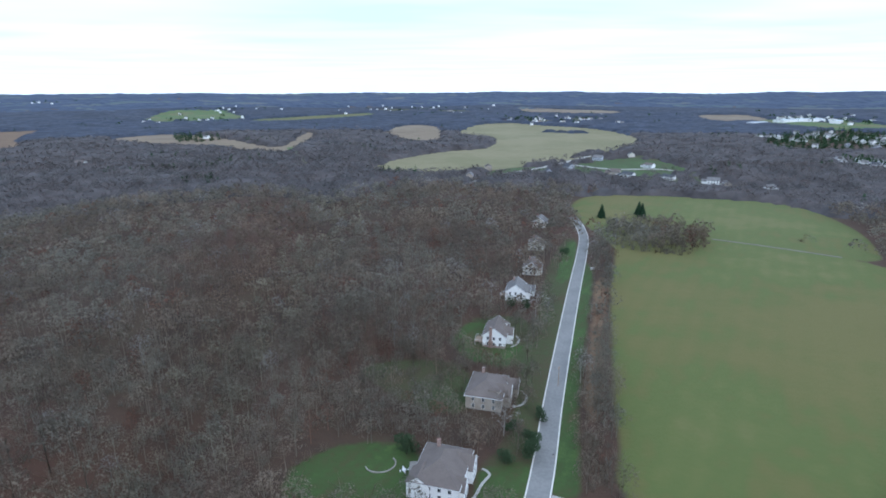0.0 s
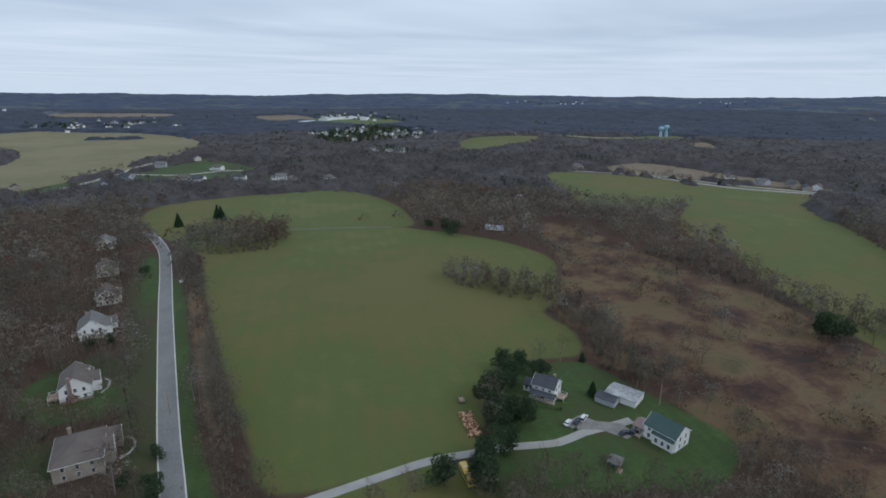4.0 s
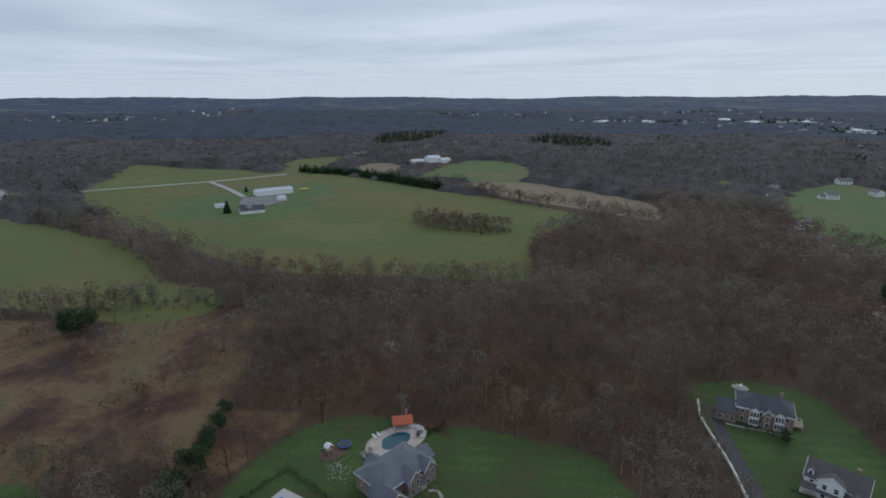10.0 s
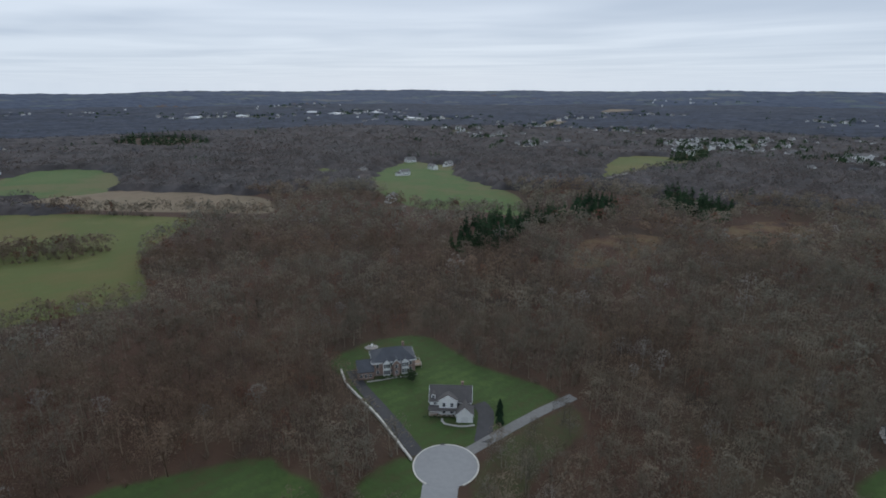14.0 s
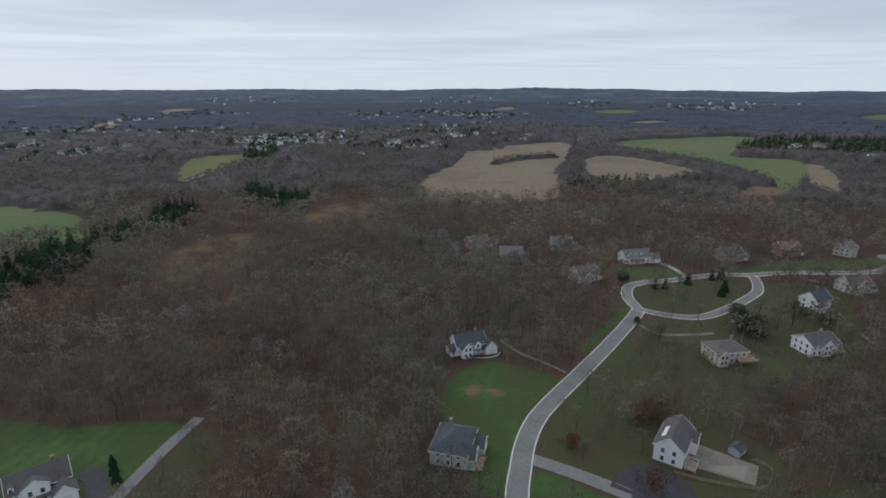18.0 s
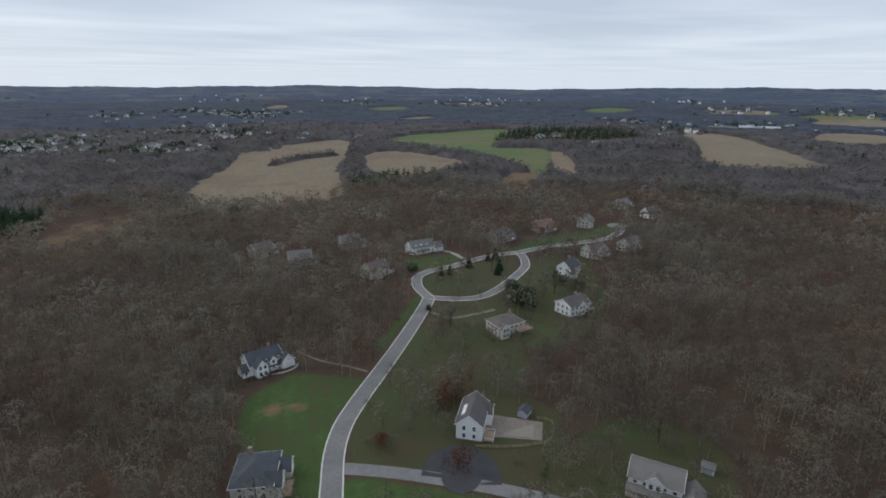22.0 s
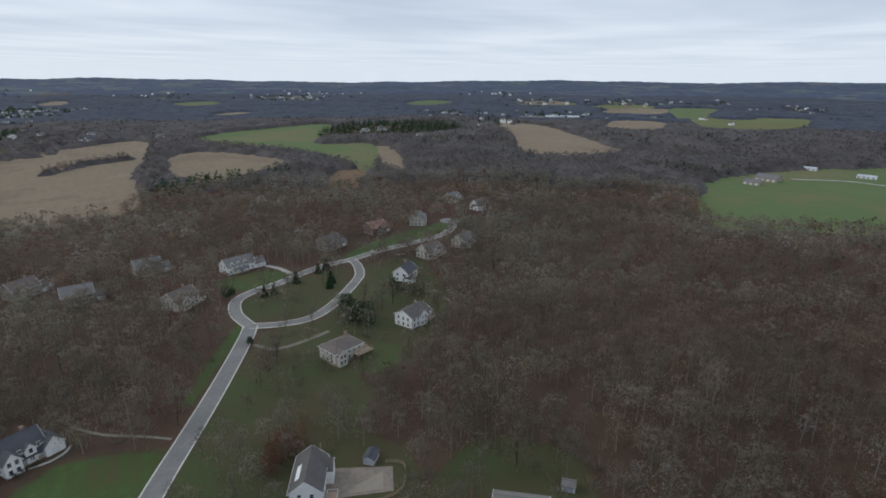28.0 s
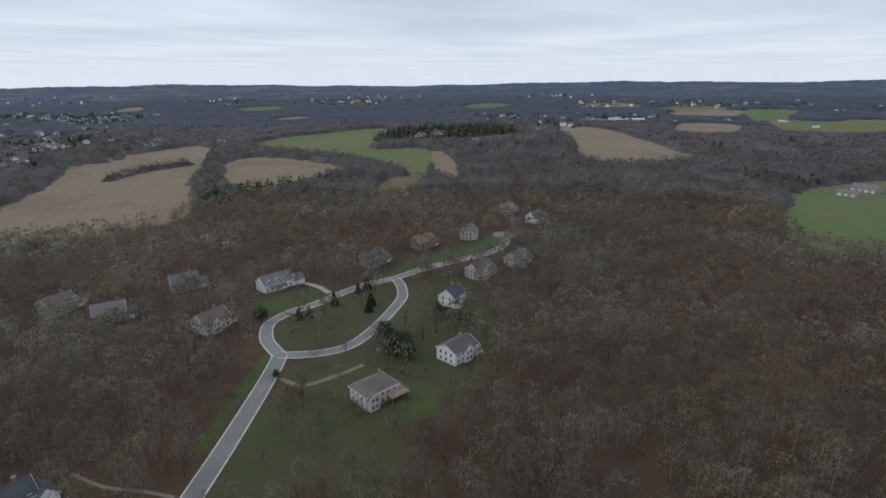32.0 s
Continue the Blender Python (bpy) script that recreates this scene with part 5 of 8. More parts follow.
def lattice(rng, step, r0, r1):
    """Jittered places in the ring r0 to r1 around the middle of the land."""
    k = np.arange(-r1, r1, step)
    x, y = np.meshgrid(k, k)
    x = x.ravel() + rng.uniform(-0.48, 0.48, x.size) * step
    y = y.ravel() + rng.uniform(-0.48, 0.48, y.size) * step
    r = np.hypot(x, y)
    keep = (r >= r0) & (r < r1)
    return x[keep], y[keep]


def wooded(x, y, rng):
    """0: clear, 1: bare wood, 2: pine, 3: scrub in the wet meadow."""
    res = np.ones(x.shape, int)
    land = open_land(x, y)
    for kind, margin in (("pasture", 0.0), ("stubble", 0.0), ("bright", 0.0), ("meadow", 0.0), ("lawn", 0.5), ("rust", 0.0)):
        res[land[kind] > margin] = 0
    yard = (land["yard"] > 0) & (land["lawn"] < 0)
    res[yard] = np.where(rng.uniform(size=x.shape) < 0.38, 1, 0)[yard]
    wet = land["marsh"] > 0
    res[wet] = np.where(rng.uniform(size=x.shape) < 0.05 + 0.8 * (np.sin(x / 19 + 2 * np.sin(y / 31)) * np.sin(y / 23 + 1.5 + np.sin(x / 13)) > 0.2), 3, 0)[wet]
    res[wet & (res == 3) & (rng.uniform(size=x.shape) < 0.22)] = 1
    for kind, poly in WOODS:
        res[inside_by(smooth_line(poly, 10.0, True), x, y) > 0] = 2 if kind == "pine" else 1
    for name, kind, width, pts in LINES:
        res[off_line(pts, x, y) < width / 2] = 2 if kind == "pine" else 1
    for name, kind, width, pts in ROADS:
        gap = off_line(smooth_line(pts, 12.0), x, y) - width / 2
        res[(gap < 2.6) | (yard & (gap < 6.5))] = 0
    for hx, hy, hr in CLEARINGS:
        res[np.hypot(x - hx, y - hy) < hr] = 0
    return res


CLEARINGS = [(h[1], h[2], 0.42 * (h[4] + h[5])) for h in HOUSES] + [(h[1] * (1 - 11 / math.hypot(h[1], h[2])), h[2] * (1 - 11 / math.hypot(h[1], h[2])), 9.0) for h in HOUSES if h[0] not in ("loop house", "tan hip", "dark roof", "wood house", "far gable", "deck house", "end house")] + [(x, y, 11.0 + 0.012 * math.hypot(x, y)) for x, y in FAR_HOUSES] + [(x, y, 0.5 * r) for x, y, a, st, r, n in HAMLETS] + [(69.7, -130.3, 15.0), (138, 83, 6), (170.5, 106.4, 11), (-125, -113, 13), (126, -61, 15), (677, -58, 40), (636, -50, 40), (869, -333, 45), (-780, -60, 45), (-724, 20, 18)]


def plant_woods():
    rng = np.random.default_rng(7)

    def grown(seed, count, size, limbs, twig_count, twig_w, lobes, tall=(13, 18), wide=(4.2, 5.9)):
        h, w = rng.uniform(*tall), rng.uniform(*wide)
        return with_wood(soft_crown(seed, h, w, count, size, lobes), *bare_tree(seed + 50, h, w, limbs, twig_count, 1.5, twig_w, 4 if limbs > 2 else 3))

    near = [grown(100 + i, 290, 0.245, 5, 40, 0.065, 9) for i in range(8)]
    mid = [grown(200 + i, 100, 0.44, 2, 6, 0.11, 8) for i in range(7)]
    back = [soft_crown(270 + i, rng.uniform(13, 17), rng.uniform(4.6, 6.0), 46, 0.74, 6) for i in range(7)]
    far = [soft_crown(300 + i, rng.uniform(12, 15), 6.4, 30, 1.05, 5, 0.7) for i in range(6)]
    hill = [soft_crown(330 + i, 11.0, 9.0, 14, 1.7, 4, 1.4) for i in range(6)]
    pines = [conifer(400 + i, rng.uniform(10, 15), 3.0, 8, 11) for i in range(4)]
    far_pine = [conifer(420 + i, 15, 4.5, 4, 6, 0.3, 1.6) for i in range(3)]
    scrub = [soft_crown(500 + i, rng.uniform(2.4, 5.0), rng.uniform(1.8, 3.2), 44, 0.24, 6) for i in range(6)]
    bands = ((6.9, 95, 260, near, pines, 0.75, 1.25), (7.7, 260, 430, mid, pines, 0.8, 1.3), (8.8, 430, 650, back, pines, 0.85, 1.35), (11.5, 650, 1050, far, far_pine, 0.8, 1.2), (16.0, 1050, 1600, hill, far_pine, 0.8, 1.2), (22.0, 1600, 2400, None, far_pine, 0.8, 1.15))
    bank = smooth_line(CREEK, 12.0)
    for step, r0, r1, bare, pine, lo, hi in bands:
        x, y = lattice(rng, step, r0, r1)
        kind = wooded(x, y, rng)
        drop = rng.uniform(size=x.shape)
        xy = np.stack([x, y], 1)
        if bare is None:
            kind[kind == 1] = 4
        glade = np.sin(x / 29 + 1.7 * np.sin(y / 41)) * np.sin(y / 33 + 1.3 * np.sin(x / 47))
        sel = xy[(kind == 1) & (drop > 0.05 + 0.4 * np.clip(glade - 0.35, 0, 1))]
        if r1 < 700:
            dice = rng.uniform(size=len(sel))
            wet = (off_line(bank, sel[:, 0], sel[:, 1]) < 22) & (dice < 0.45)
            if wet.any():
                stuff("creek_wood", "pale grey-olive leafless trees along the creek", "trees", CREEK_TWIGS, scatter(rng, bare, sel[wet], lo, hi))
            sel, dice = sel[~wet], dice[~wet]
            stuff("russet_wood", "oaks holding russet dead leaves, leafless wood around", "trees", RUSSET, scatter(rng, bare, sel[dice < 0.07], lo * 0.8, hi * 0.9))
            stuff("pale_wood", "pale grey sycamores among the leafless wood", "trees", PALE, scatter(rng, bare, sel[dice > 0.975], lo, hi))
            sel = sel[(dice >= 0.07) & (dice <= 0.975)]
        # trees farther out take the twigs with haze in their colour
        haze_share = np.clip((np.hypot(*sel.T) + 160 * np.sin(sel[:, 0] / 170) * np.sin(sel[:, 1] / 210) - 1100) / 500, 0, 1)
        blue = rng.uniform(size=len(sel)) < haze_share
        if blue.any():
            stuff("far_woodland", "leafless woods on the far hills, blue-grey from painted haze", "trees", HAZED_TWIGS, scatter(rng, bare, sel[blue], lo, hi, 0.0, 0.7))
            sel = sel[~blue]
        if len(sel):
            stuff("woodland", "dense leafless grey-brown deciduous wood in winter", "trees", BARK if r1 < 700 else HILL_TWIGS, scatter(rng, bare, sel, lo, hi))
        sel = xy[kind == 2]
        if r0 > 640:
            clump = np.sin(x / 61 + 1.3 * np.sin(y / 83)) * np.sin(y / 71 + 1.1 * np.sin(x / 97 + 2))
            sel = np.concatenate([sel, xy[np.isin(kind, (1, 4)) & (clump > 0.86) & (drop < 0.45)]])
        if len(sel):
            stuff("pine_wood", "dark green pine wood", "trees", PINE, scatter(rng, pine, sel, lo, hi))
        sel = xy[kind == 3]
        if len(sel):
            more = np.concatenate([sel + rng.normal(0, 3.0, sel.shape) for _ in range(3)])
            grey = rng.uniform(size=len(more)) < 0.4
            stuff("marsh_scrub", "grey leafless brush in the wet meadow", "shrubs", BARK, scatter(rng, scrub, more[grey], 0.6, 1.5))
            more = more[~grey]
            stuff("marsh_scrub", "brown leafless scrub in the wet meadow", "shrubs", DRY, scatter(rng, scrub, more, 0.6, 1.5))


def thicken_stands():
    """Copses and hedgerows in the open: close-set trees over a brushy foot."""
    rng = np.random.default_rng(21)
    trees = []
    for i in range(6):
        h, w = rng.uniform(11, 15), rng.uniform(1.9, 2.9)
        trees.append(with_wood(soft_crown(640 + i, h, w, 80, 0.30, 8), soft_crown(670 + i, h * 0.72, w, 40, 0.30, 6)[:2], *bare_tree(600 + i, h, w, 3, 12, 1.5, 0.09, 3)))
    brush = [bush(660 + i, rng.uniform(2.0, 3.6), 30, 0.24) for i in range(4)]
    x, y = lattice(rng, 4.4, 120, 980)
    hit = np.zeros(x.shape, bool)
    thin, close = np.zeros(x.shape, bool), np.zeros(x.shape, bool)
    for kind, poly in WOODS:
        if kind == "bare":
            hit |= inside_by(smooth_line(poly, 10.0, True), x, y) > 0
    for name, kind, width, pts in LINES:
        if kind == "bare":
            on = off_line(pts, x, y) < width / 2
            hit |= on
            if name in ("hedgerow", "stubble_gap"):
                thin |= on
            elif name in ("meadow_row", "stubble_row"):
                close |= on
    xy = np.stack([x, y], 1)
    dice = rng.uniform(size=x.shape)
    stuff("copse", "close-set leafless trees of field copses and hedgerows", "trees", BARK, scatter(rng, trees, xy[hit & (dice < np.where(thin, 0.16, np.where(close, 0.8, 0.5)))], 0.75, 1.15))
    stuff("brush", "brown leafless brush under hedgerows and copses", "shrubs", BARK, scatter(rng, brush, xy[hit & (dice > 0.55)], 0.7, 1.3))


def conifer_rows():
    """Close rows of tall conifers that shelter the fields."""
    rng = np.random.default_rng(44)
    cones = [conifer(450 + i, rng.uniform(10, 14), 3.2, 7, 10, 0.3, 1.3) for i in range(4)]
    for name, kind, width, pts in LINES:
        if kind == "pine":
            c = smooth_line(pts, 3.2)
            c = np.concatenate([c + rng.normal(0, width * 0.22, c.shape) for _ in range(3)])
            stuff("conifer_row", "dense dark row of tall conifers between fields", "trees", PINE, scatter(rng, cones, c, 0.75, 1.15))


def far_canopy(step, r0, r1, height, mat, label):
    """The closed roof of twigs over far woods: one uneven sheet that comes down at every wood's edge."""
    rng = np.random.default_rng(int(step * 7))
    k = np.arange(-r1, r1 + step, step)
    n = len(k)
    x, y = np.meshgrid(k, k)
    x, y = x.ravel() + rng.uniform(-0.3, 0.3, n * n) * step, y.ravel() + rng.uniform(-0.3, 0.3, n * n) * step
    r = np.hypot(x, y)
    ring = (r > r0) & (r < r1)
    trees = np.zeros(x.shape, bool)
    trees[ring] = wooded(x[ring], y[ring], rng) == 1
    top = height * rng.uniform(0.75, 1.15, x.size)
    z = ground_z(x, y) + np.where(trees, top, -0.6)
    i, j = np.meshgrid(np.arange(n - 1), np.arange(n - 1), indexing="ij")
    a = (i * n + j).ravel()
    quads = np.stack([a, a + 1, a + n + 1, a + n], 1)
    quads = quads[trees[quads].any(1)]
    used, back = np.unique(quads, return_inverse=True)
    quads = back.reshape(-1, 4)
    tris = np.concatenate([quads[:, [0, 1, 2]], quads[:, [0, 2, 3]]])
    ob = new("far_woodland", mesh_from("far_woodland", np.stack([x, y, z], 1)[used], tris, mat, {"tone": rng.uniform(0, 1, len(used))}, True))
    tagged(ob, label, "trees", kind="stuff")


def understory():
    """Brush and saplings on the floor of the nearer woods."""
    rng = np.random.default_rng(27)
    brush = [join([bush(680 + 5 * i + k, rng.uniform(1.6, 5.0), 15, 0.13) for k in range(2)]) for i in range(5)]
    for v, t in brush:
        v[45:, :2] += rng.uniform(-2, 2, 2)
    x, y = lattice(rng, 6.5, 100, 300)
    kind = wooded(x, y, rng)
    xy = np.stack([x, y], 1)[(kind == 1) & (rng.uniform(size=x.shape) < 0.7)]
    stuff("undergrowth", "grey-brown leafless undergrowth of the wood", "shrubs", BARK, scatter(rng, brush, xy, 0.7, 1.4))


plant_woods()
thicken_stands()
conifer_rows()
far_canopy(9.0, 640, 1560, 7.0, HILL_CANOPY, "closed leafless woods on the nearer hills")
# the two farther sheets wear the haze-tinted canopy colour
far_canopy(12.0, 1540, 2420, 7.0, HAZED_CANOPY, "closed leafless woods on the far hills, blue-grey from painted haze")
far_canopy(22.0, 2400, 2950, 7.0, HAZED_CANOPY, "closed leafless woods below the horizon, blue-grey from painted haze")
understory()


def grow(name, label, category, group, mat_crown, mats, places, templates):
    """Single trees that stand apart: each a trunk and a crown."""
    meshes = [(mesh_from("trunk", *trunk, BARK), mesh_from("crown", *crown[:2], mat_crown, None, False, crown[2] if len(crown) > 2 else None)) for trunk, crown in templates]
    for i, (x, y, s, turn) in enumerate(places):
        t = new(name)
        t.matrix_world = pose(x, y, gz(x, y), 0, 0, turn) @ Matrix.Scale(s, 4)
        tagged(t, label, category, group)
        for part_name, me in zip(("trunk", "crown"), meshes[i % len(meshes)]):
            ob = new(part_name, me)
            ob.parent = t


def plant_single_trees():
    rng = np.random.default_rng(33)
    stem = tube((0, 0, -0.3), (0, 0, 3.0), 0.22, 0.12, 5)
    cones = [(stem, conifer(700 + i, 10.0, 3.3, 14, 26)) for i in range(3)]
    rounds = [(stem, round_evergreen(720 + i, 10.0, 4.2, 1700, 0.55)) for i in range(4)]
    turn = lambda: float(rng.uniform(0, 360))
    grow("evergreen_tree", "dark green conical evergreen tree on grass", "tree", "evergreens", PINE, None, [(x, y, h / 10.0, turn()) for k, x, y, h in EVERGREENS if k == "cone"], cones)
    grow("evergreen_tree", "broad dark evergreen tree on grass", "tree", "evergreens", YEW, None, [(x, y, h / 9.0, turn()) for k, x, y, h in EVERGREENS if k == "round"], rounds)
    x, y = lattice(rng, 11.0, 110, 330)
    land = open_land(x, y)
    ok = (land["yard"] > 0) & (land["lawn"] < 0) & (rng.uniform(size=x.shape) < 0.55)
    for hx, hy, hr in CLEARINGS:
        ok &= np.hypot(x - hx, y - hy) > hr
    for name, kind, width, pts in ROADS:
        ok &= off_line(smooth_line(pts, 12.0), x, y) > width / 2 + 3
    pts = list(zip(x[ok], y[ok]))
    bare = []
    for i in range(6):
        h, w = rng.uniform(9, 14), rng.uniform(3, 4.6)
        trunk, limbs = bare_tree(740 + i, h, w, 10, 160, 1.3, 0.055, 6)
        bare.append((trunk, with_wood(soft_crown(790 + i, h, w, 300, 0.2, 9), limbs)))
    grow("bare_tree", "leafless grey-brown garden tree", "tree", "garden trees", BARK, None, [(a, b, float(rng.uniform(0.7, 1.15)), turn()) for a, b in pts[: 150] if math.hypot(a - 160, b + 40) > 45], bare)
    red = [(stem, round_evergreen(760 + i, 10.0, 4.6, 1500, 0.34)) for i in range(2)]
    grow("russet_tree", "small tree with dark red dead leaves on a lawn", "tree", "red trees", RED_LEAF, None, [(a, b, s, turn()) for a, b, s in RED_TREES], red)


plant_single_trees()


# ---- houses ----
def part(name, bm, mat, parent, label=""):
    """Links a bmesh, or a shared mesh, as one mesh object under a thing or a part."""
    if isinstance(bm, bmesh.types.BMesh):
        me = bpy.data.meshes.new(name)
        bm.normal_update()
        bm.to_mesh(me)
        bm.free()
        me.materials.append(mat)
    else:
        me = bm
    ob = new(name, me)
    ob.parent = parent
    return tagged(ob, label)


def empty(name, x, y, rot, label, category, group="", z=None):
    ob = new(name)
    ob.empty_display_size = 1.0
    ob.matrix_world = pose(x, y, gz(x, y) if z is None else z, 0, 0, rot)
    return tagged(ob, label, category, group)


def poly_solid(bm, profile, y0, y1, axis="x"):
    """A profile of (across, z) points drawn out from y0 to y1 along an axis."""
    ends = []
    for w in (y0, y1):
        ends.append([bm.verts.new((w, a, z) if axis == "x" else (a, w, z)) for a, z in profile])
    n = len(profile)
    for i in range(n):
        bm.faces.new((ends[0][i], ends[0][(i + 1) % n], ends[1][(i + 1) % n], ends[1][i]))
    bm.faces.new(ends[0][::-1])
    bm.faces.new(ends[1])


def box(bm, x0, x1, y0, y1, z0, z1):
    poly_solid(bm, [(y0, z0), (y1, z0), (y1, z1), (y0, z1)], x0, x1)


def boxes(*sizes):
    bm = bmesh.new()
    for s in sizes:
        box(bm, *s)
    return bm


def fix(bm):
    bmesh.ops.recalc_face_normals(bm, faces=bm.faces)
    return bm


def gable_walls(x0, x1, y0, y1, z0, eave, rise, axis="x"):
    bm = bmesh.new()
    if axis == "x":
        m = (y0 + y1) / 2
        poly_solid(bm, [(y0, z0), (y1, z0), (y1, eave), (m, eave + rise), (y0, eave)], x0, x1, "x")
    else:
        m = (x0 + x1) / 2
        poly_solid(bm, [(x0, z0), (x1, z0), (x1, eave), (m, eave + rise), (x0, eave)], y0, y1, "y")
    return fix(bm)


def gable_roof(x0, x1, y0, y1, eave, rise, axis="x", over=0.5, thick=0.22):
    bm = bmesh.new()
    a0, a1, w0, w1 = (y0, y1, x0, x1) if axis == "x" else (x0, x1, y0, y1)
    m, half = (a0 + a1) / 2, (a1 - a0) / 2
    drop = rise / half * over
    up = thick * 1.2
    poly_solid(bm, [(a0 - over, eave - drop + 0.02), (m, eave + rise + 0.02), (a1 + over, eave - drop + 0.02), (a1 + over, eave - drop + up), (m, eave + rise + up), (a0 - over, eave - drop + up)], w0 - over * 0.7, w1 + over * 0.7, axis)
    return fix(bm)


def hip_roof(x0, x1, y0, y1, eave, rise, over=0.5):
    bm = bmesh.new()
    x0, x1, y0, y1 = x0 - over, x1 + over, y0 - over, y1 + over
    inset = min((y1 - y0) / 2 * 0.95, (x1 - x0) / 2 - 0.4)
    m = (y0 + y1) / 2
    lo = [bm.verts.new(p) for p in ((x0, y0, eave - 0.1), (x1, y0, eave - 0.1), (x1, y1, eave - 0.1), (x0, y1, eave - 0.1))]
    hi = [bm.verts.new((v.co.x, v.co.y, eave + 0.14)) for v in lo]
    a, b = bm.verts.new((x0 + inset, m, eave + rise)), bm.verts.new((x1 - inset, m, eave + rise))
    for i in range(4):
        bm.faces.new((lo[i], lo[(i + 1) % 4], hi[(i + 1) % 4], hi[i]))
    bm.faces.new(lo[::-1])
    bm.faces.new((hi[0], hi[1], b, a))
    bm.faces.new((hi[1], hi[2], b))
    bm.faces.new((hi[2], hi[3], a, b))
    bm.faces.new((hi[3], hi[0], a))
    return fix(bm)


def rake_board(w, y0, y1, eave, rise, over=0.5):
    """White boards up one gable edge of a roof, a touch proud of it."""
    bm = bmesh.new()
    m, half = (y0 + y1) / 2, (y1 - y0) / 2
    drop = rise / half * over
    poly_solid(bm, [(y0 - over - 0.03, eave - drop - 0.02), (m, eave + rise - 0.04), (y1 + over + 0.03, eave - drop - 0.02), (y1 + over + 0.03, eave - drop + 0.31), (m, eave + rise + 0.33), (y0 - over - 0.03, eave - drop + 0.31)], w, w + 0.12)
    return fix(bm)


def fascia(x0, x1, y0, y1, eave, over=0.5):
    """White boards and gutter all round a hipped roof."""
    a, b, c, d, t = x0 - over, x1 + over, y0 - over, y1 + over, 0.1
    return fix(boxes((a - t, b + t, c - t, c - 0.003, eave - 0.16, eave + 0.1), (a - t, b + t, d + 0.003, d + t, eave - 0.16, eave + 0.1), (a - t, a - 0.003, c, d, eave - 0.16, eave + 0.1), (b + 0.003, b + t, c, d, eave - 0.16, eave + 0.1)))


SHARED = {}


def shared(key, make, mat):
    """One mesh for all alike pieces."""
    if key not in SHARED:
        bm = make()
        me = bpy.data.meshes.new(key)
        bm.to_mesh(me)
        bm.free()
        me.materials.append(mat)
        SHARED[key] = me
    return SHARED[key]


def window(parent, x, y, z, face, w=1.0, h=1.5):
    """A window whose outside looks along -y (face 0), +x (90), +y (180) or -x (270) of its house."""
    fr = shared(f"window_frame {w} {h}", lambda: boxes((-w / 2 - 0.1, w / 2 + 0.1, -0.07, 0.05, -0.1, 0.0), (-w / 2 - 0.1, w / 2 + 0.1, -0.07, 0.05, h, h + 0.12), (-w / 2 - 0.1, -w / 2, -0.06, 0.05, 0, h), (w / 2, w / 2 + 0.1, -0.06, 0.05, 0, h), (-w / 2, w / 2, -0.05, 0.05, h / 2 - 0.03, h / 2 + 0.03)), TRIM)
    pn = shared(f"pane {w} {h}", lambda: boxes((-w / 2, w / 2, -0.025, 0.02, 0, h)), GLASS)
    a = part("window", fr, None, parent, "white-framed window")
    a.matrix_local = pose(x, y, z, 0, 0, face)
    part("pane", pn, None, a, "dark reflecting glass")
    return a


def window_row(parent, a, b, fixed, z, face, n, w=1.0, h=1.5):
    for i in range(n):
        s = a + (b - a) * (i + 0.5) / n
        if face in (0, 180):
            window(parent, s, fixed, z, face, w, h)
        else:
            window(parent, fixed, s, z, face, w, h)


def slab_part(name, parent, mat, label, *sizes):
    return part(name, fix(boxes(*sizes)), mat, parent, label)


WALLS = {"white": (WHITE_WALL, "white siding"), "cream": (CREAM_WALL, "cream siding"), "tan": (TAN_WALL, "tan walls"), "grey": (GREY_WALL, "blue-grey siding"), "brick": (BRICK, "red brick")}
ROOFS = {"brown": (BROWN_ROOF, "brown shingle"), "grey": (GREY_ROOF, "grey shingle"), "slate": (SLATE, "dark slate"), "bluegrey": (BLUE_GREY_ROOF, "blue-grey shingle"), "tanroof": (TAN_ROOF, "tan-grey shingle"), "green": (GREEN_ROOF, "dark green shingle"), "rust": (RUST_ROOF, "rust-brown shingle"), "umber": (UMBER_ROOF, "dark umber shingle"), "pink": (PINK_ROOF, "faded pink shingle")}


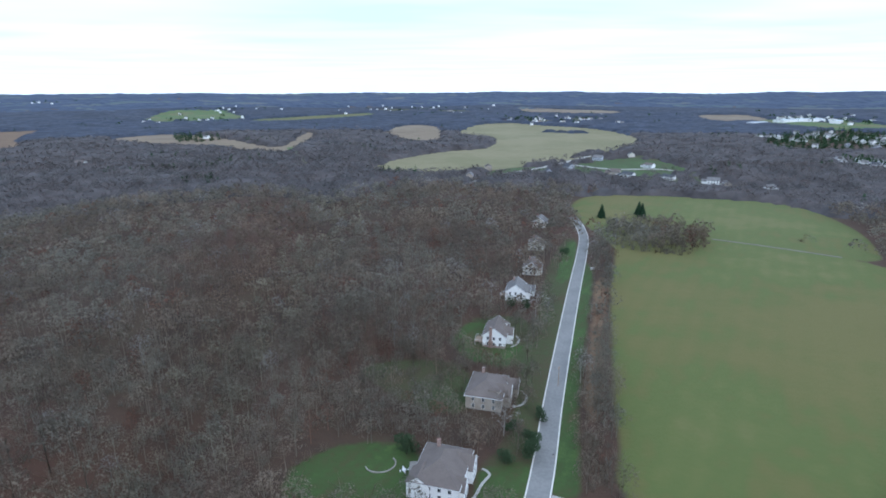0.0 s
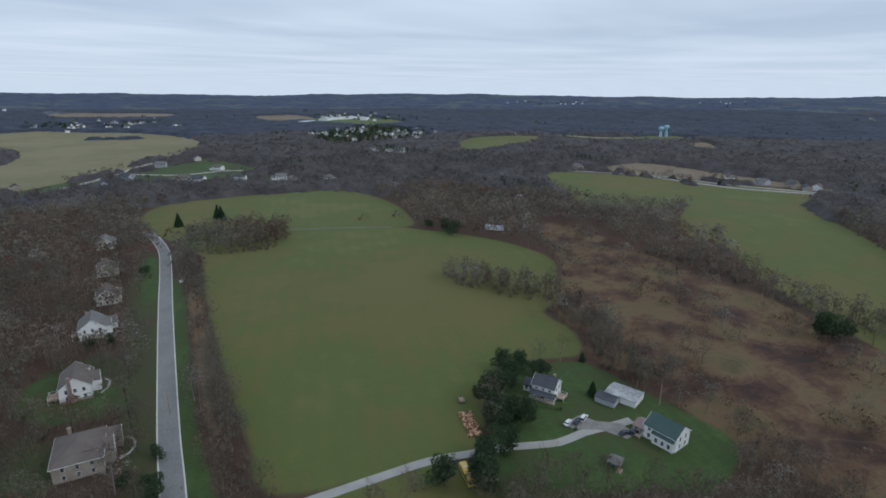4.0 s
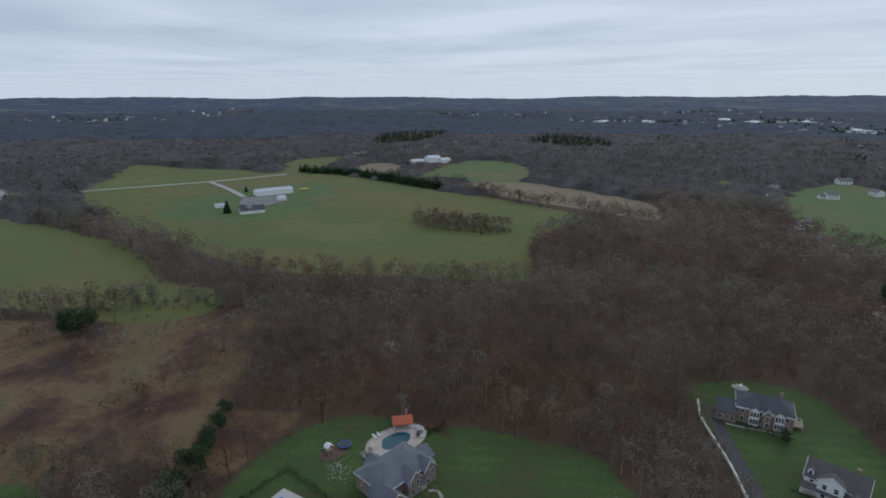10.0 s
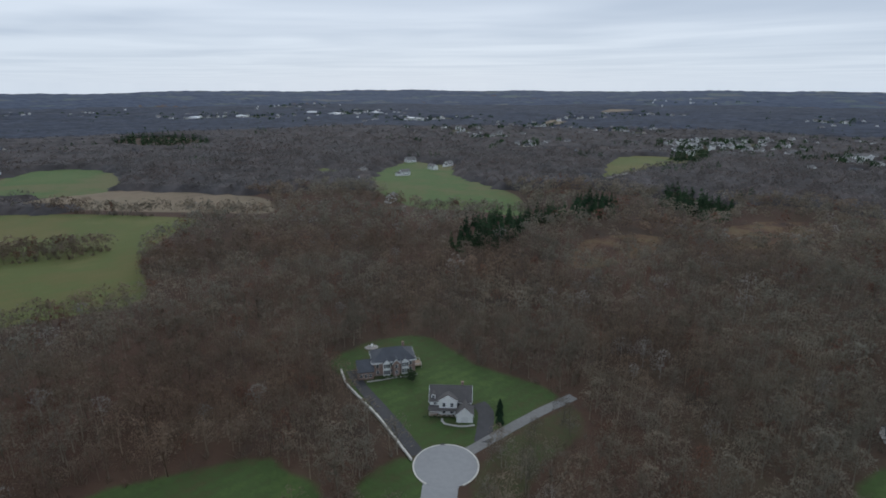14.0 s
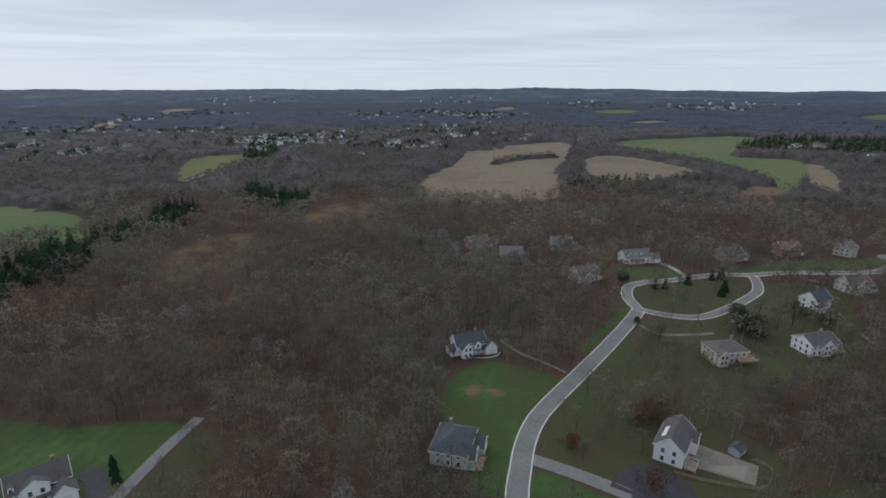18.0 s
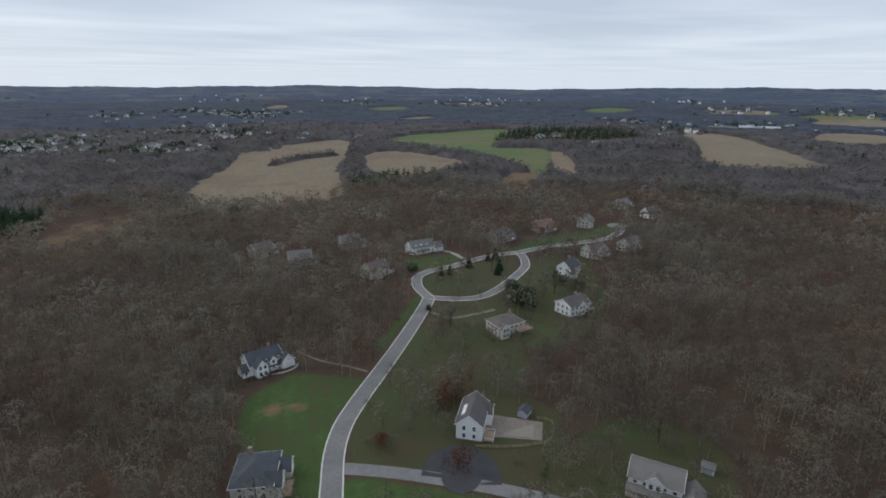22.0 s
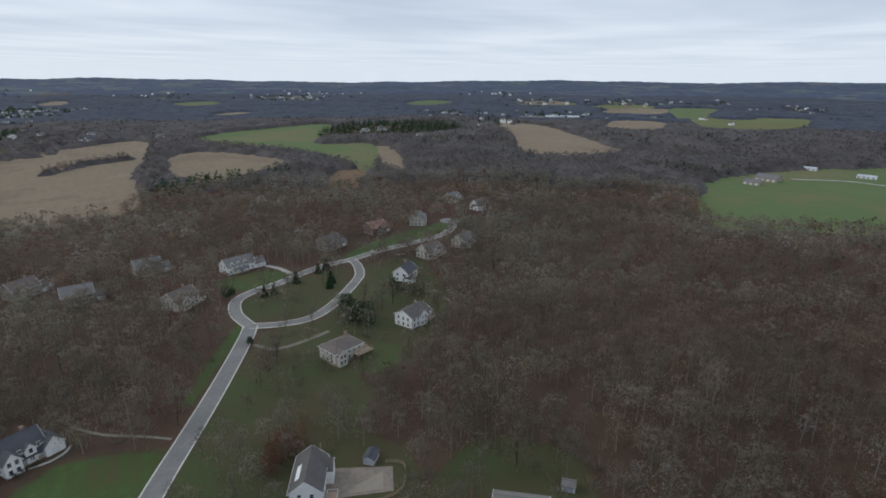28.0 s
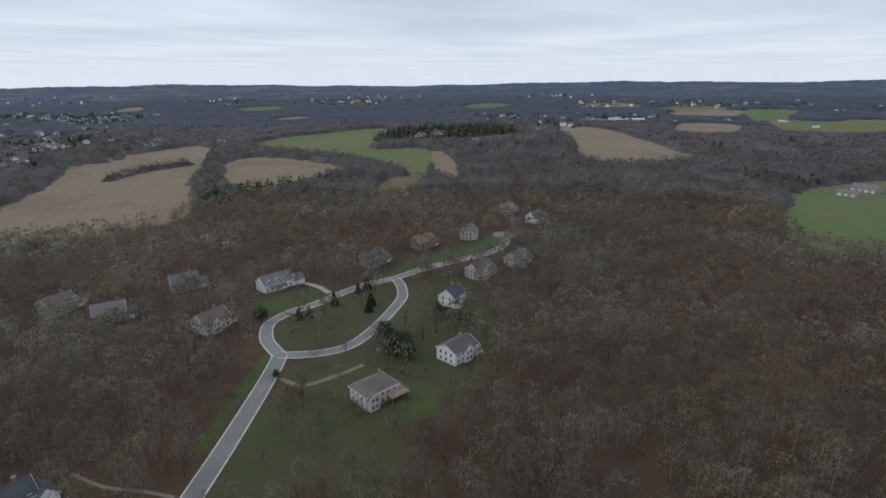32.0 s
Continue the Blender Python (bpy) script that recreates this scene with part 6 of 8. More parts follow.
def house(spec):
    """A house with its long side along x and its front towards -y."""
    key, x, y, rot, ln, wd, eave, rise, roof, wall, tile = spec
    wm, wt = WALLS[wall]
    rm, rt = ROOFS[tile]
    h = empty("house", x, y, rot, f"two-storey house with {wt} and a {rt} {roof} roof", "house", "houses of the valley")
    x0, x1, y0, y1 = -ln / 2, ln / 2, -wd / 2, wd / 2
    base = -1.2
    if roof == "gable":
        part("wall", gable_walls(x0, x1, y0, y1, base, eave, rise), wm, h)
        part("roof", gable_roof(x0, x1, y0, y1, eave, rise), rm, h)
        for end in (x0 - 0.4, x1 + 0.28):
            part("rake_board", rake_board(end, y0, y1, eave, rise), TRIM, h, "white rake board")
        slab_part("ridge_cap", h, rm, "", (x0 - 0.3, x1 + 0.3, -0.16, 0.16, eave + rise + 0.2, eave + rise + 0.33))
    else:
        part("fascia", fascia(x0, x1, y0, y1, eave), TRIM, h, "white fascia")
        part("wall", fix(boxes((x0, x1, y0, y1, base, eave))), wm, h)
        part("roof", hip_roof(x0, x1, y0, y1, eave, rise), rm, h)
    slab_part("foundation", h, STONE, "stone foundation", (x0 - 0.06, x1 + 0.06, y0 - 0.06, y1 + 0.06, base - 0.3, 0.35))
    n = max(3, int(ln / 2.8))
    for z in (1.0, 3.9):
        window_row(h, x0 + 0.6, x1 - 0.6, y0 - 0.01, z, 0, n)
        window_row(h, x0 + 0.6, x1 - 0.6, y1 + 0.01, z, 180, n)
        k = max(2, int(wd / 3.6))
        window_row(h, y0 + 1, y1 - 1, x1 + 0.01, z, 90, k)
        window_row(h, y0 + 1, y1 - 1, x0 - 0.01, z, 270, k)
    slab_part("door", h, DARK, "dark front door", (-0.5, 0.5, y0 - 0.06, y0 + 0.02, 0.3, 2.4))
    for gy in (y0 - 0.56, y1 + 0.56):
        slab_part("gutter", h, TRIM, "white gutter and fascia", (x0 - 0.3, x1 + 0.3, gy - 0.06, gy + 0.06, eave - 0.42, eave - 0.25))
    extras = EXTRAS.get(key, STANDARD)
    if "no chimney" not in extras:
        slab_part("chimney", h, BRICK, "brick chimney", (x1 * 0.55 - 0.45, x1 * 0.55 + 0.45, y1 * 0.35 - 0.5, y1 * 0.35 + 0.5, eave, eave + rise + 0.9), (x1 * 0.55 - 0.55, x1 * 0.55 + 0.55, y1 * 0.35 - 0.6, y1 * 0.35 + 0.6, eave + rise + 0.7, eave + rise + 0.95))
    for ex in extras:
        if ex == "no chimney":
            continue
        kind, a = ex[0], ex[1:]
        if kind in ("wing", "garage"):
            wx0, wx1, wy0, wy1, we, wr, axis = a[:7]
            mat = WALLS[a[7]][0] if len(a) > 7 else wm
            part("wing", gable_walls(wx0, wx1, wy0, wy1, base, we, wr, axis), mat, h)
            part("wing_roof", gable_roof(wx0, wx1, wy0, wy1, we, wr, axis, 0.4), ROOFS[a[8]][0] if len(a) > 8 else rm, h)
            if axis == "y":
                edge = bmesh.new()
                wm_, wh_ = (wx0 + wx1) / 2, (wx1 - wx0) / 2
                wd_ = wr / wh_ * 0.4
                poly_solid(edge, [(wx0 - 0.43, we - wd_ - 0.02), (wm_, we + wr - 0.04), (wx1 + 0.43, we - wd_ - 0.02), (wx1 + 0.43, we - wd_ + 0.3), (wm_, we + wr + 0.32), (wx0 - 0.43, we - wd_ + 0.3)], wy0 - 0.34, wy0 - 0.22, "y")
                part("wing_rake_board", fix(edge), TRIM, h, "white rake boards")
            if kind == "garage":
                k = max(1, int((wx1 - wx0) / 3.2))
                for i in range(k):
                    gx = wx0 + (wx1 - wx0) * (i + 0.5) / k
                    slab_part("garage_door", h, TRIM, "white panelled garage door", (gx - 1.25, gx + 1.25, wy0 - 0.06, wy0 + 0.02, 0.1, 2.4), *[(gx - 1.15, gx + 1.15, wy0 - 0.09, wy0 - 0.05, 0.25 + 0.55 * q, 0.68 + 0.55 * q) for q in range(4)])
            else:
                for z in ((1.0, 3.7) if we > 4.5 else (1.0,)):
                    window_row(h, wx0 + 0.4, wx1 - 0.4, wy0 - 0.01, z, 0, max(1, int((wx1 - wx0) / 2.2)))
        elif kind == "dormer":
            dx, dw = a
            dz = eave + rise * 0.15
            part("dormer", gable_walls(dx - dw / 2, dx + dw / 2, y0 + wd * 0.06, y0 + wd * 0.38, dz, dz + rise * 0.38, dw * 0.4, "y"), wm, h)
            part("dormer_roof", gable_roof(dx - dw / 2, dx + dw / 2, y0 + wd * 0.06, y0 + wd * 0.38, dz + rise * 0.38, dw * 0.4, "y", 0.2, 0.14), rm, h)
            window(h, dx, y0 + wd * 0.06 - 0.01, dz + 0.1, 0, 0.9, 1.2)
        elif kind == "bay":
            bx, bw = a
            part("bay", gable_walls(bx - bw / 2, bx + bw / 2, y0 - 0.9, y0 + 0.3, base, eave - 0.1, bw * 0.42, "y"), TRIM, h, "white two-storey bay")
            part("bay_roof", gable_roof(bx - bw / 2, bx + bw / 2, y0 - 0.9, y0 + 2.5, eave - 0.1, bw * 0.42, "y", 0.25, 0.15), rm, h)
            for z in (0.9, 3.7):
                window_row(h, bx - bw / 2 + 0.1, bx + bw / 2 - 0.1, y0 - 0.92, z, 0, 3, 0.7, 1.7)
        elif kind == "porch":
            px0, px1, dep = a
            bm = bmesh.new()
            poly_solid(bm, [(y0 - dep - 0.3, 2.55), (y0 + 0.1, 3.45), (y0 + 0.1, 3.62), (y0 - dep - 0.3, 2.72)], px0 - 0.2, px1 + 0.2)
            part("porch_roof", fix(bm), rm, h)
            slab_part("porch_floor", h, WOOD, "grey board porch floor", (px0, px1, y0 - dep, y0, -0.8, 0.3))
            k = max(2, int((px1 - px0) / 2.6))
            for i in range(k + 1):
                cx = px0 + 0.15 + (px1 - px0 - 0.3) * i / k
                me = shared("porch_column", lambda: boxes((-0.09, 0.09, -0.09, 0.09, 0.3, 2.62), (-0.14, 0.14, -0.14, 0.14, 0.3, 0.45), (-0.14, 0.14, -0.14, 0.14, 2.5, 2.62)), TRIM)
                part("porch_column", me, None, h, "white porch column").matrix_local = pose(cx, y0 - dep + 0.15, 0)
            slab_part("porch_rail", h, TRIM, "white porch rail", (px0, px1, y0 - dep + 0.1, y0 - dep + 0.18, 1.1, 1.2), *[(px0 + 0.3 * q, px0 + 0.3 * q + 0.05, y0 - dep + 0.12, y0 - dep + 0.16, 0.3, 1.1) for q in range(int((px1 - px0) / 0.3))])
        elif kind == "deck":
            dx0, dx1, dy0, dy1, dz, pale = a
            mat, txt = (TRIM, "white") if pale else (WOOD, "brown timber")
            slab_part("deck_floor", h, WOOD, txt + " deck floor", (dx0, dx1, dy0, dy1, dz - 0.24, dz))
            slab_part("deck_rail", h, mat, txt + " deck rail", (dx0, dx1, dy0, dy0 + 0.08, dz + 0.9, dz + 1.0), (dx0, dx0 + 0.08, dy0, dy1, dz + 0.9, dz + 1.0), (dx1 - 0.08, dx1, dy0, dy1, dz + 0.9, dz + 1.0), (dx0, dx1, dy1 - 0.08, dy1, dz + 0.9, dz + 1.0), *[(dx0 + 0.25 * q, dx0 + 0.25 * q + 0.05, dy0 + 0.02, dy0 + 0.06, dz, dz + 0.9) for q in range(int((dx1 - dx0) / 0.25))])
            for cx in (dx0 + 0.1, dx1 - 0.1):
                for cy in (dy0 + 0.1, dy1 - 0.1):
                    slab_part("deck_post", h, mat, txt + " deck post", (cx - 0.08, cx + 0.08, cy - 0.08, cy + 0.08, -1.5, dz + 1.0))
        elif kind == "end chimney":
            sx, cy = a
            cx = x0 - 0.45 if sx < 0 else x1 + 0.45
            slab_part("chimney", h, BRICK, "broad brick end chimney", (cx - 0.5, cx + 0.5, cy - 1.1, cy + 1.1, base, eave * 0.6), (cx - 0.45, cx + 0.45, cy - 0.6, cy + 0.6, eave * 0.6, eave + rise + 1.0))
        elif kind == "skylight":
            sx0, sx1 = a
            side = 1
            bm = bmesh.new()
            slope = rise / (wd / 2)
            pa, pb = y1 * 0.75, y1 * 0.45
            poly_solid(bm, [(pa, eave + (y1 - pa) * slope + 0.3), (pb, eave + (y1 - pb) * slope + 0.3), (pb, eave + (y1 - pb) * slope + 0.42), (pa, eave + (y1 - pa) * slope + 0.42)], sx0, sx1)
            part("skylight", fix(bm), TRIM, h, "long white roof light")
        elif kind == "basement":
            slab_part("basement", h, BRICK, "exposed brick basement", (x0 - 0.05, x1 + 0.05, y0 - 0.05, y1 + 0.05, base - 1.0, 1.0))
        elif kind == "path":
            ring = np.array([(q[0], q[1]) for q in a[0]])
            c, s_ = math.cos(radians(rot)), math.sin(radians(rot))
            wpts = [(x + c * q[0] - s_ * q[1], y + s_ * q[0] + c * q[1]) for q in ring]
            v, q4 = ribbon(wpts, 0.45, 0.45, 0.14, 1.5)
            tagged(new("path", mesh_from("path", v, q4, CONCRETE)), "curved pale concrete garden path", "path", kind="structure")
    return h


STANDARD = [("wing", -4.2, 0.4, -7.2, -3, 5.2, 2.6, "y"), ("garage", 6.6, 12.6, -4.5, 3.5, 3.0, 2.6, "x"), ("dormer", 3.4, 2.0)]
EXTRAS = {
    "big brown": [("wing", -9.8, -2.5, 1.5, 8.8, 5.4, 2.6, "x"), ("wing", 1.0, 7.5, -9.6, -4, 5.2, 3.0, "y"), ("wing", -8.0, -2.5, -9.0, -4, 4.4, 2.6, "y"), ("path", [(-9, -10), (-4, -11.5), (2, -12.5), (7, -14), (9, -11)])],
    "tan hip": [("wing", -4.5, 2.0, -10.0, -4, 5.0, 3.0, "y"), ("wing", 3.5, 8.5, -12.0, -4, 4.2, 2.8, "y"), ("path", [(-4, -11), (-1, -14.5), (5, -15.5), (9, -13)]), ("dormer", -6, 1.6)],
    "chimney": ["no chimney", ("end chimney", -1, 1.6), ("basement",), ("wing", -2.5, 3.0, -8.4, -4, 5.2, 2.6, "y"), ("deck", -7.5, -1.5, 5.6, 9.5, 2.2, True), ("path", [(-6, -8), (-2, -10.5), (4, -11), (7, -9)]), ("dormer", 5.5, 1.8)],
    "white gable": [("garage", 3.0, 8.2, -10.5, -4, 3.4, 2.6, "y"), ("wing", -4.0, 1.5, -8.2, -4, 5.0, 2.8, "y"), ("deck", -5.5, -1.0, 6.1, 9.2, 2.0, True)],
    "farmhouse": [("porch", -4.8, 5.6, 2.3), ("wing", -9.4, -4.7, -1.5, 3.6, 2.9, 1.9, "x"), ("deck", 4.9, 8.0, -1.5, 3.0, 1.0, True)],
    "green roof": ["no chimney", ("wing", -10.6, -5.9, -4.2, 2.2, 2.6, 1.2, "x", "tan", "pink"), ("deck", -10.2, -6.2, -6.8, -4.3, 0.5, True), ("wing", -2.4, 5.54, -5.2, -1.0, 4.2, 2.0, "x")],
    "pool house main": ["no chimney", ("wing", -2.5, 2.8, -9.0, -4, 5.5, 2.8, "y"), ("wing", 4.6, 9.6, -8.4, -4, 5.5, 2.6, "y"), ("garage", -12.5, -5.5, -11.5, -2, 4.2, 3.2, "y"), ("wing", 9.8, 14.0, -3.2, 3.6, 4.0, 2.2, "x"), ("porch", 2.8, 4.8, 2.6), ("wing", -4.5, 1.0, 5.5, 9.5, 4.2, 2.2, "y"), ("path", [(4, -10.5), (6, -13), (3, -18)])],
    "mansion": [("bay", -3.2, 3.0), ("bay", 4.6, 3.0), ("wing", -0.6, 2.2, -7.2, -4, 6.0, 1.6, "y"), ("wing", -15.5, -8.8, -7.5, 2.5, 3.6, 3.0, "x"), ("path", [(-12, -9.5), (-6, -9.2), (0, -8.4), (5, -8.6), (9.5, -7.5)]), ("deck", 9.1, 12.5, -2.0, 3.0, 1.0, True)],
    "grey porch": [("porch", -8.0, 2.2, 2.0), ("garage", 2.4, 8.4, -10.2, -4.5, 3.2, 2.8, "y"), ("wing", -4.2, 2.4, -5.9, -3.0, 6.2, 2.0, "y"), ("dormer", -6.4, 1.5), ("path", [(-3, -8), (-2, -11), (4, -12.5), (9, -11.5)])],
    "ell": [("wing", -5.6, -0.8, -8.2, -4, 4.7, 2.8, "y"), ("wing", 1.0, 4.0, -6.0, -4, 5.0, 1.6, "y"), ("garage", 5.8, 11.4, -7.2, 0.5, 3.4, 2.8, "y"), ("porch", -0.8, 5.6, 1.8), ("wing", -10.2, -7.1, -4.0, 2.0, 2.8, 1.9, "x"), ("path", [(0, -8), (5, -10), (10, -9.5), (13, -7)])],
    "dark roof": [("wing", -7.0, -1.5, -8.6, -4, 4.6, 2.8, "y"), ("garage", 1.0, 6.8, -10.0, -4, 3.2, 2.6, "y"), ("deck", -7.0, 0.0, -11.0, -8.7, 0.6, False)],
    "white long": ["no chimney", ("skylight", -4.5, 1.5), ("wing", 2.0, 7.0, -6.6, -3, 5.2, 2.2, "y"), ("deck", -7.5, -2.0, -8.4, -5.1, 0.7, True)],
    "porch house": ["no chimney", ("porch", -7.6, 7.6, 2.4), ("wing", -2.4, 2.4, -5.5, -3, 6.0, 2.0, "y"), ("garage", 7.4, 13.4, -6.6, 1.5, 3.2, 2.8, "y"), ],
    "deck house": [("deck", 2.0, 10.5, -9.0, -5.6, 2.8, False), ("wing", -7.0, -2.6, -7.4, -4, 5.2, 2.0, "y"), ("basement",), ("deck", 7.6, 10.5, -5.5, 1.0, 2.8, False)],
    "balcony house": [("deck", 3.2, 7.4, -8.8, -5.6, 2.8, True), ("deck", 7.6, 10.2, -5.0, 1.0, 2.8, True), ("wing", -2.0, 3.0, -6.6, -4, 5.6, 2.2, "y")],
    "white dark roof": [("deck", 6.6, 11.0, -5.0, 2.0, 1.6, False), ("wing", -6.8, -2.0, -7.6, -4, 3.2, 2.4, "y"), ("garage", 6.6, 11.5, 1.0, 7.0, 3.2, 2.6, "x")],
    "dormer long": ["no chimney", ("dormer", -6.0, 2.0), ("dormer", -1.5, 2.0), ("dormer", 3.0, 2.0), ("garage", 9.4, 16.5, -5.5, 2.5, 3.2, 3.0, "x"), ("porch", -6.0, 4.0, 1.6)],
}
for spec in HOUSES:
    house(spec)


def far_house(x, y, i):
    rng = random.Random(i * 31 + 5)
    far_off = math.hypot(x, y)
    big = 1.0 + min(max(far_off - 700, 0), 2500) / 2500 * 0.1
    ln, wd, eave, rise = rng.uniform(13, 18) * big, rng.uniform(8.5, 11) * big, rng.uniform(4.6, 5.8) * big, rng.uniform(2.6, 3.8) * big
    wm, wt = rng.choice([WALLS["white"]] * 4 + [WALLS["cream"], WALLS["grey"], WALLS["tan"]])
    rm, rt = rng.choice([ROOFS["grey"], ROOFS["grey"], ROOFS["brown"], ROOFS["slate"]])
    h = empty("house", x, y, rng.uniform(0, 180), f"distant house with {wt} and a {rt} roof", "house", "distant houses")
    x0, x1, y0, y1 = -ln / 2, ln / 2, -wd / 2, wd / 2
    part("wall", gable_walls(x0, x1, y0, y1, -2, eave, rise), wm, h)
    part("roof", gable_roof(x0, x1, y0, y1, eave, rise), rm, h)
    if rng.random() < 0.7:
        g0 = x1 - 0.5
        part("garage_wing", gable_walls(g0, g0 + 7 * big, y0 + 1, y1 - 1.5, -2, eave * 0.6, rise * 0.7), wm, h)
        part("garage_roof", gable_roof(g0, g0 + 7 * big, y0 + 1, y1 - 1.5, eave * 0.6, rise * 0.7), rm, h)
    if far_off < 1300:
        for z in (1.0, 3.4):
            window_row(h, x0 + 1, x1 - 1, y0 - 0.01, z * big, 0, 4, 1.2, 1.5)
            window_row(h, x0 + 1, x1 - 1, y1 + 0.01, z * big, 180, 4, 1.2, 1.5)


for i, (x, y) in enumerate(FAR_HOUSES):
    far_house(x, y, i)


def hamlets():
    """Far villages: plain gabled houses and dark evergreens between them, too far off to tell apart."""
    rng = np.random.default_rng(51)
    xy, dark = [], []
    for x, y, rot, along, deep, n in HAMLETS:
        c, s = math.cos(radians(rot)), math.sin(radians(rot))
        for k in range(int(n * 2.4)):
            u, v = rng.normal(0, along * 1.1), rng.normal(0, deep * 0.8)
            (xy if k < n * 1.0 else dark).append((x + c * u - s * v, y + s * u + c * v))
    walls = (np.array([(-7, -5, -3), (7, -5, -3), (7, 5, -3), (-7, 5, -3), (-7, -5, 6), (7, -5, 6), (7, 5, 6), (-7, 5, 6), (-7, 0, 9.4), (7, 0, 9.4)], float), np.array([[0, 1, 5], [0, 5, 4], [1, 2, 6], [1, 6, 5], [2, 3, 7], [2, 7, 6], [3, 0, 4], [3, 4, 7], [5, 6, 9], [7, 4, 8]]))
    roofs = (np.array([(-7.6, -5.8, 5.6), (7.6, -5.8, 5.6), (7.6, 0, 9.9), (-7.6, 0, 9.9), (7.6, 5.8, 5.6), (-7.6, 5.8, 5.6)], float), np.array([[0, 1, 2], [0, 2, 3], [3, 2, 4], [3, 4, 5]]))
    xy = np.array(xy)
    xy, far_xy = xy[np.hypot(*xy.T) < 2750], xy[np.hypot(*xy.T) >= 2750]
    stuff("far_village_houses", "white houses on the far hills", "houses", WHITE_WALL, scatter(rng, [walls], far_xy, 0.4, 0.75, -9.5))
    seed = rng.integers(1000)
    stuff("village_houses", "walls of distant white village houses", "houses", WHITE_WALL, scatter(np.random.default_rng(seed), [walls], xy, 0.6, 1.0, -2.5))
    stuff("village_roofs", "grey roofs of distant village houses", "houses", GREY_ROOF, scatter(np.random.default_rng(seed), [roofs], xy, 0.6, 1.0, -2.5))
    stuff("village_trees", "dark evergreens among distant houses", "trees", PINE, scatter(rng, [crown_clump(800 + i, 12, 7, 16, 3.0) for i in range(3)], np.array(dark), 0.8, 1.3))


hamlets()


# ---- the farm, the pools, the cul-de-sac and the loop: built things and loose things ----
def lay(name, pts, mat, lift, label, category="paving", kind="structure", thick=0.4):
    """A flat slab over an outline, lying on the ground."""
    z = max(gz(*p) for p in pts) + lift
    bm = bmesh.new()
    top = [bm.verts.new((px, py, z)) for px, py in pts]
    low = [bm.verts.new((px, py, z - thick - lift)) for px, py in pts]
    bm.faces.new(top)
    for i in range(len(pts)):
        j = (i + 1) % len(pts)
        bm.faces.new((top[j], top[i], low[i], low[j]))
    fix(bm)
    me = bpy.data.meshes.new(name)
    bm.to_mesh(me)
    bm.free()
    me.materials.append(mat)
    ob = new(name, me)
    return tagged(ob, label, category, kind=kind), z


def disc_points(cx, cy, rx, ry, rot=0, n=48):
    c, s = math.cos(radians(rot)), math.sin(radians(rot))
    return [(cx + c * rx * math.cos(a) - s * ry * math.sin(a), cy + s * rx * math.cos(a) + c * ry * math.sin(a)) for a in (2 * math.pi * i / n for i in range(n))]


# cul-de-sac bulb, its kerb, drain and walled drive
lay("culdesac", disc_points(70.7, -131.3, 10.3, 10.3), PALE_ASPHALT, 0.16, "round grey asphalt turning circle", "road")
v, q = ribbon([(70.7 + 10.5 * math.cos(radians(a)), -131.3 + 10.5 * math.sin(radians(a))) for a in range(146, 443, 8)], 0.25, 0.25, 0.24, 2.0)
tagged(new("kerb", mesh_from("kerb", v, q, PALE_STONE)), "pale concrete kerb round the turning circle", "kerb", kind="structure")
lay("turning_circle", disc_points(-398.3, -263.2, 9.0, 9.0), ASPHALT, 0.2, "round grey asphalt turning circle", "road")

lay("oval_court", disc_points(-91.6, -110.6, 8.6, 6.4, 40, 40), ASPHALT_DARK, 0.118, "dark sealed oval forecourt of the white house")
lay("gravel_yard", [(142.5, 109.2), (152.5, 108.6), (154.0, 102.5), (160.5, 95.5), (158.5, 88.5), (154, 88.8), (151, 98), (143.5, 104)], YARD_GRAVEL, 0.13, "grey gravel parking yard of the farm")

WALL_LINE = [(138.6, -165.3), (133.9, -160.9), (129.4, -156.9), (116.5, -149.8), (105.1, -143.6), (92.2, -135.2), (81.2, -127.9)]


def stone_wall(pts):
    w = empty("stone_wall", pts[0][0], pts[0][1], 0, "low pale dry-stone wall beside the driveway", "wall")
    base = np.array([pts[0][0], pts[0][1], gz(*pts[0])])
    c = smooth_line(pts, 1.15)
    rng = random.Random(4)
    for i in range(len(c) - 1):
        a, b = c[i], c[i + 1]
        ang = math.degrees(math.atan2(b[1] - a[1], b[0] - a[0]))
        key = f"wall_stone {rng.randrange(5)}"
        hgt, ln = rng.uniform(0.8, 0.95), 1.12

        def block(hgt=hgt, ln=ln):
            bm = boxes((-ln / 2, ln / 2, -0.32, 0.32, -0.4, hgt), (-ln / 2, ln / 2, -0.38, 0.38, hgt, hgt + 0.12))
            bmesh.ops.bevel(bm, geom=bm.edges[:], offset=0.04, segments=1, affect="EDGES")
            return bm

        m = part("stone", shared(key, block, PALE_STONE), None, w)
        m.matrix_local = Matrix.Translation((a[0] - base[0], a[1] - base[1], gz(a[0], a[1]) - base[2])) @ pose(0, 0, 0, 0, 0, ang)


stone_wall(WALL_LINE)


def mailbox(x, y, rot):
    m = empty("mailbox", x, y, rot, "small mailbox on a wooden post by the road", "mailbox", "mailboxes")
    slab_part("post", m, WOOD, "", (-0.06, 0.06, -0.06, 0.06, -0.3, 1.1))
    bm = bmesh.new()
    poly_solid(bm, [(-0.1, 1.1), (0.1, 1.1), (0.1, 1.22), (0.06, 1.3), (-0.06, 1.3), (-0.1, 1.22)], -0.26, 0.26)
    part("box", fix(bm), DARK, m, "dark metal letter box")


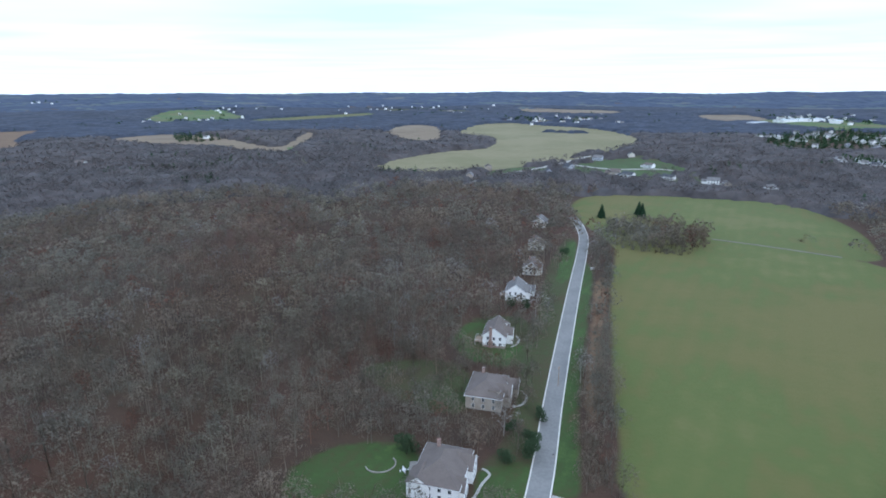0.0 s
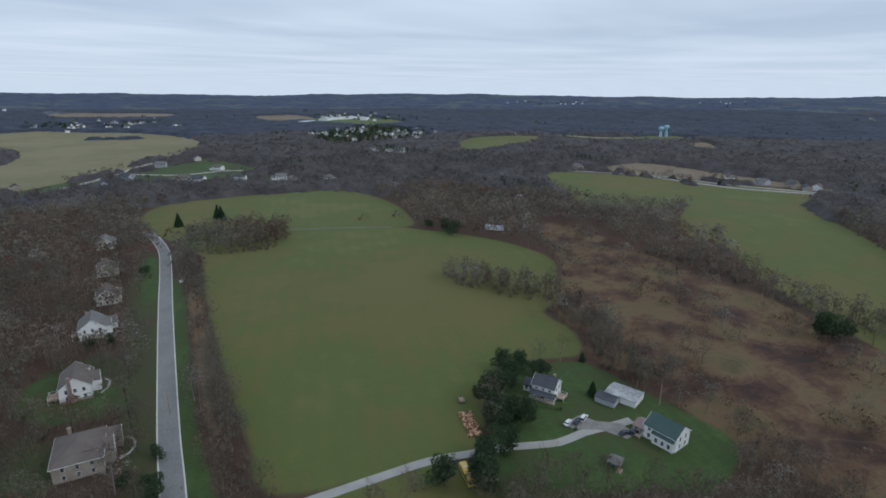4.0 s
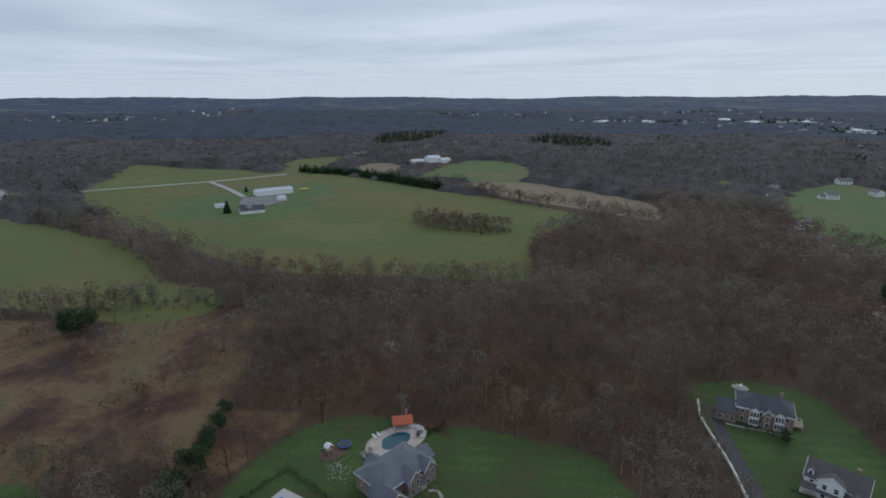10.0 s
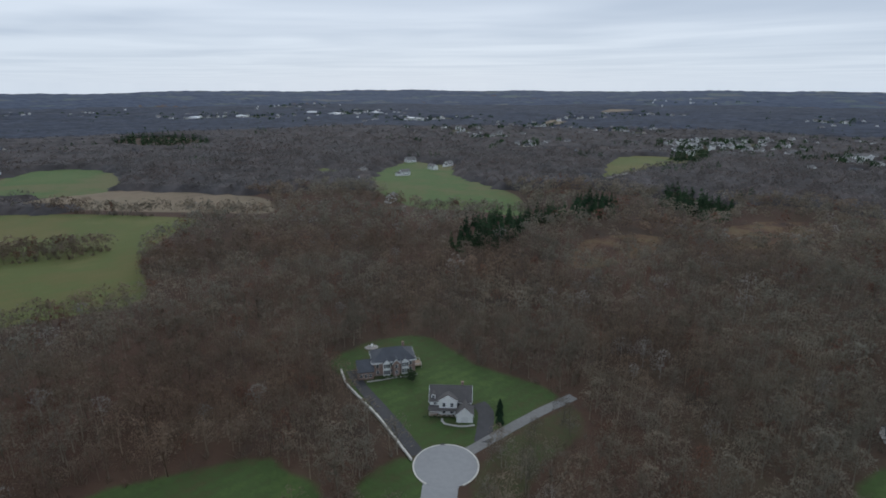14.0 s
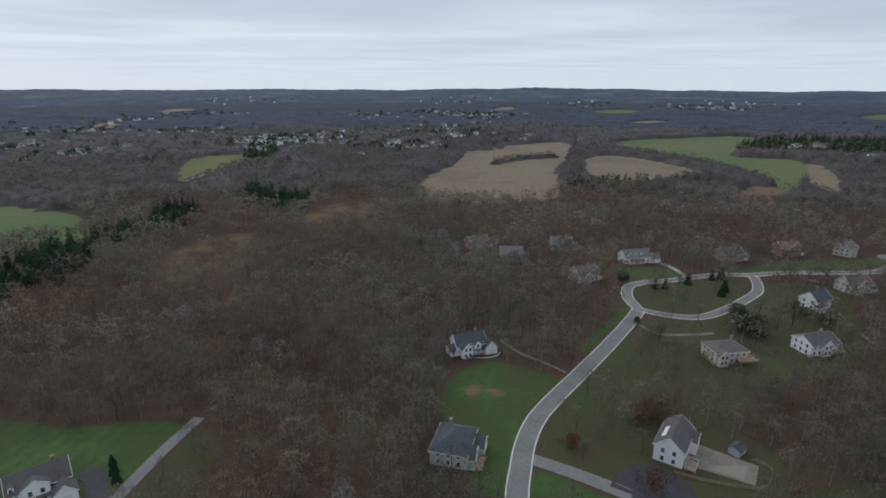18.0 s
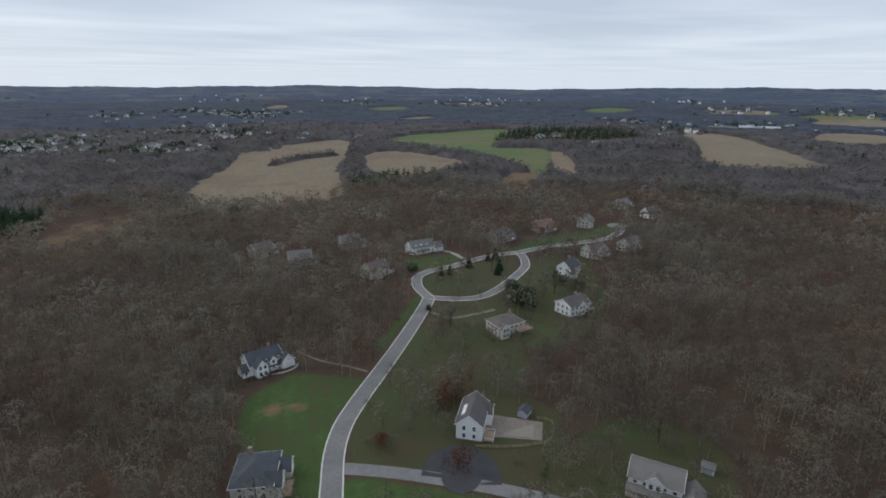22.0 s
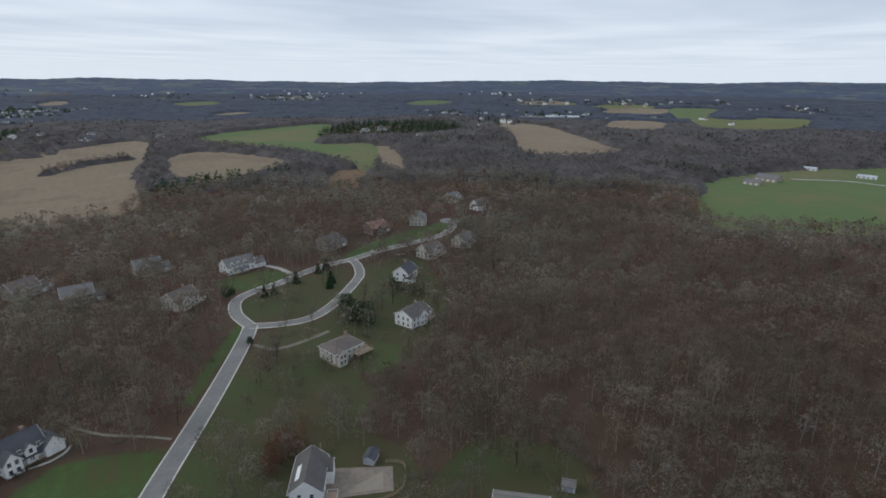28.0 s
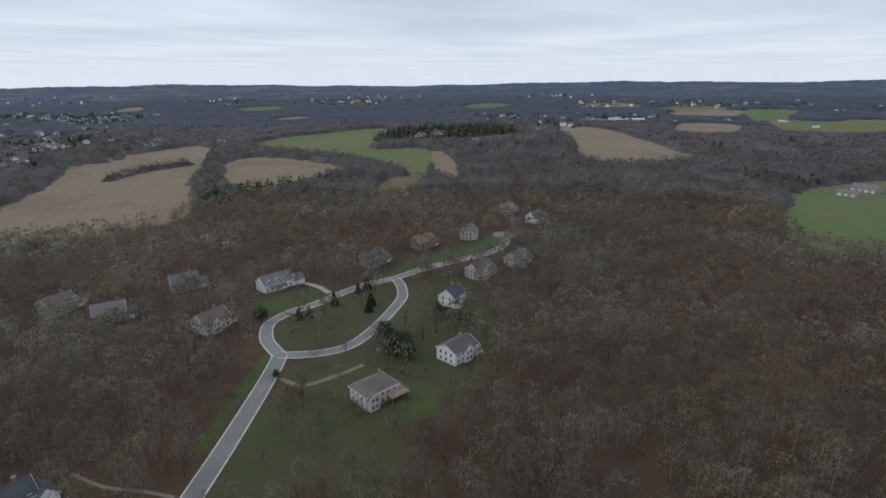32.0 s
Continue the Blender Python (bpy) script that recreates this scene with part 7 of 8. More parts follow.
for mx, my, mr in ((59.3, -129.1, 40), (21.5, 158, 10), (33, 214, 10), (-70.5, -141, 30), (-60, -148, 30), (47, 290, 10), (-148, -222, 50)):
    mailbox(mx, my, mr)

drain = empty("storm_drain", 76.5, -140.2, 40, "dark iron storm drain in the kerb", "drain", z=gz(76.5, -140.2) + 0.2)
slab_part("grate", drain, DARK, "iron grate", *[(-0.9, 0.9, -0.4 + 0.16 * i, -0.32 + 0.16 * i, 0, 0.08) for i in range(6)])


def road_sign(x, y, rot):
    s = empty("road_sign", x, y, rot, "white roadside board on two posts beside the road", "sign")
    for px in (-0.8, 0.8):
        slab_part("post", s, TRIM, "", (px - 0.07, px + 0.07, -0.05, 0.05, -0.3, 2.4))
    slab_part("board", s, TRIM, "white board", (-1.3, 1.3, -0.1, -0.05, 0.9, 2.5))
    slab_part("lettering", s, DARK, "unreadable dark lines", (-1.0, 1.0, -0.115, -0.1, 2.0, 2.15), (-0.8, 0.8, -0.115, -0.1, 1.65, 1.78), (-0.9, 0.9, -0.115, -0.1, 1.3, 1.43))


road_sign(67.4, 361.0, 10)


# -- vehicles
def wheel(parent, x, y, r, w):
    def tyre():
        bm = bmesh.new()
        bmesh.ops.create_cone(bm, cap_ends=True, segments=18, radius1=r, radius2=r, depth=w, matrix=Matrix.Rotation(radians(90), 4, "X"))
        bmesh.ops.bevel(bm, geom=[e for e in bm.edges if len(e.link_faces) == 2 and abs(e.link_faces[0].normal.dot(e.link_faces[1].normal)) < 0.3], offset=0.06, segments=1, affect="EDGES")
        return bm

    def rim():
        bm = bmesh.new()
        bmesh.ops.create_cone(bm, cap_ends=True, segments=14, radius1=r * 0.6, radius2=r * 0.6, depth=w + 0.03, matrix=Matrix.Rotation(radians(90), 4, "X"))
        return bm

    t = part("wheel", shared(f"wheel {r}", tyre, RUBBER), None, parent, "black tyre")
    t.matrix_local = pose(x, y, r)
    part("rim", shared(f"rim {r}", rim, METAL_ROOF), None, t, "metal rim")


def car(x, y, rot, paint, text, tall=1.5, ln=4.6):
    c = empty("car", x, y, rot, text, "car", "parked cars", z=gz(x, y) + 0.12)
    h = ln / 2
    bm = bmesh.new()
    poly_solid(bm, [(-h, 0.35), (h, 0.35), (h + 0.03, 0.62), (h - 0.1, 0.85), (h * 0.42, 0.98), (-h * 0.75, 1.0), (-h, 0.9)], -0.88, 0.88, "y")
    fix(bm)
    bmesh.ops.bevel(bm, geom=bm.edges[:], offset=0.07, segments=2, affect="EDGES")
    part("body", bm, paint, c)
    bm = bmesh.new()
    back = -h * 0.92 if tall > 1.6 else -h * 0.72
    poly_solid(bm, [(back, 0.95), (h * 0.45, 0.95), (h * 0.12, tall - 0.05), (back + 0.25, tall - 0.05)], -0.76, 0.76, "y")
    part("glazing", fix(bm), GLASS, c, "dark car glass")
    slab_part("roof", c, paint, "", (back + 0.22, h * 0.14, -0.72, 0.72, tall - 0.06, tall))
    for hx in (h * 0.62, -h * 0.62):
        for hy in (0.82, -0.82):
            wheel(c, hx, hy, 0.33, 0.22)
    for hy in (0.62, -0.62):
        slab_part("headlight", c, TRIM, "clear headlight", (h - 0.06, h + 0.05, hy - 0.16, hy + 0.16, 0.64, 0.78))
        slab_part("tail_light", c, RUST_ROOF, "red tail light", (-h - 0.03, -h + 0.05, hy - 0.14, hy + 0.14, 0.7, 0.86))


car(144.1, 107.5, 18, CAR_WHITE, "white saloon car parked on gravel by the farmhouse")
car(147.5, 106.0, 18, CAR_DARK, "dark blue car parked on gravel by the farmhouse")
car(151.1, 105.8, 18, CAR_WHITE, "large white van parked on gravel by the farmhouse", 1.95, 5.4)
car(155.5, 91.0, -10, CAR_DARK, "dark car parked by the green-roofed house")
car(158.9, 89.0, -10, CAR_DARK, "dark estate car parked by the green-roofed house", 1.7)
car(-140.8, -54.4, 60, CAR_WHITE, "white car parked on the drive of the porch house", 1.6)
car(-301.4, -240.5, 170, CAR_WHITE, "white car parked on a drive by the loop")


def school_bus(x, y, rot):
    b = empty("school_bus", x, y, rot, "long yellow school bus parked by evergreen trees", "bus", z=gz(x, y) + 0.1)
    bm = bmesh.new()
    poly_solid(bm, [(-1.2, 0.7), (1.2, 0.7), (1.22, 2.3), (1.05, 2.85), (0.7, 3.05), (-0.7, 3.05), (-1.05, 2.85), (-1.22, 2.3)], -5.4, 4.2)
    part("body", fix(bm), YELLOW, b)
    bm = bmesh.new()
    poly_solid(bm, [(-1.0, 0.7), (1.0, 0.7), (1.0, 1.55), (0.8, 1.75), (-0.8, 1.75), (-1.0, 1.55)], 4.2, 5.5)
    part("bonnet", fix(bm), YELLOW, b)
    slab_part("bumper", b, DARK, "black bumper", (5.45, 5.65, -1.15, 1.15, 0.55, 0.85), (-5.6, -5.4, -1.15, 1.15, 0.55, 0.85))
    slab_part("windscreen", b, GLASS, "dark windscreen", (4.18, 4.24, -1.0, 1.0, 1.85, 2.7))
    slab_part("rear_window", b, GLASS, "dark rear windows", (-5.44, -5.38, -0.95, -0.15, 1.7, 2.6), (-5.44, -5.38, 0.15, 0.95, 1.7, 2.6))
    slab_part("rub_rail", b, DARK, "black side stripe", (-5.4, 4.2, -1.25, -1.2, 1.25, 1.35), (-5.4, 4.2, 1.2, 1.25, 1.25, 1.35))
    for i in range(10):
        for s in (-1, 1):
            slab_part("side_window", b, GLASS, "dark side window", (-5.1 + 0.92 * i, -4.35 + 0.92 * i, s * 1.2 - 0.04, s * 1.2 + 0.04, 1.75, 2.35))
    slab_part("roof_hatch", b, TRIM, "pale roof hatch", (-3.2, -2.4, -0.4, 0.4, 3.03, 3.12), (1.2, 2.0, -0.4, 0.4, 3.03, 3.12))
    for wx in (-3.2, 3.6):
        for wy in (-1.05, 1.05):
            wheel(b, wx, wy, 0.5, 0.3)


school_bus(95.3, 108.3, 68)
school_bus(685, -95, 100)


# -- farm
def barn(x, y, rot, ln, wd, eave, rise, wall, roof, label, doors=3, lean=None, name="barn"):
    b = empty(name, x, y, rot, label, name.replace("_", " "))
    part("wall", gable_walls(-ln / 2, ln / 2, -wd / 2, wd / 2, -1.2, eave, rise), wall, b)
    part("roof", gable_roof(-ln / 2, ln / 2, -wd / 2, wd / 2, eave, rise, "x", 0.35, 0.16), roof, b)
    for i in range(doors):
        dx = -ln / 2 + ln * (i + 0.5) / doors
        slab_part("door", b, TRIM if wall is not WHITE_WALL else GREY_WALL, "sliding door", (dx - 1.4, dx + 1.4, -wd / 2 - 0.08, -wd / 2 + 0.02, 0, min(2.8, eave - 0.3)))
    slab_part("ridge_cap", b, roof, "", (-ln / 2 - 0.2, ln / 2 + 0.2, -0.25, 0.25, eave + rise + 0.12, eave + rise + 0.3))
    if lean:
        l0, l1, dep, mat = lean
        bm = bmesh.new()
        poly_solid(bm, [(-wd / 2 - dep, eave * 0.62), (-wd / 2, eave * 0.98), (-wd / 2, eave * 0.98 + 0.14), (-wd / 2 - dep - 0.2, eave * 0.62 + 0.1)], l0, l1)
        part("lean_to_roof", fix(bm), mat, b, "dark lean-to roof")
        for px in (l0 + 0.2, (l0 + l1) / 2, l1 - 0.2):
            slab_part("lean_to_post", b, WOOD, "", (px - 0.08, px + 0.08, -wd / 2 - dep, -wd / 2 - dep + 0.16, -0.5, eave * 0.66))
    return b


barn(176.5, 105.5, 102, 12.5, 9.0, 2.7, 0.7, WHITE_WALL, SHED_ROOF, "low white farm shed under a streaked metal roof", 3, None, "shed")
barn(168.5, 108.0, 102, 8, 5.4, 2.4, 1.0, GREY_WALL, SLATE, "low dark-roofed shed beside the white shed", 1, None, "shed")
barn(677, -58, 102, 44, 14, 5.0, 2.5, WHITE_WALL, METAL_ROOF, "long white metal-roofed barn on the hill", 6)
barn(630, -62, 102, 9, 8, 3.4, 2.5, WHITE_WALL, METAL_ROOF, "white garage barn on the hill", 2)
barn(617, 2, 95, 12, 6, 2.6, 1.4, WHITE_WALL, METAL_ROOF, "low white shed on the hill", 2)
lay("barn_yard", [(664, -22), (665, -55), (640, -72), (612, -58), (600, -40), (620, -16)], ASPHALT, 0.6, "grey asphalt yard between the barn and the bungalow", "paving", "structure", 2.0)
barn(576, -27, 95, 24, 11, 3.4, 3.8, WHITE_WALL, SLATE, "long white farm bungalow with a dark roof", 5)
barn(900, -352, 100, 24, 18, 8, 4, WHITE_WALL, METAL_ROOF, "large white dairy barn", 3)
barn(888, -370, 100, 18, 14, 5, 3, WHITE_WALL, METAL_ROOF, "white dairy barn with a pale roof", 3)
barn(905, -324, 100, 24, 10, 4.0, 2.2, WHITE_WALL, METAL_ROOF, "long low white dairy shed", 4)
barn(318, 334, 125, 16, 5, 2.6, 1.2, WHITE_WALL, METAL_ROOF, "long low white trailer at the wood's edge", 2, None, "trailer")
barn(-130.6, -120.8, 20, 5.0, 3.6, 2.3, 1.0, GREY_WALL, SLATE, "small grey garden shed with a dark roof", 1, None, "garden_shed")
barn(-153.7, -63.8, 110, 3.8, 3.0, 2.2, 1.0, WHITE_WALL, GREY_ROOF, "small white garden shed at the lawn's edge", 1, None, "garden_shed")
barn(-757, -66, 80, 18, 12, 3.4, 3.0, TAN_WALL, GREY_ROOF, "park pavilion with a broad grey roof", 3, None, "pavilion")
barn(-800, -52, 70, 26, 17, 4.0, 4.2, TAN_WALL, GREY_ROOF, "large park pavilion with a broad grey roof", 4, None, "pavilion")
barn(-930, -12, 75, 22, 9, 3.0, 1.5, WHITE_WALL, METAL_ROOF, "long white park building", 4, None, "park_building")
barn(-890, 52, 75, 20, 9, 3.0, 1.5, WHITE_WALL, METAL_ROOF, "long white park building", 4, None, "park_building")
barn(-1552, -620, 112, 95, 40, 9, 2.0, WHITE_WALL, METAL_ROOF, "long white school building with a flat pale roof", 8, None, "school_building")
barn(-1500, -690, 112, 70, 30, 8, 2.0, TAN_WALL, GREY_ROOF, "tan school wing with a grey roof", 6, None, "school_building")
for bx, by, bl, br in ((780, 1753, 55, 20), (920, 1878, 80, 35), (1011, 1921, 90, 10), (1056, 1846, 60, 50), (1692, -1345, 90, 130), (1624, -1498, 80, 140), (1342, -1696, 100, 120), (952, -1634, 70, 150), (1496, -1745, 90, 130), (1250, -1850, 70, 140)):
    barn(bx, by, br, bl, bl * 0.42, 8, 2.0, WHITE_WALL, METAL_ROOF, "long pale commercial building in the distance", 4, None, "commercial_building")

canopy = empty("garden_canopy", 138.4, 83.0, 20, "white canvas canopy over stacked timber", "canopy")
bm = bmesh.new()
lo = [bm.verts.new((sx * 2.6, sy * 2.3, 2.2)) for sx, sy in ((-1, -1), (1, -1), (1, 1), (-1, 1))]
hi = [bm.verts.new((sx * 1.3, sy * 1.0, 3.0)) for sx, sy in ((-1, -1), (1, -1), (1, 1), (-1, 1))]
sk = [bm.verts.new((v.co.x, v.co.y, 1.6)) for v in lo]
for i in range(4):
    j = (i + 1) % 4
    bm.faces.new((lo[i], lo[j], hi[j], hi[i]))
    bm.faces.new((sk[i], sk[j], lo[j], lo[i]))
bm.faces.new(hi)
bm.faces.new(sk[::-1])
part("cover", fix(bm), GREY_ROOF, canopy, "pale grey cover")
for sx in (-2.5, 2.5):
    for sy in (-2.2, 2.2):
        slab_part("post", canopy, WOOD, "", (sx - 0.07, sx + 0.07, sy - 0.07, sy + 0.07, -0.4, 2.0))
slab_part("stacked_timber", canopy, WOOD, "stacked timber", *[(-3.6, -1.0 + 0.2 * (i % 3), -3.0 + 0.45 * i, -2.65 + 0.45 * i, 0, 0.35) for i in range(4)])


def log_pile():
    p = empty("log_pile", 115.1, 129.8, 66, "heap of orange-brown split logs at the field's edge", "log pile")
    rng = random.Random(12)

    def log():
        bm = bmesh.new()
        bmesh.ops.create_cone(bm, cap_ends=True, segments=7, radius1=0.3, radius2=0.26, depth=1.7, matrix=Matrix.Rotation(radians(90), 4, "Y"))
        return bm

    kinds = shared("log", log, LOG), shared("weathered log", log, LOG_DARK)
    for i in range(260):
        a, b = rng.uniform(-1, 1), rng.uniform(-1, 1)
        top = max(0.0, 1.5 * (1 - a * a) * (1 - b * b))
        ob = part("log", kinds[rng.random() < 0.45], None, p)
        ob.matrix_local = pose(a * 7.6, b * 2.2, 0.2 + rng.uniform(0.3, 1) * top, rng.uniform(-25, 25), rng.uniform(-22, 22), rng.uniform(0, 180))


log_pile()
cart = empty("farm_trailer", 122.4, 143.6, 66, "small brown timber farm trailer beside the log heap", "trailer")
slab_part("bed", cart, WOOD, "", (-1.8, 1.8, -1.0, 1.0, 0.7, 0.85), (-1.8, 1.8, -1.0, -0.92, 0.85, 1.4), (-1.8, 1.8, 0.92, 1.0, 0.85, 1.4), (-1.8, -1.72, -1, 1, 0.85, 1.4))
slab_part("drawbar", cart, DARK, "", (1.8, 3.0, -0.06, 0.06, 0.6, 0.72))
for sy in (-1.0, 1.0):
    wheel(cart, -0.3, sy, 0.38, 0.24)


def utility_pole(x, y, rot):
    p = empty("utility_pole", x, y, rot, "grey wooden utility pole", "pole", "utility poles")
    bm = bmesh.new()
    bmesh.ops.create_cone(bm, cap_ends=True, segments=8, radius1=0.17, radius2=0.11, depth=10, matrix=Matrix.Translation((0, 0, 4.5)))
    part("pole", bm, WOOD, p)
    slab_part("crossarm", p, WOOD, "", (-1.1, 1.1, -0.06, 0.06, 8.6, 8.75))


for ux, uy in ((183.3, 93.9), (120, 68), (-119, -131), (28, 205)):
    utility_pole(ux, uy, 40)

# -- pools and play
lay("pool_deck", [(133, 15.5), (150.4, -8.6), (143, -14.2), (125.6, 9.9)], CONCRETE, 0.22, "pale concrete deck round a covered pool")
cover, zc = lay("pool_cover", [(134, 11), (147.0, -7.4), (142.2, -11.0), (129.2, 7.4)], POOL_BLUE, 0.30, "bright blue rectangular swimming pool", "pool", "", 0.2)
def pool_outline():
    """Kidney shape: two rounded lobes, one larger."""
    pts = []
    for i in range(56):
        a = 2 * math.pi * i / 56
        r = 4.3 + 0.9 * math.cos(a) - 0.7 * math.cos(2 * a + 0.6)
        u, v = 1.5 * r * math.cos(a), 0.78 * r * math.sin(a)
        c, s = math.cos(radians(-80)), math.sin(radians(-80))
        pts.append((159.8 + c * u - s * v, -46.5 + s * u + c * v))
    return pts


lay("pool_terrace", disc_points(160.3, -48.0, 11.8, 7.4, -75, 40), plain("terrace_paving", (0.36, 0.30, 0.26), (0.52, 0.45, 0.40), 0.9, 0, 1.2, 0.5), 0.20, "pinkish stone terrace round the garden pool")
lay("swimming_pool", pool_outline(), POOL_TEAL, 0.26, "kidney-shaped dark teal garden pool", "pool", "", 0.2)
steps = empty("pool_rocks", 156.5, -36.8, 20, "tan boulder waterfall at the garden pool", "rocks")
rng_rock = random.Random(8)
for i in range(16):
    bm = bmesh.new()
    bmesh.ops.create_icosphere(bm, subdivisions=1, radius=rng_rock.uniform(0.4, 0.9))
    for v in bm.verts:
        v.co *= rng_rock.uniform(0.8, 1.2)
    rk = part("rock", bm, STONE, steps)
    rk.matrix_local = pose(rng_rock.uniform(-2.2, 2.2), rng_rock.uniform(-2.6, 2.6), rng_rock.uniform(0.1, 0.9))

ph = empty("pool_pavilion", 167.6, -52.5, -101, "open pool pavilion with a bright orange roof", "pavilion")
part("roof", gable_roof(-3.4, 3.4, -2.3, 2.3, 2.7, 1.7, "x", 0.5), ORANGE_ROOF, ph)
for sx in (-3.1, 3.1):
    for sy in (-2.0, 2.0):
        slab_part("column", ph, TRIM, "pale column", (sx - 0.18, sx + 0.18, sy - 0.18, sy + 0.18, -0.3, 2.9))
slab_part("back_wall", ph, STONE, "stone back wall", (-3.3, 3.3, 1.8, 2.1, -0.3, 2.7))
slab_part("bar_counter", ph, STONE, "stone bar counter", (-2.5, 2.5, -1.6, -0.9, 0, 1.1), (-2.7, 2.7, -1.75, -0.75, 1.1, 1.18))
slab_part("chimney", ph, STONE, "stone chimney", (1.4, 2.2, 1.4, 2.2, 2.8, 5.6))


def lounger(x, y, rot):
    l = empty("sun_lounger", x, y, rot, "white sun lounger on the pool terrace", "lounger", "loungers by the pool", z=max(gz(x, y), gz(160.3, -48.0)) + 0.35)
    slab_part("seat", l, TRIM, "", (-0.95, 0.45, -0.33, 0.33, 0.3, 0.38))
    bm = bmesh.new()
    poly_solid(bm, [(0.45, 0.3), (1.0, 0.8), (0.95, 0.86), (0.42, 0.38)], -0.33, 0.33, "y")
    part("backrest", fix(bm), TRIM, l)
    for sx in (-0.85, 0.35):
        for sy in (-0.28, 0.28):
            slab_part("leg", l, TRIM, "", (sx - 0.03, sx + 0.03, sy - 0.03, sy + 0.03, 0, 0.3))


for i in range(9):
    a = radians(-118 + 9.5 * i)
    lounger(160.3 + 6.4 * math.cos(a) + 1.0, -48.0 + 10.2 * math.sin(a), math.degrees(a))
for i in range(2):
    lounger(165.0 - 0.3 * i, -43.0 + 1.8 * i, 20)

tramp = empty("trampoline", 164.2, -30.6, 0, "round trampoline with a blue rim on the lawn", "trampoline")
bm = bmesh.new()
bmesh.ops.create_cone(bm, cap_ends=True, segments=32, radius1=1.75, radius2=1.75, depth=0.03, matrix=Matrix.Translation((0, 0, 0.85)))
part("mat", bm, DARK, tramp, "black jumping mat")
v, f = [], []
for i in range(32):
    a = 2 * math.pi * i / 32
    for r, z in ((1.75, 0.84), (2.3, 0.84), (2.3, 0.95), (1.75, 0.95)):
        v.append((r * math.cos(a), r * math.sin(a), z))
for i in range(32):
    j = (i + 1) % 32
    for k in range(4):
        f.append((4 * i + k, 4 * j + k, 4 * j + (k + 1) % 4, 4 * i + (k + 1) % 4))
part("rim_pad", mesh_from("rim_pad", v, f, BLUE), None, tramp, "blue padded rim")
for i in range(8):
    a = math.pi * i / 4
    slab_part("leg", tramp, GREY_ROOF, "", (2.15 * math.cos(a) - 0.04, 2.15 * math.cos(a) + 0.04, 2.15 * math.sin(a) - 0.04, 2.15 * math.sin(a) + 0.04, -0.1, 0.85))

lay("play_bed", disc_points(161.8, -26.2, 5.2, 3.4, -70, 30), SOIL, 0.10, "dark mulch bed under the play set")
play = empty("play_set", 162.3, -24.8, 25, "wooden play set with a white roof and a slide", "play set", z=gz(162, -25) + 0.1)
for sx in (-0.9, 0.9):
    for sy in (-0.9, 0.9):
        slab_part("post", play, WOOD, "", (sx - 0.07, sx + 0.07, sy - 0.07, sy + 0.07, -0.2, 3.0))
slab_part("platform", play, WOOD, "", (-1, 1, -1, 1, 1.4, 1.5))
part("roof", gable_roof(-1.1, 1.1, -1.1, 1.1, 2.9, 0.8, "x", 0.2, 0.08), TRIM, play, "white canvas roof")
bm = bmesh.new()
poly_solid(bm, [(1.0, 1.42), (3.6, 0.15), (3.6, 0.25), (1.0, 1.52)], -0.35, 0.35, "y")
part("slide", fix(bm), TANK_BLUE, play, "pale slide")
slab_part("swing_beam", play, WOOD, "", (-4.2, -0.9, -0.06, 0.06, 2.3, 2.42), (-4.2, -4.08, -0.9, -0.8, -0.1, 2.4), (-4.2, -4.08, 0.8, 0.9, -0.1, 2.4))

rng_patch = np.random.default_rng(14)
sx_, sy_ = rng_patch.normal(0, 3.6, 80), rng_patch.normal(0, 2.2, 80)
stuff("stepping_stones", "pale flat stones scattered in the lawn", "stones", STONE, scatter(rng_patch, [(np.array([(-0.5, -0.3, 0.05), (0.5, -0.35, 0.06), (0.45, 0.3, 0.05), (-0.4, 0.35, 0.06)]), np.array([[0, 1, 2], [0, 2, 3]]))], np.stack([153.4 + sx_, -26.0 + sy_], 1), 0.3, 0.6, -0.03))


def hedge(name, pts, height, width, label):
    rng = np.random.default_rng(len(pts) * 7)
    c = smooth_line(pts, 0.5)
    n = len(c) * 9
    p = c[rng.integers(0, len(c), n)] + rng.normal(0, width * 0.32, (n, 2))
    z = ground_z(p[:, 0], p[:, 1]) + rng.uniform(0.1, height, n)
    v = np.c_[p, z][:, None, :] + rng.normal(0, 0.24, (n, 3, 3))
    tagged(new(name, mesh_from(name, v.reshape(-1, 3), np.arange(3 * n).reshape(n, 3), YEW)), label, "hedge")


hedge("hedge", [(144.3, 13.4), (151.1, 2.1), (158.6, -9.9)], 1.7, 1.3, "clipped dark green hedge beside the pool lawn")
hedge("hedge", [(159.4, -10.8), (146.8, -17.2), (137.7, -21.9)], 1.7, 1.3, "clipped dark green hedge beside the pool lawn")


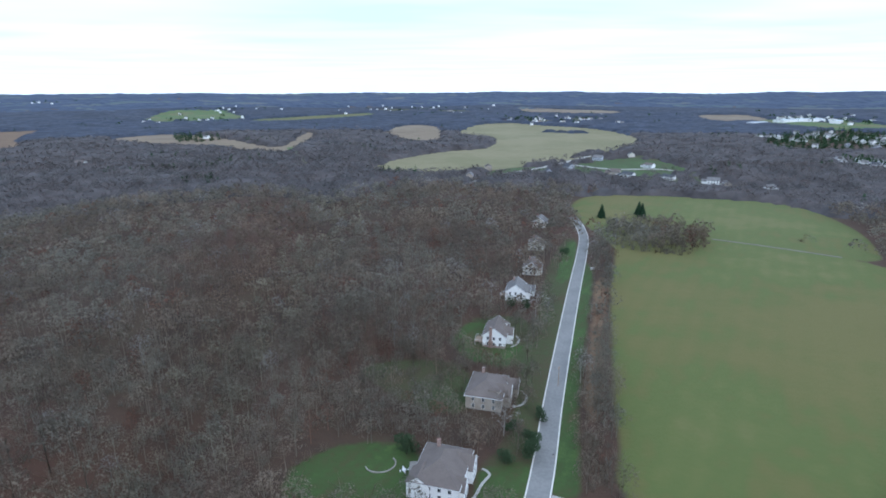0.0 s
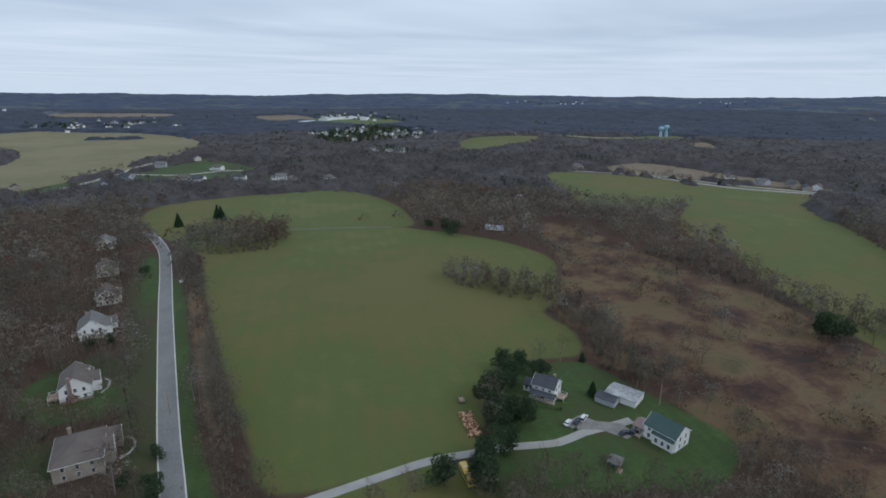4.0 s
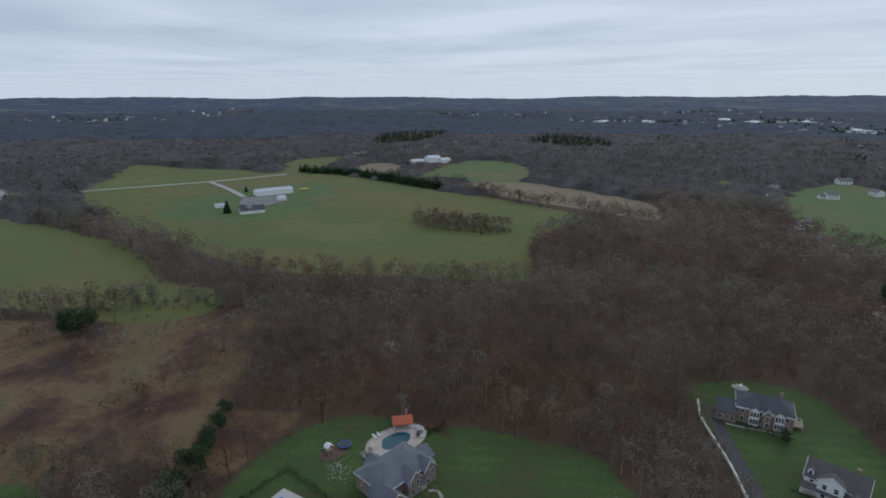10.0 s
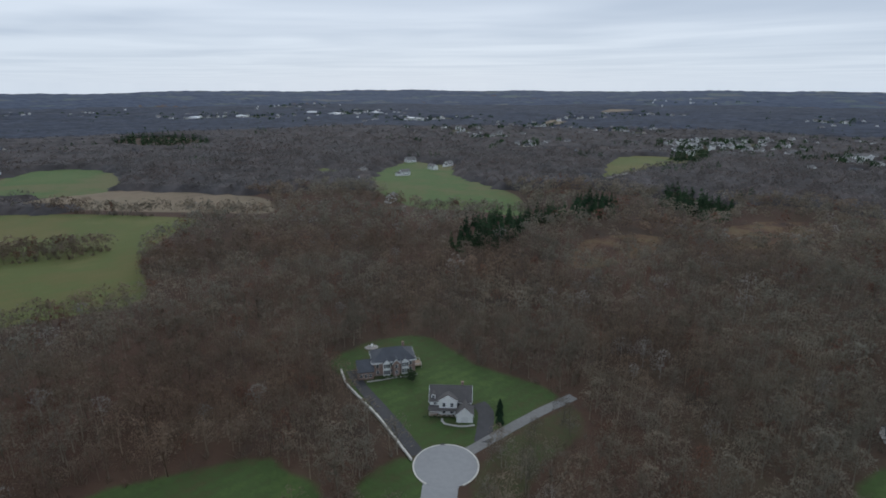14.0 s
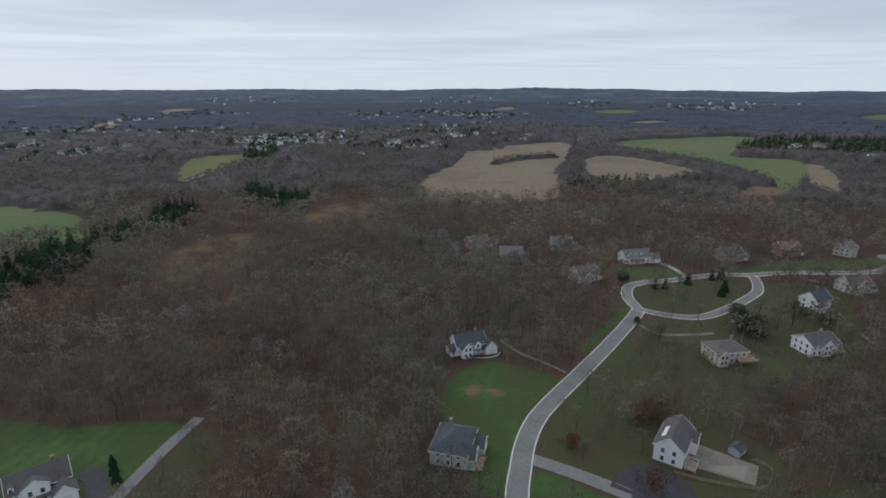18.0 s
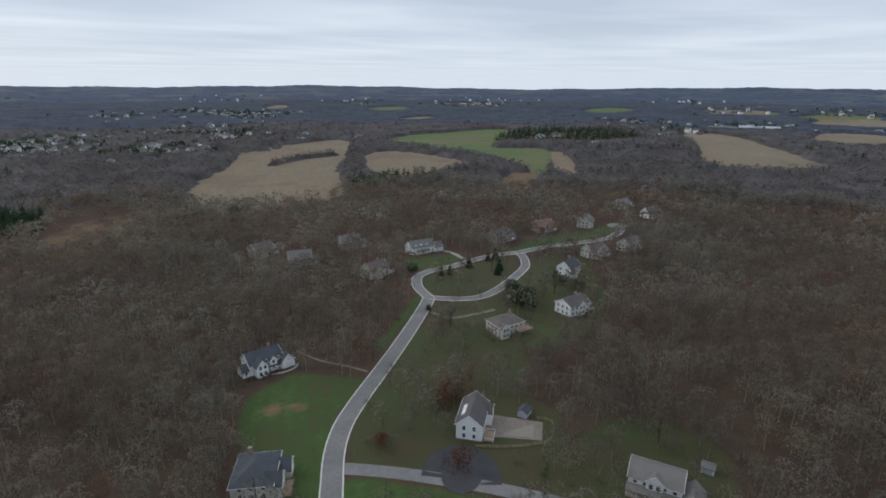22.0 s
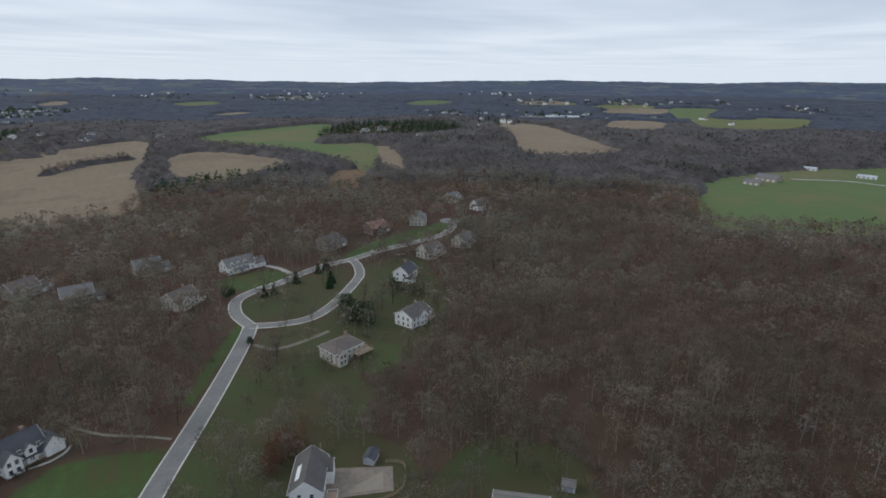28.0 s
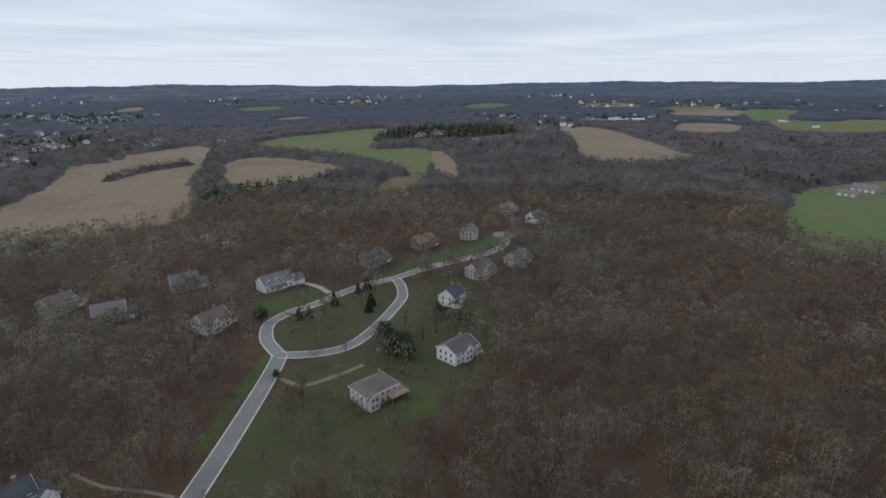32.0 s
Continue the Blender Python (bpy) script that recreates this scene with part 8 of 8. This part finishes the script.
def rail_fence(pts, label):
    f = empty("fence", pts[0][0], pts[0][1], 0, label, "fence")
    base = Vector((pts[0][0], pts[0][1], gz(*pts[0])))
    c = smooth_line(pts, 2.4)
    for i, p in enumerate(c):
        z = gz(*p)
        q = part("post", shared("fence_post", lambda: boxes((-0.06, 0.06, -0.06, 0.06, -0.4, 1.25)), WOOD), None, f)
        q.matrix_local = Matrix.Translation(Vector((p[0], p[1], z)) - base)
        if i + 1 < len(c):
            n = c[i + 1]
            ln = math.hypot(n[0] - p[0], n[1] - p[1])
            ang = math.atan2(n[1] - p[1], n[0] - p[0])
            for h in (0.35, 0.75, 1.15):
                r = part("rail", shared("fence_rail", lambda: boxes((0, 1, -0.03, 0.03, -0.05, 0.05)), WOOD), None, f)
                r.matrix_local = Matrix.Translation(Vector((p[0], p[1], z + h)) - base) @ Matrix.Rotation(ang, 4, "Z") @ Matrix.Rotation(-math.atan2(gz(*n) - z, ln), 4, "Y") @ Matrix.Diagonal((ln, 1, 1, 1))


rail_fence([(-103.8, -117.8), (-111.4, -111.4), (-120.2, -106.2), (-126.6, -104.8), (-134.7, -111), (-132.1, -116.1)], "weathered timber rail fence round the pool terrace")
lay("terrace", [(-120.6, -128.4), (-132, -113.2), (-123.9, -106.3), (-113.5, -117), (-107.8, -119.8)], plain("tan_paving", (0.15, 0.125, 0.10), (0.24, 0.20, 0.165), 0.9, 0, 1.2, 0.4), 0.16, "tan concrete terrace beside the white house")
TERRACE_MID = tuple(np.mean([(-120.6, -128.4), (-132, -113.2), (-123.9, -106.3), (-113.5, -117), (-107.8, -119.8)], 0))
lay("covered_pool", [(0.72 * a + 0.28 * TERRACE_MID[0], 0.72 * b + 0.28 * TERRACE_MID[1]) for a, b in ([(-120.6, -128.4), (-132, -113.2), (-123.9, -106.3), (-113.5, -117), (-107.8, -119.8)])[1:4]] + [TERRACE_MID], plain("tan_pool_cover", (0.22, 0.19, 0.15), (0.29, 0.25, 0.20), 0.7), 0.22, "tan winter cover over a pool", "pool", "", 0.2)


# -- water towers
def water_tower(x, y, r, h):
    t = empty("water_tower", x, y, 0, "pale blue water tower on a column", "water tower", "water towers", z=gz(x, y) + 6)
    bm = bmesh.new()
    bmesh.ops.create_uvsphere(bm, u_segments=24, v_segments=14, radius=r, matrix=Matrix.Translation((0, 0, h)) @ Matrix.Diagonal((1, 1, 0.85, 1)))
    part("tank", bm, TANK_BLUE, t)
    bm = bmesh.new()
    bmesh.ops.create_cone(bm, cap_ends=True, segments=18, radius1=r * 0.75, radius2=r * 0.3, depth=h + 10, matrix=Matrix.Translation((0, 0, h / 2 - 8)))
    part("column", bm, TANK_BLUE, t)


water_tower(1340, 790, 7.0, 15)
water_tower(1352, 782, 7.0, 19)


# -- loose things by the houses
def patio_set(x, y, rot):
    t = empty("patio_table", x, y, rot, "white round patio table on the terrace", "table", z=gz(x, y) + 0.25)
    bm = bmesh.new()
    bmesh.ops.create_cone(bm, cap_ends=True, segments=20, radius1=0.7, radius2=0.7, depth=0.06, matrix=Matrix.Translation((0, 0, 0.74)))
    part("tabletop", bm, TRIM, t)
    slab_part("pedestal", t, TRIM, "", (-0.06, 0.06, -0.06, 0.06, 0, 0.72), (-0.3, 0.3, -0.3, 0.3, 0, 0.05))
    for k in range(4):
        a = math.pi / 2 * k + 0.4
        c = empty("patio_chair", x + 1.25 * math.cos(a), y + 1.25 * math.sin(a), math.degrees(a) - 90, "white patio chair at the round table", "chair", "patio chairs", z=gz(x, y) + 0.25)
        slab_part("seat", c, TRIM, "", (-0.24, 0.24, -0.24, 0.24, 0.42, 0.47))
        slab_part("backrest", c, TRIM, "", (-0.24, 0.24, 0.2, 0.25, 0.47, 0.95))
        for sx in (-0.21, 0.21):
            for sy in (-0.21, 0.21):
                slab_part("leg", c, TRIM, "", (sx - 0.025, sx + 0.025, sy - 0.025, sy + 0.025, 0, 0.42))


lay("back_terrace", disc_points(139.5, -189.5, 3.2, 2.4, 40, 24), STONE, 0.24, "pale terrace behind the brick house")
patio_set(139.8, -190.0, 20)
v, q = ribbon(disc_points(-36.0, 149.0, 5.0, 4.2, 200, 40)[:24], 0.18, 0.18, 0.35, 2.0)
tagged(new("garden_wall", mesh_from("garden_wall", v, q, STONE)), "low curved stone garden wall on the lawn", "wall", kind="structure")
lay("side_terrace", [(-26.5, 151.0), (-24.0, 151.6), (-22.6, 142.0), (-25.6, 141.4)], STONE, 0.15, "grey stone terrace beside the brown-roofed house")
patio_set(-27.6, 146.0, 0)


def bin_pair(x, y):
    for k in range(2):
        b = empty("wheeled_bin", x + 0.8 * k, y, 15 * k, "dark wheeled bin beside the house", "bin", "wheeled bins")
        bm = bmesh.new()
        poly_solid(bm, [(-0.24, 0.05), (0.24, 0.05), (0.3, 0.95), (-0.3, 0.95)], -0.26, 0.26)
        part("body", fix(bm), DARK, b)
        slab_part("lid", b, DARK, "", (-0.3, 0.32, -0.34, 0.34, 0.95, 1.02))


bin_pair(143.2, 103.6)

rng_bed = np.random.default_rng(61)


def garden_shrubs(cx, cy, along, deep, rot, n, mat, label, low=0.4, high=0.9):
    """Low clipped shrubs in a bed, each a thing of its own."""
    c, s = math.cos(radians(rot)), math.sin(radians(rot))
    for i in range(n):
        u, w = (i / max(1, n - 1) - 0.5) * along, rng_bed.uniform(-0.5, 0.5) * deep
        x, y = cx + c * u - s * w, cy + s * u + c * w
        v, t = SHRUBS[i % len(SHRUBS)]
        key = f"shrub {mat.name} {i % len(SHRUBS)}"
        if key not in SHARED:
            SHARED[key] = mesh_from("shrub", v, t, mat)
        ob = new("shrub", SHARED[key])
        ob.matrix_world = pose(x, y, gz(x, y), 0, 0, float(rng_bed.uniform(0, 360))) @ Matrix.Scale(float(rng_bed.uniform(low, high)), 4)
        tagged(ob, label, "shrub", "garden shrubs")


SHRUBS = [round_evergreen(900 + i, 2.0, 1.1, 130, 0.28) for i in range(3)]
garden_shrubs(115.5, -170.0, 15, 1.0, 40, 10, YEW, "low clipped evergreen shrub before the brick house")
garden_shrubs(84.0, -154.0, 12, 0.8, 24, 8, YEW, "low clipped evergreen shrub before the grey-roofed house")
garden_shrubs(-64.5, -206.0, 12, 0.8, 2, 7, YEW, "low evergreen shrub along the front path")
garden_shrubs(146.0, 118.5, 9, 0.8, -49, 6, YEW, "low evergreen shrub before the farm porch")
garden_shrubs(-109.0, -92.0, 22, 1.0, 40, 9, YEW, "low round shrub on the lawn beside the drive", 0.5, 1.0)
garden_shrubs(160.5, -61.5, 12, 3.0, 105, 12, DRY, "brown winter shrub beside the pool terrace", 0.5, 1.0)
garden_shrubs(126.0, -48.5, 9, 1.5, 25, 6, DRY, "bare winter shrub by the front of the brick house", 0.5, 1.1)
orchard = []
for k in range(6):
    for i in range(16):
        orchard.append(((283.3, 989)[0] + ((364.4, 829)[0] - (283.3, 989)[0]) * i / 15 + k * 7.0 + rng_bed.normal(0, 1.2), (283.3, 989)[1] + ((364.4, 829)[1] - (283.3, 989)[1]) * i / 15 + k * 11.0 + rng_bed.normal(0, 1.2)))
stuff("nursery_rows", "rows of small nursery trees behind the houses", "trees", YEW, scatter(rng_bed, [round_evergreen(930 + i, 4.0, 1.8, 22, 1.0) for i in range(3)], np.array(orchard), 0.6, 1.0))
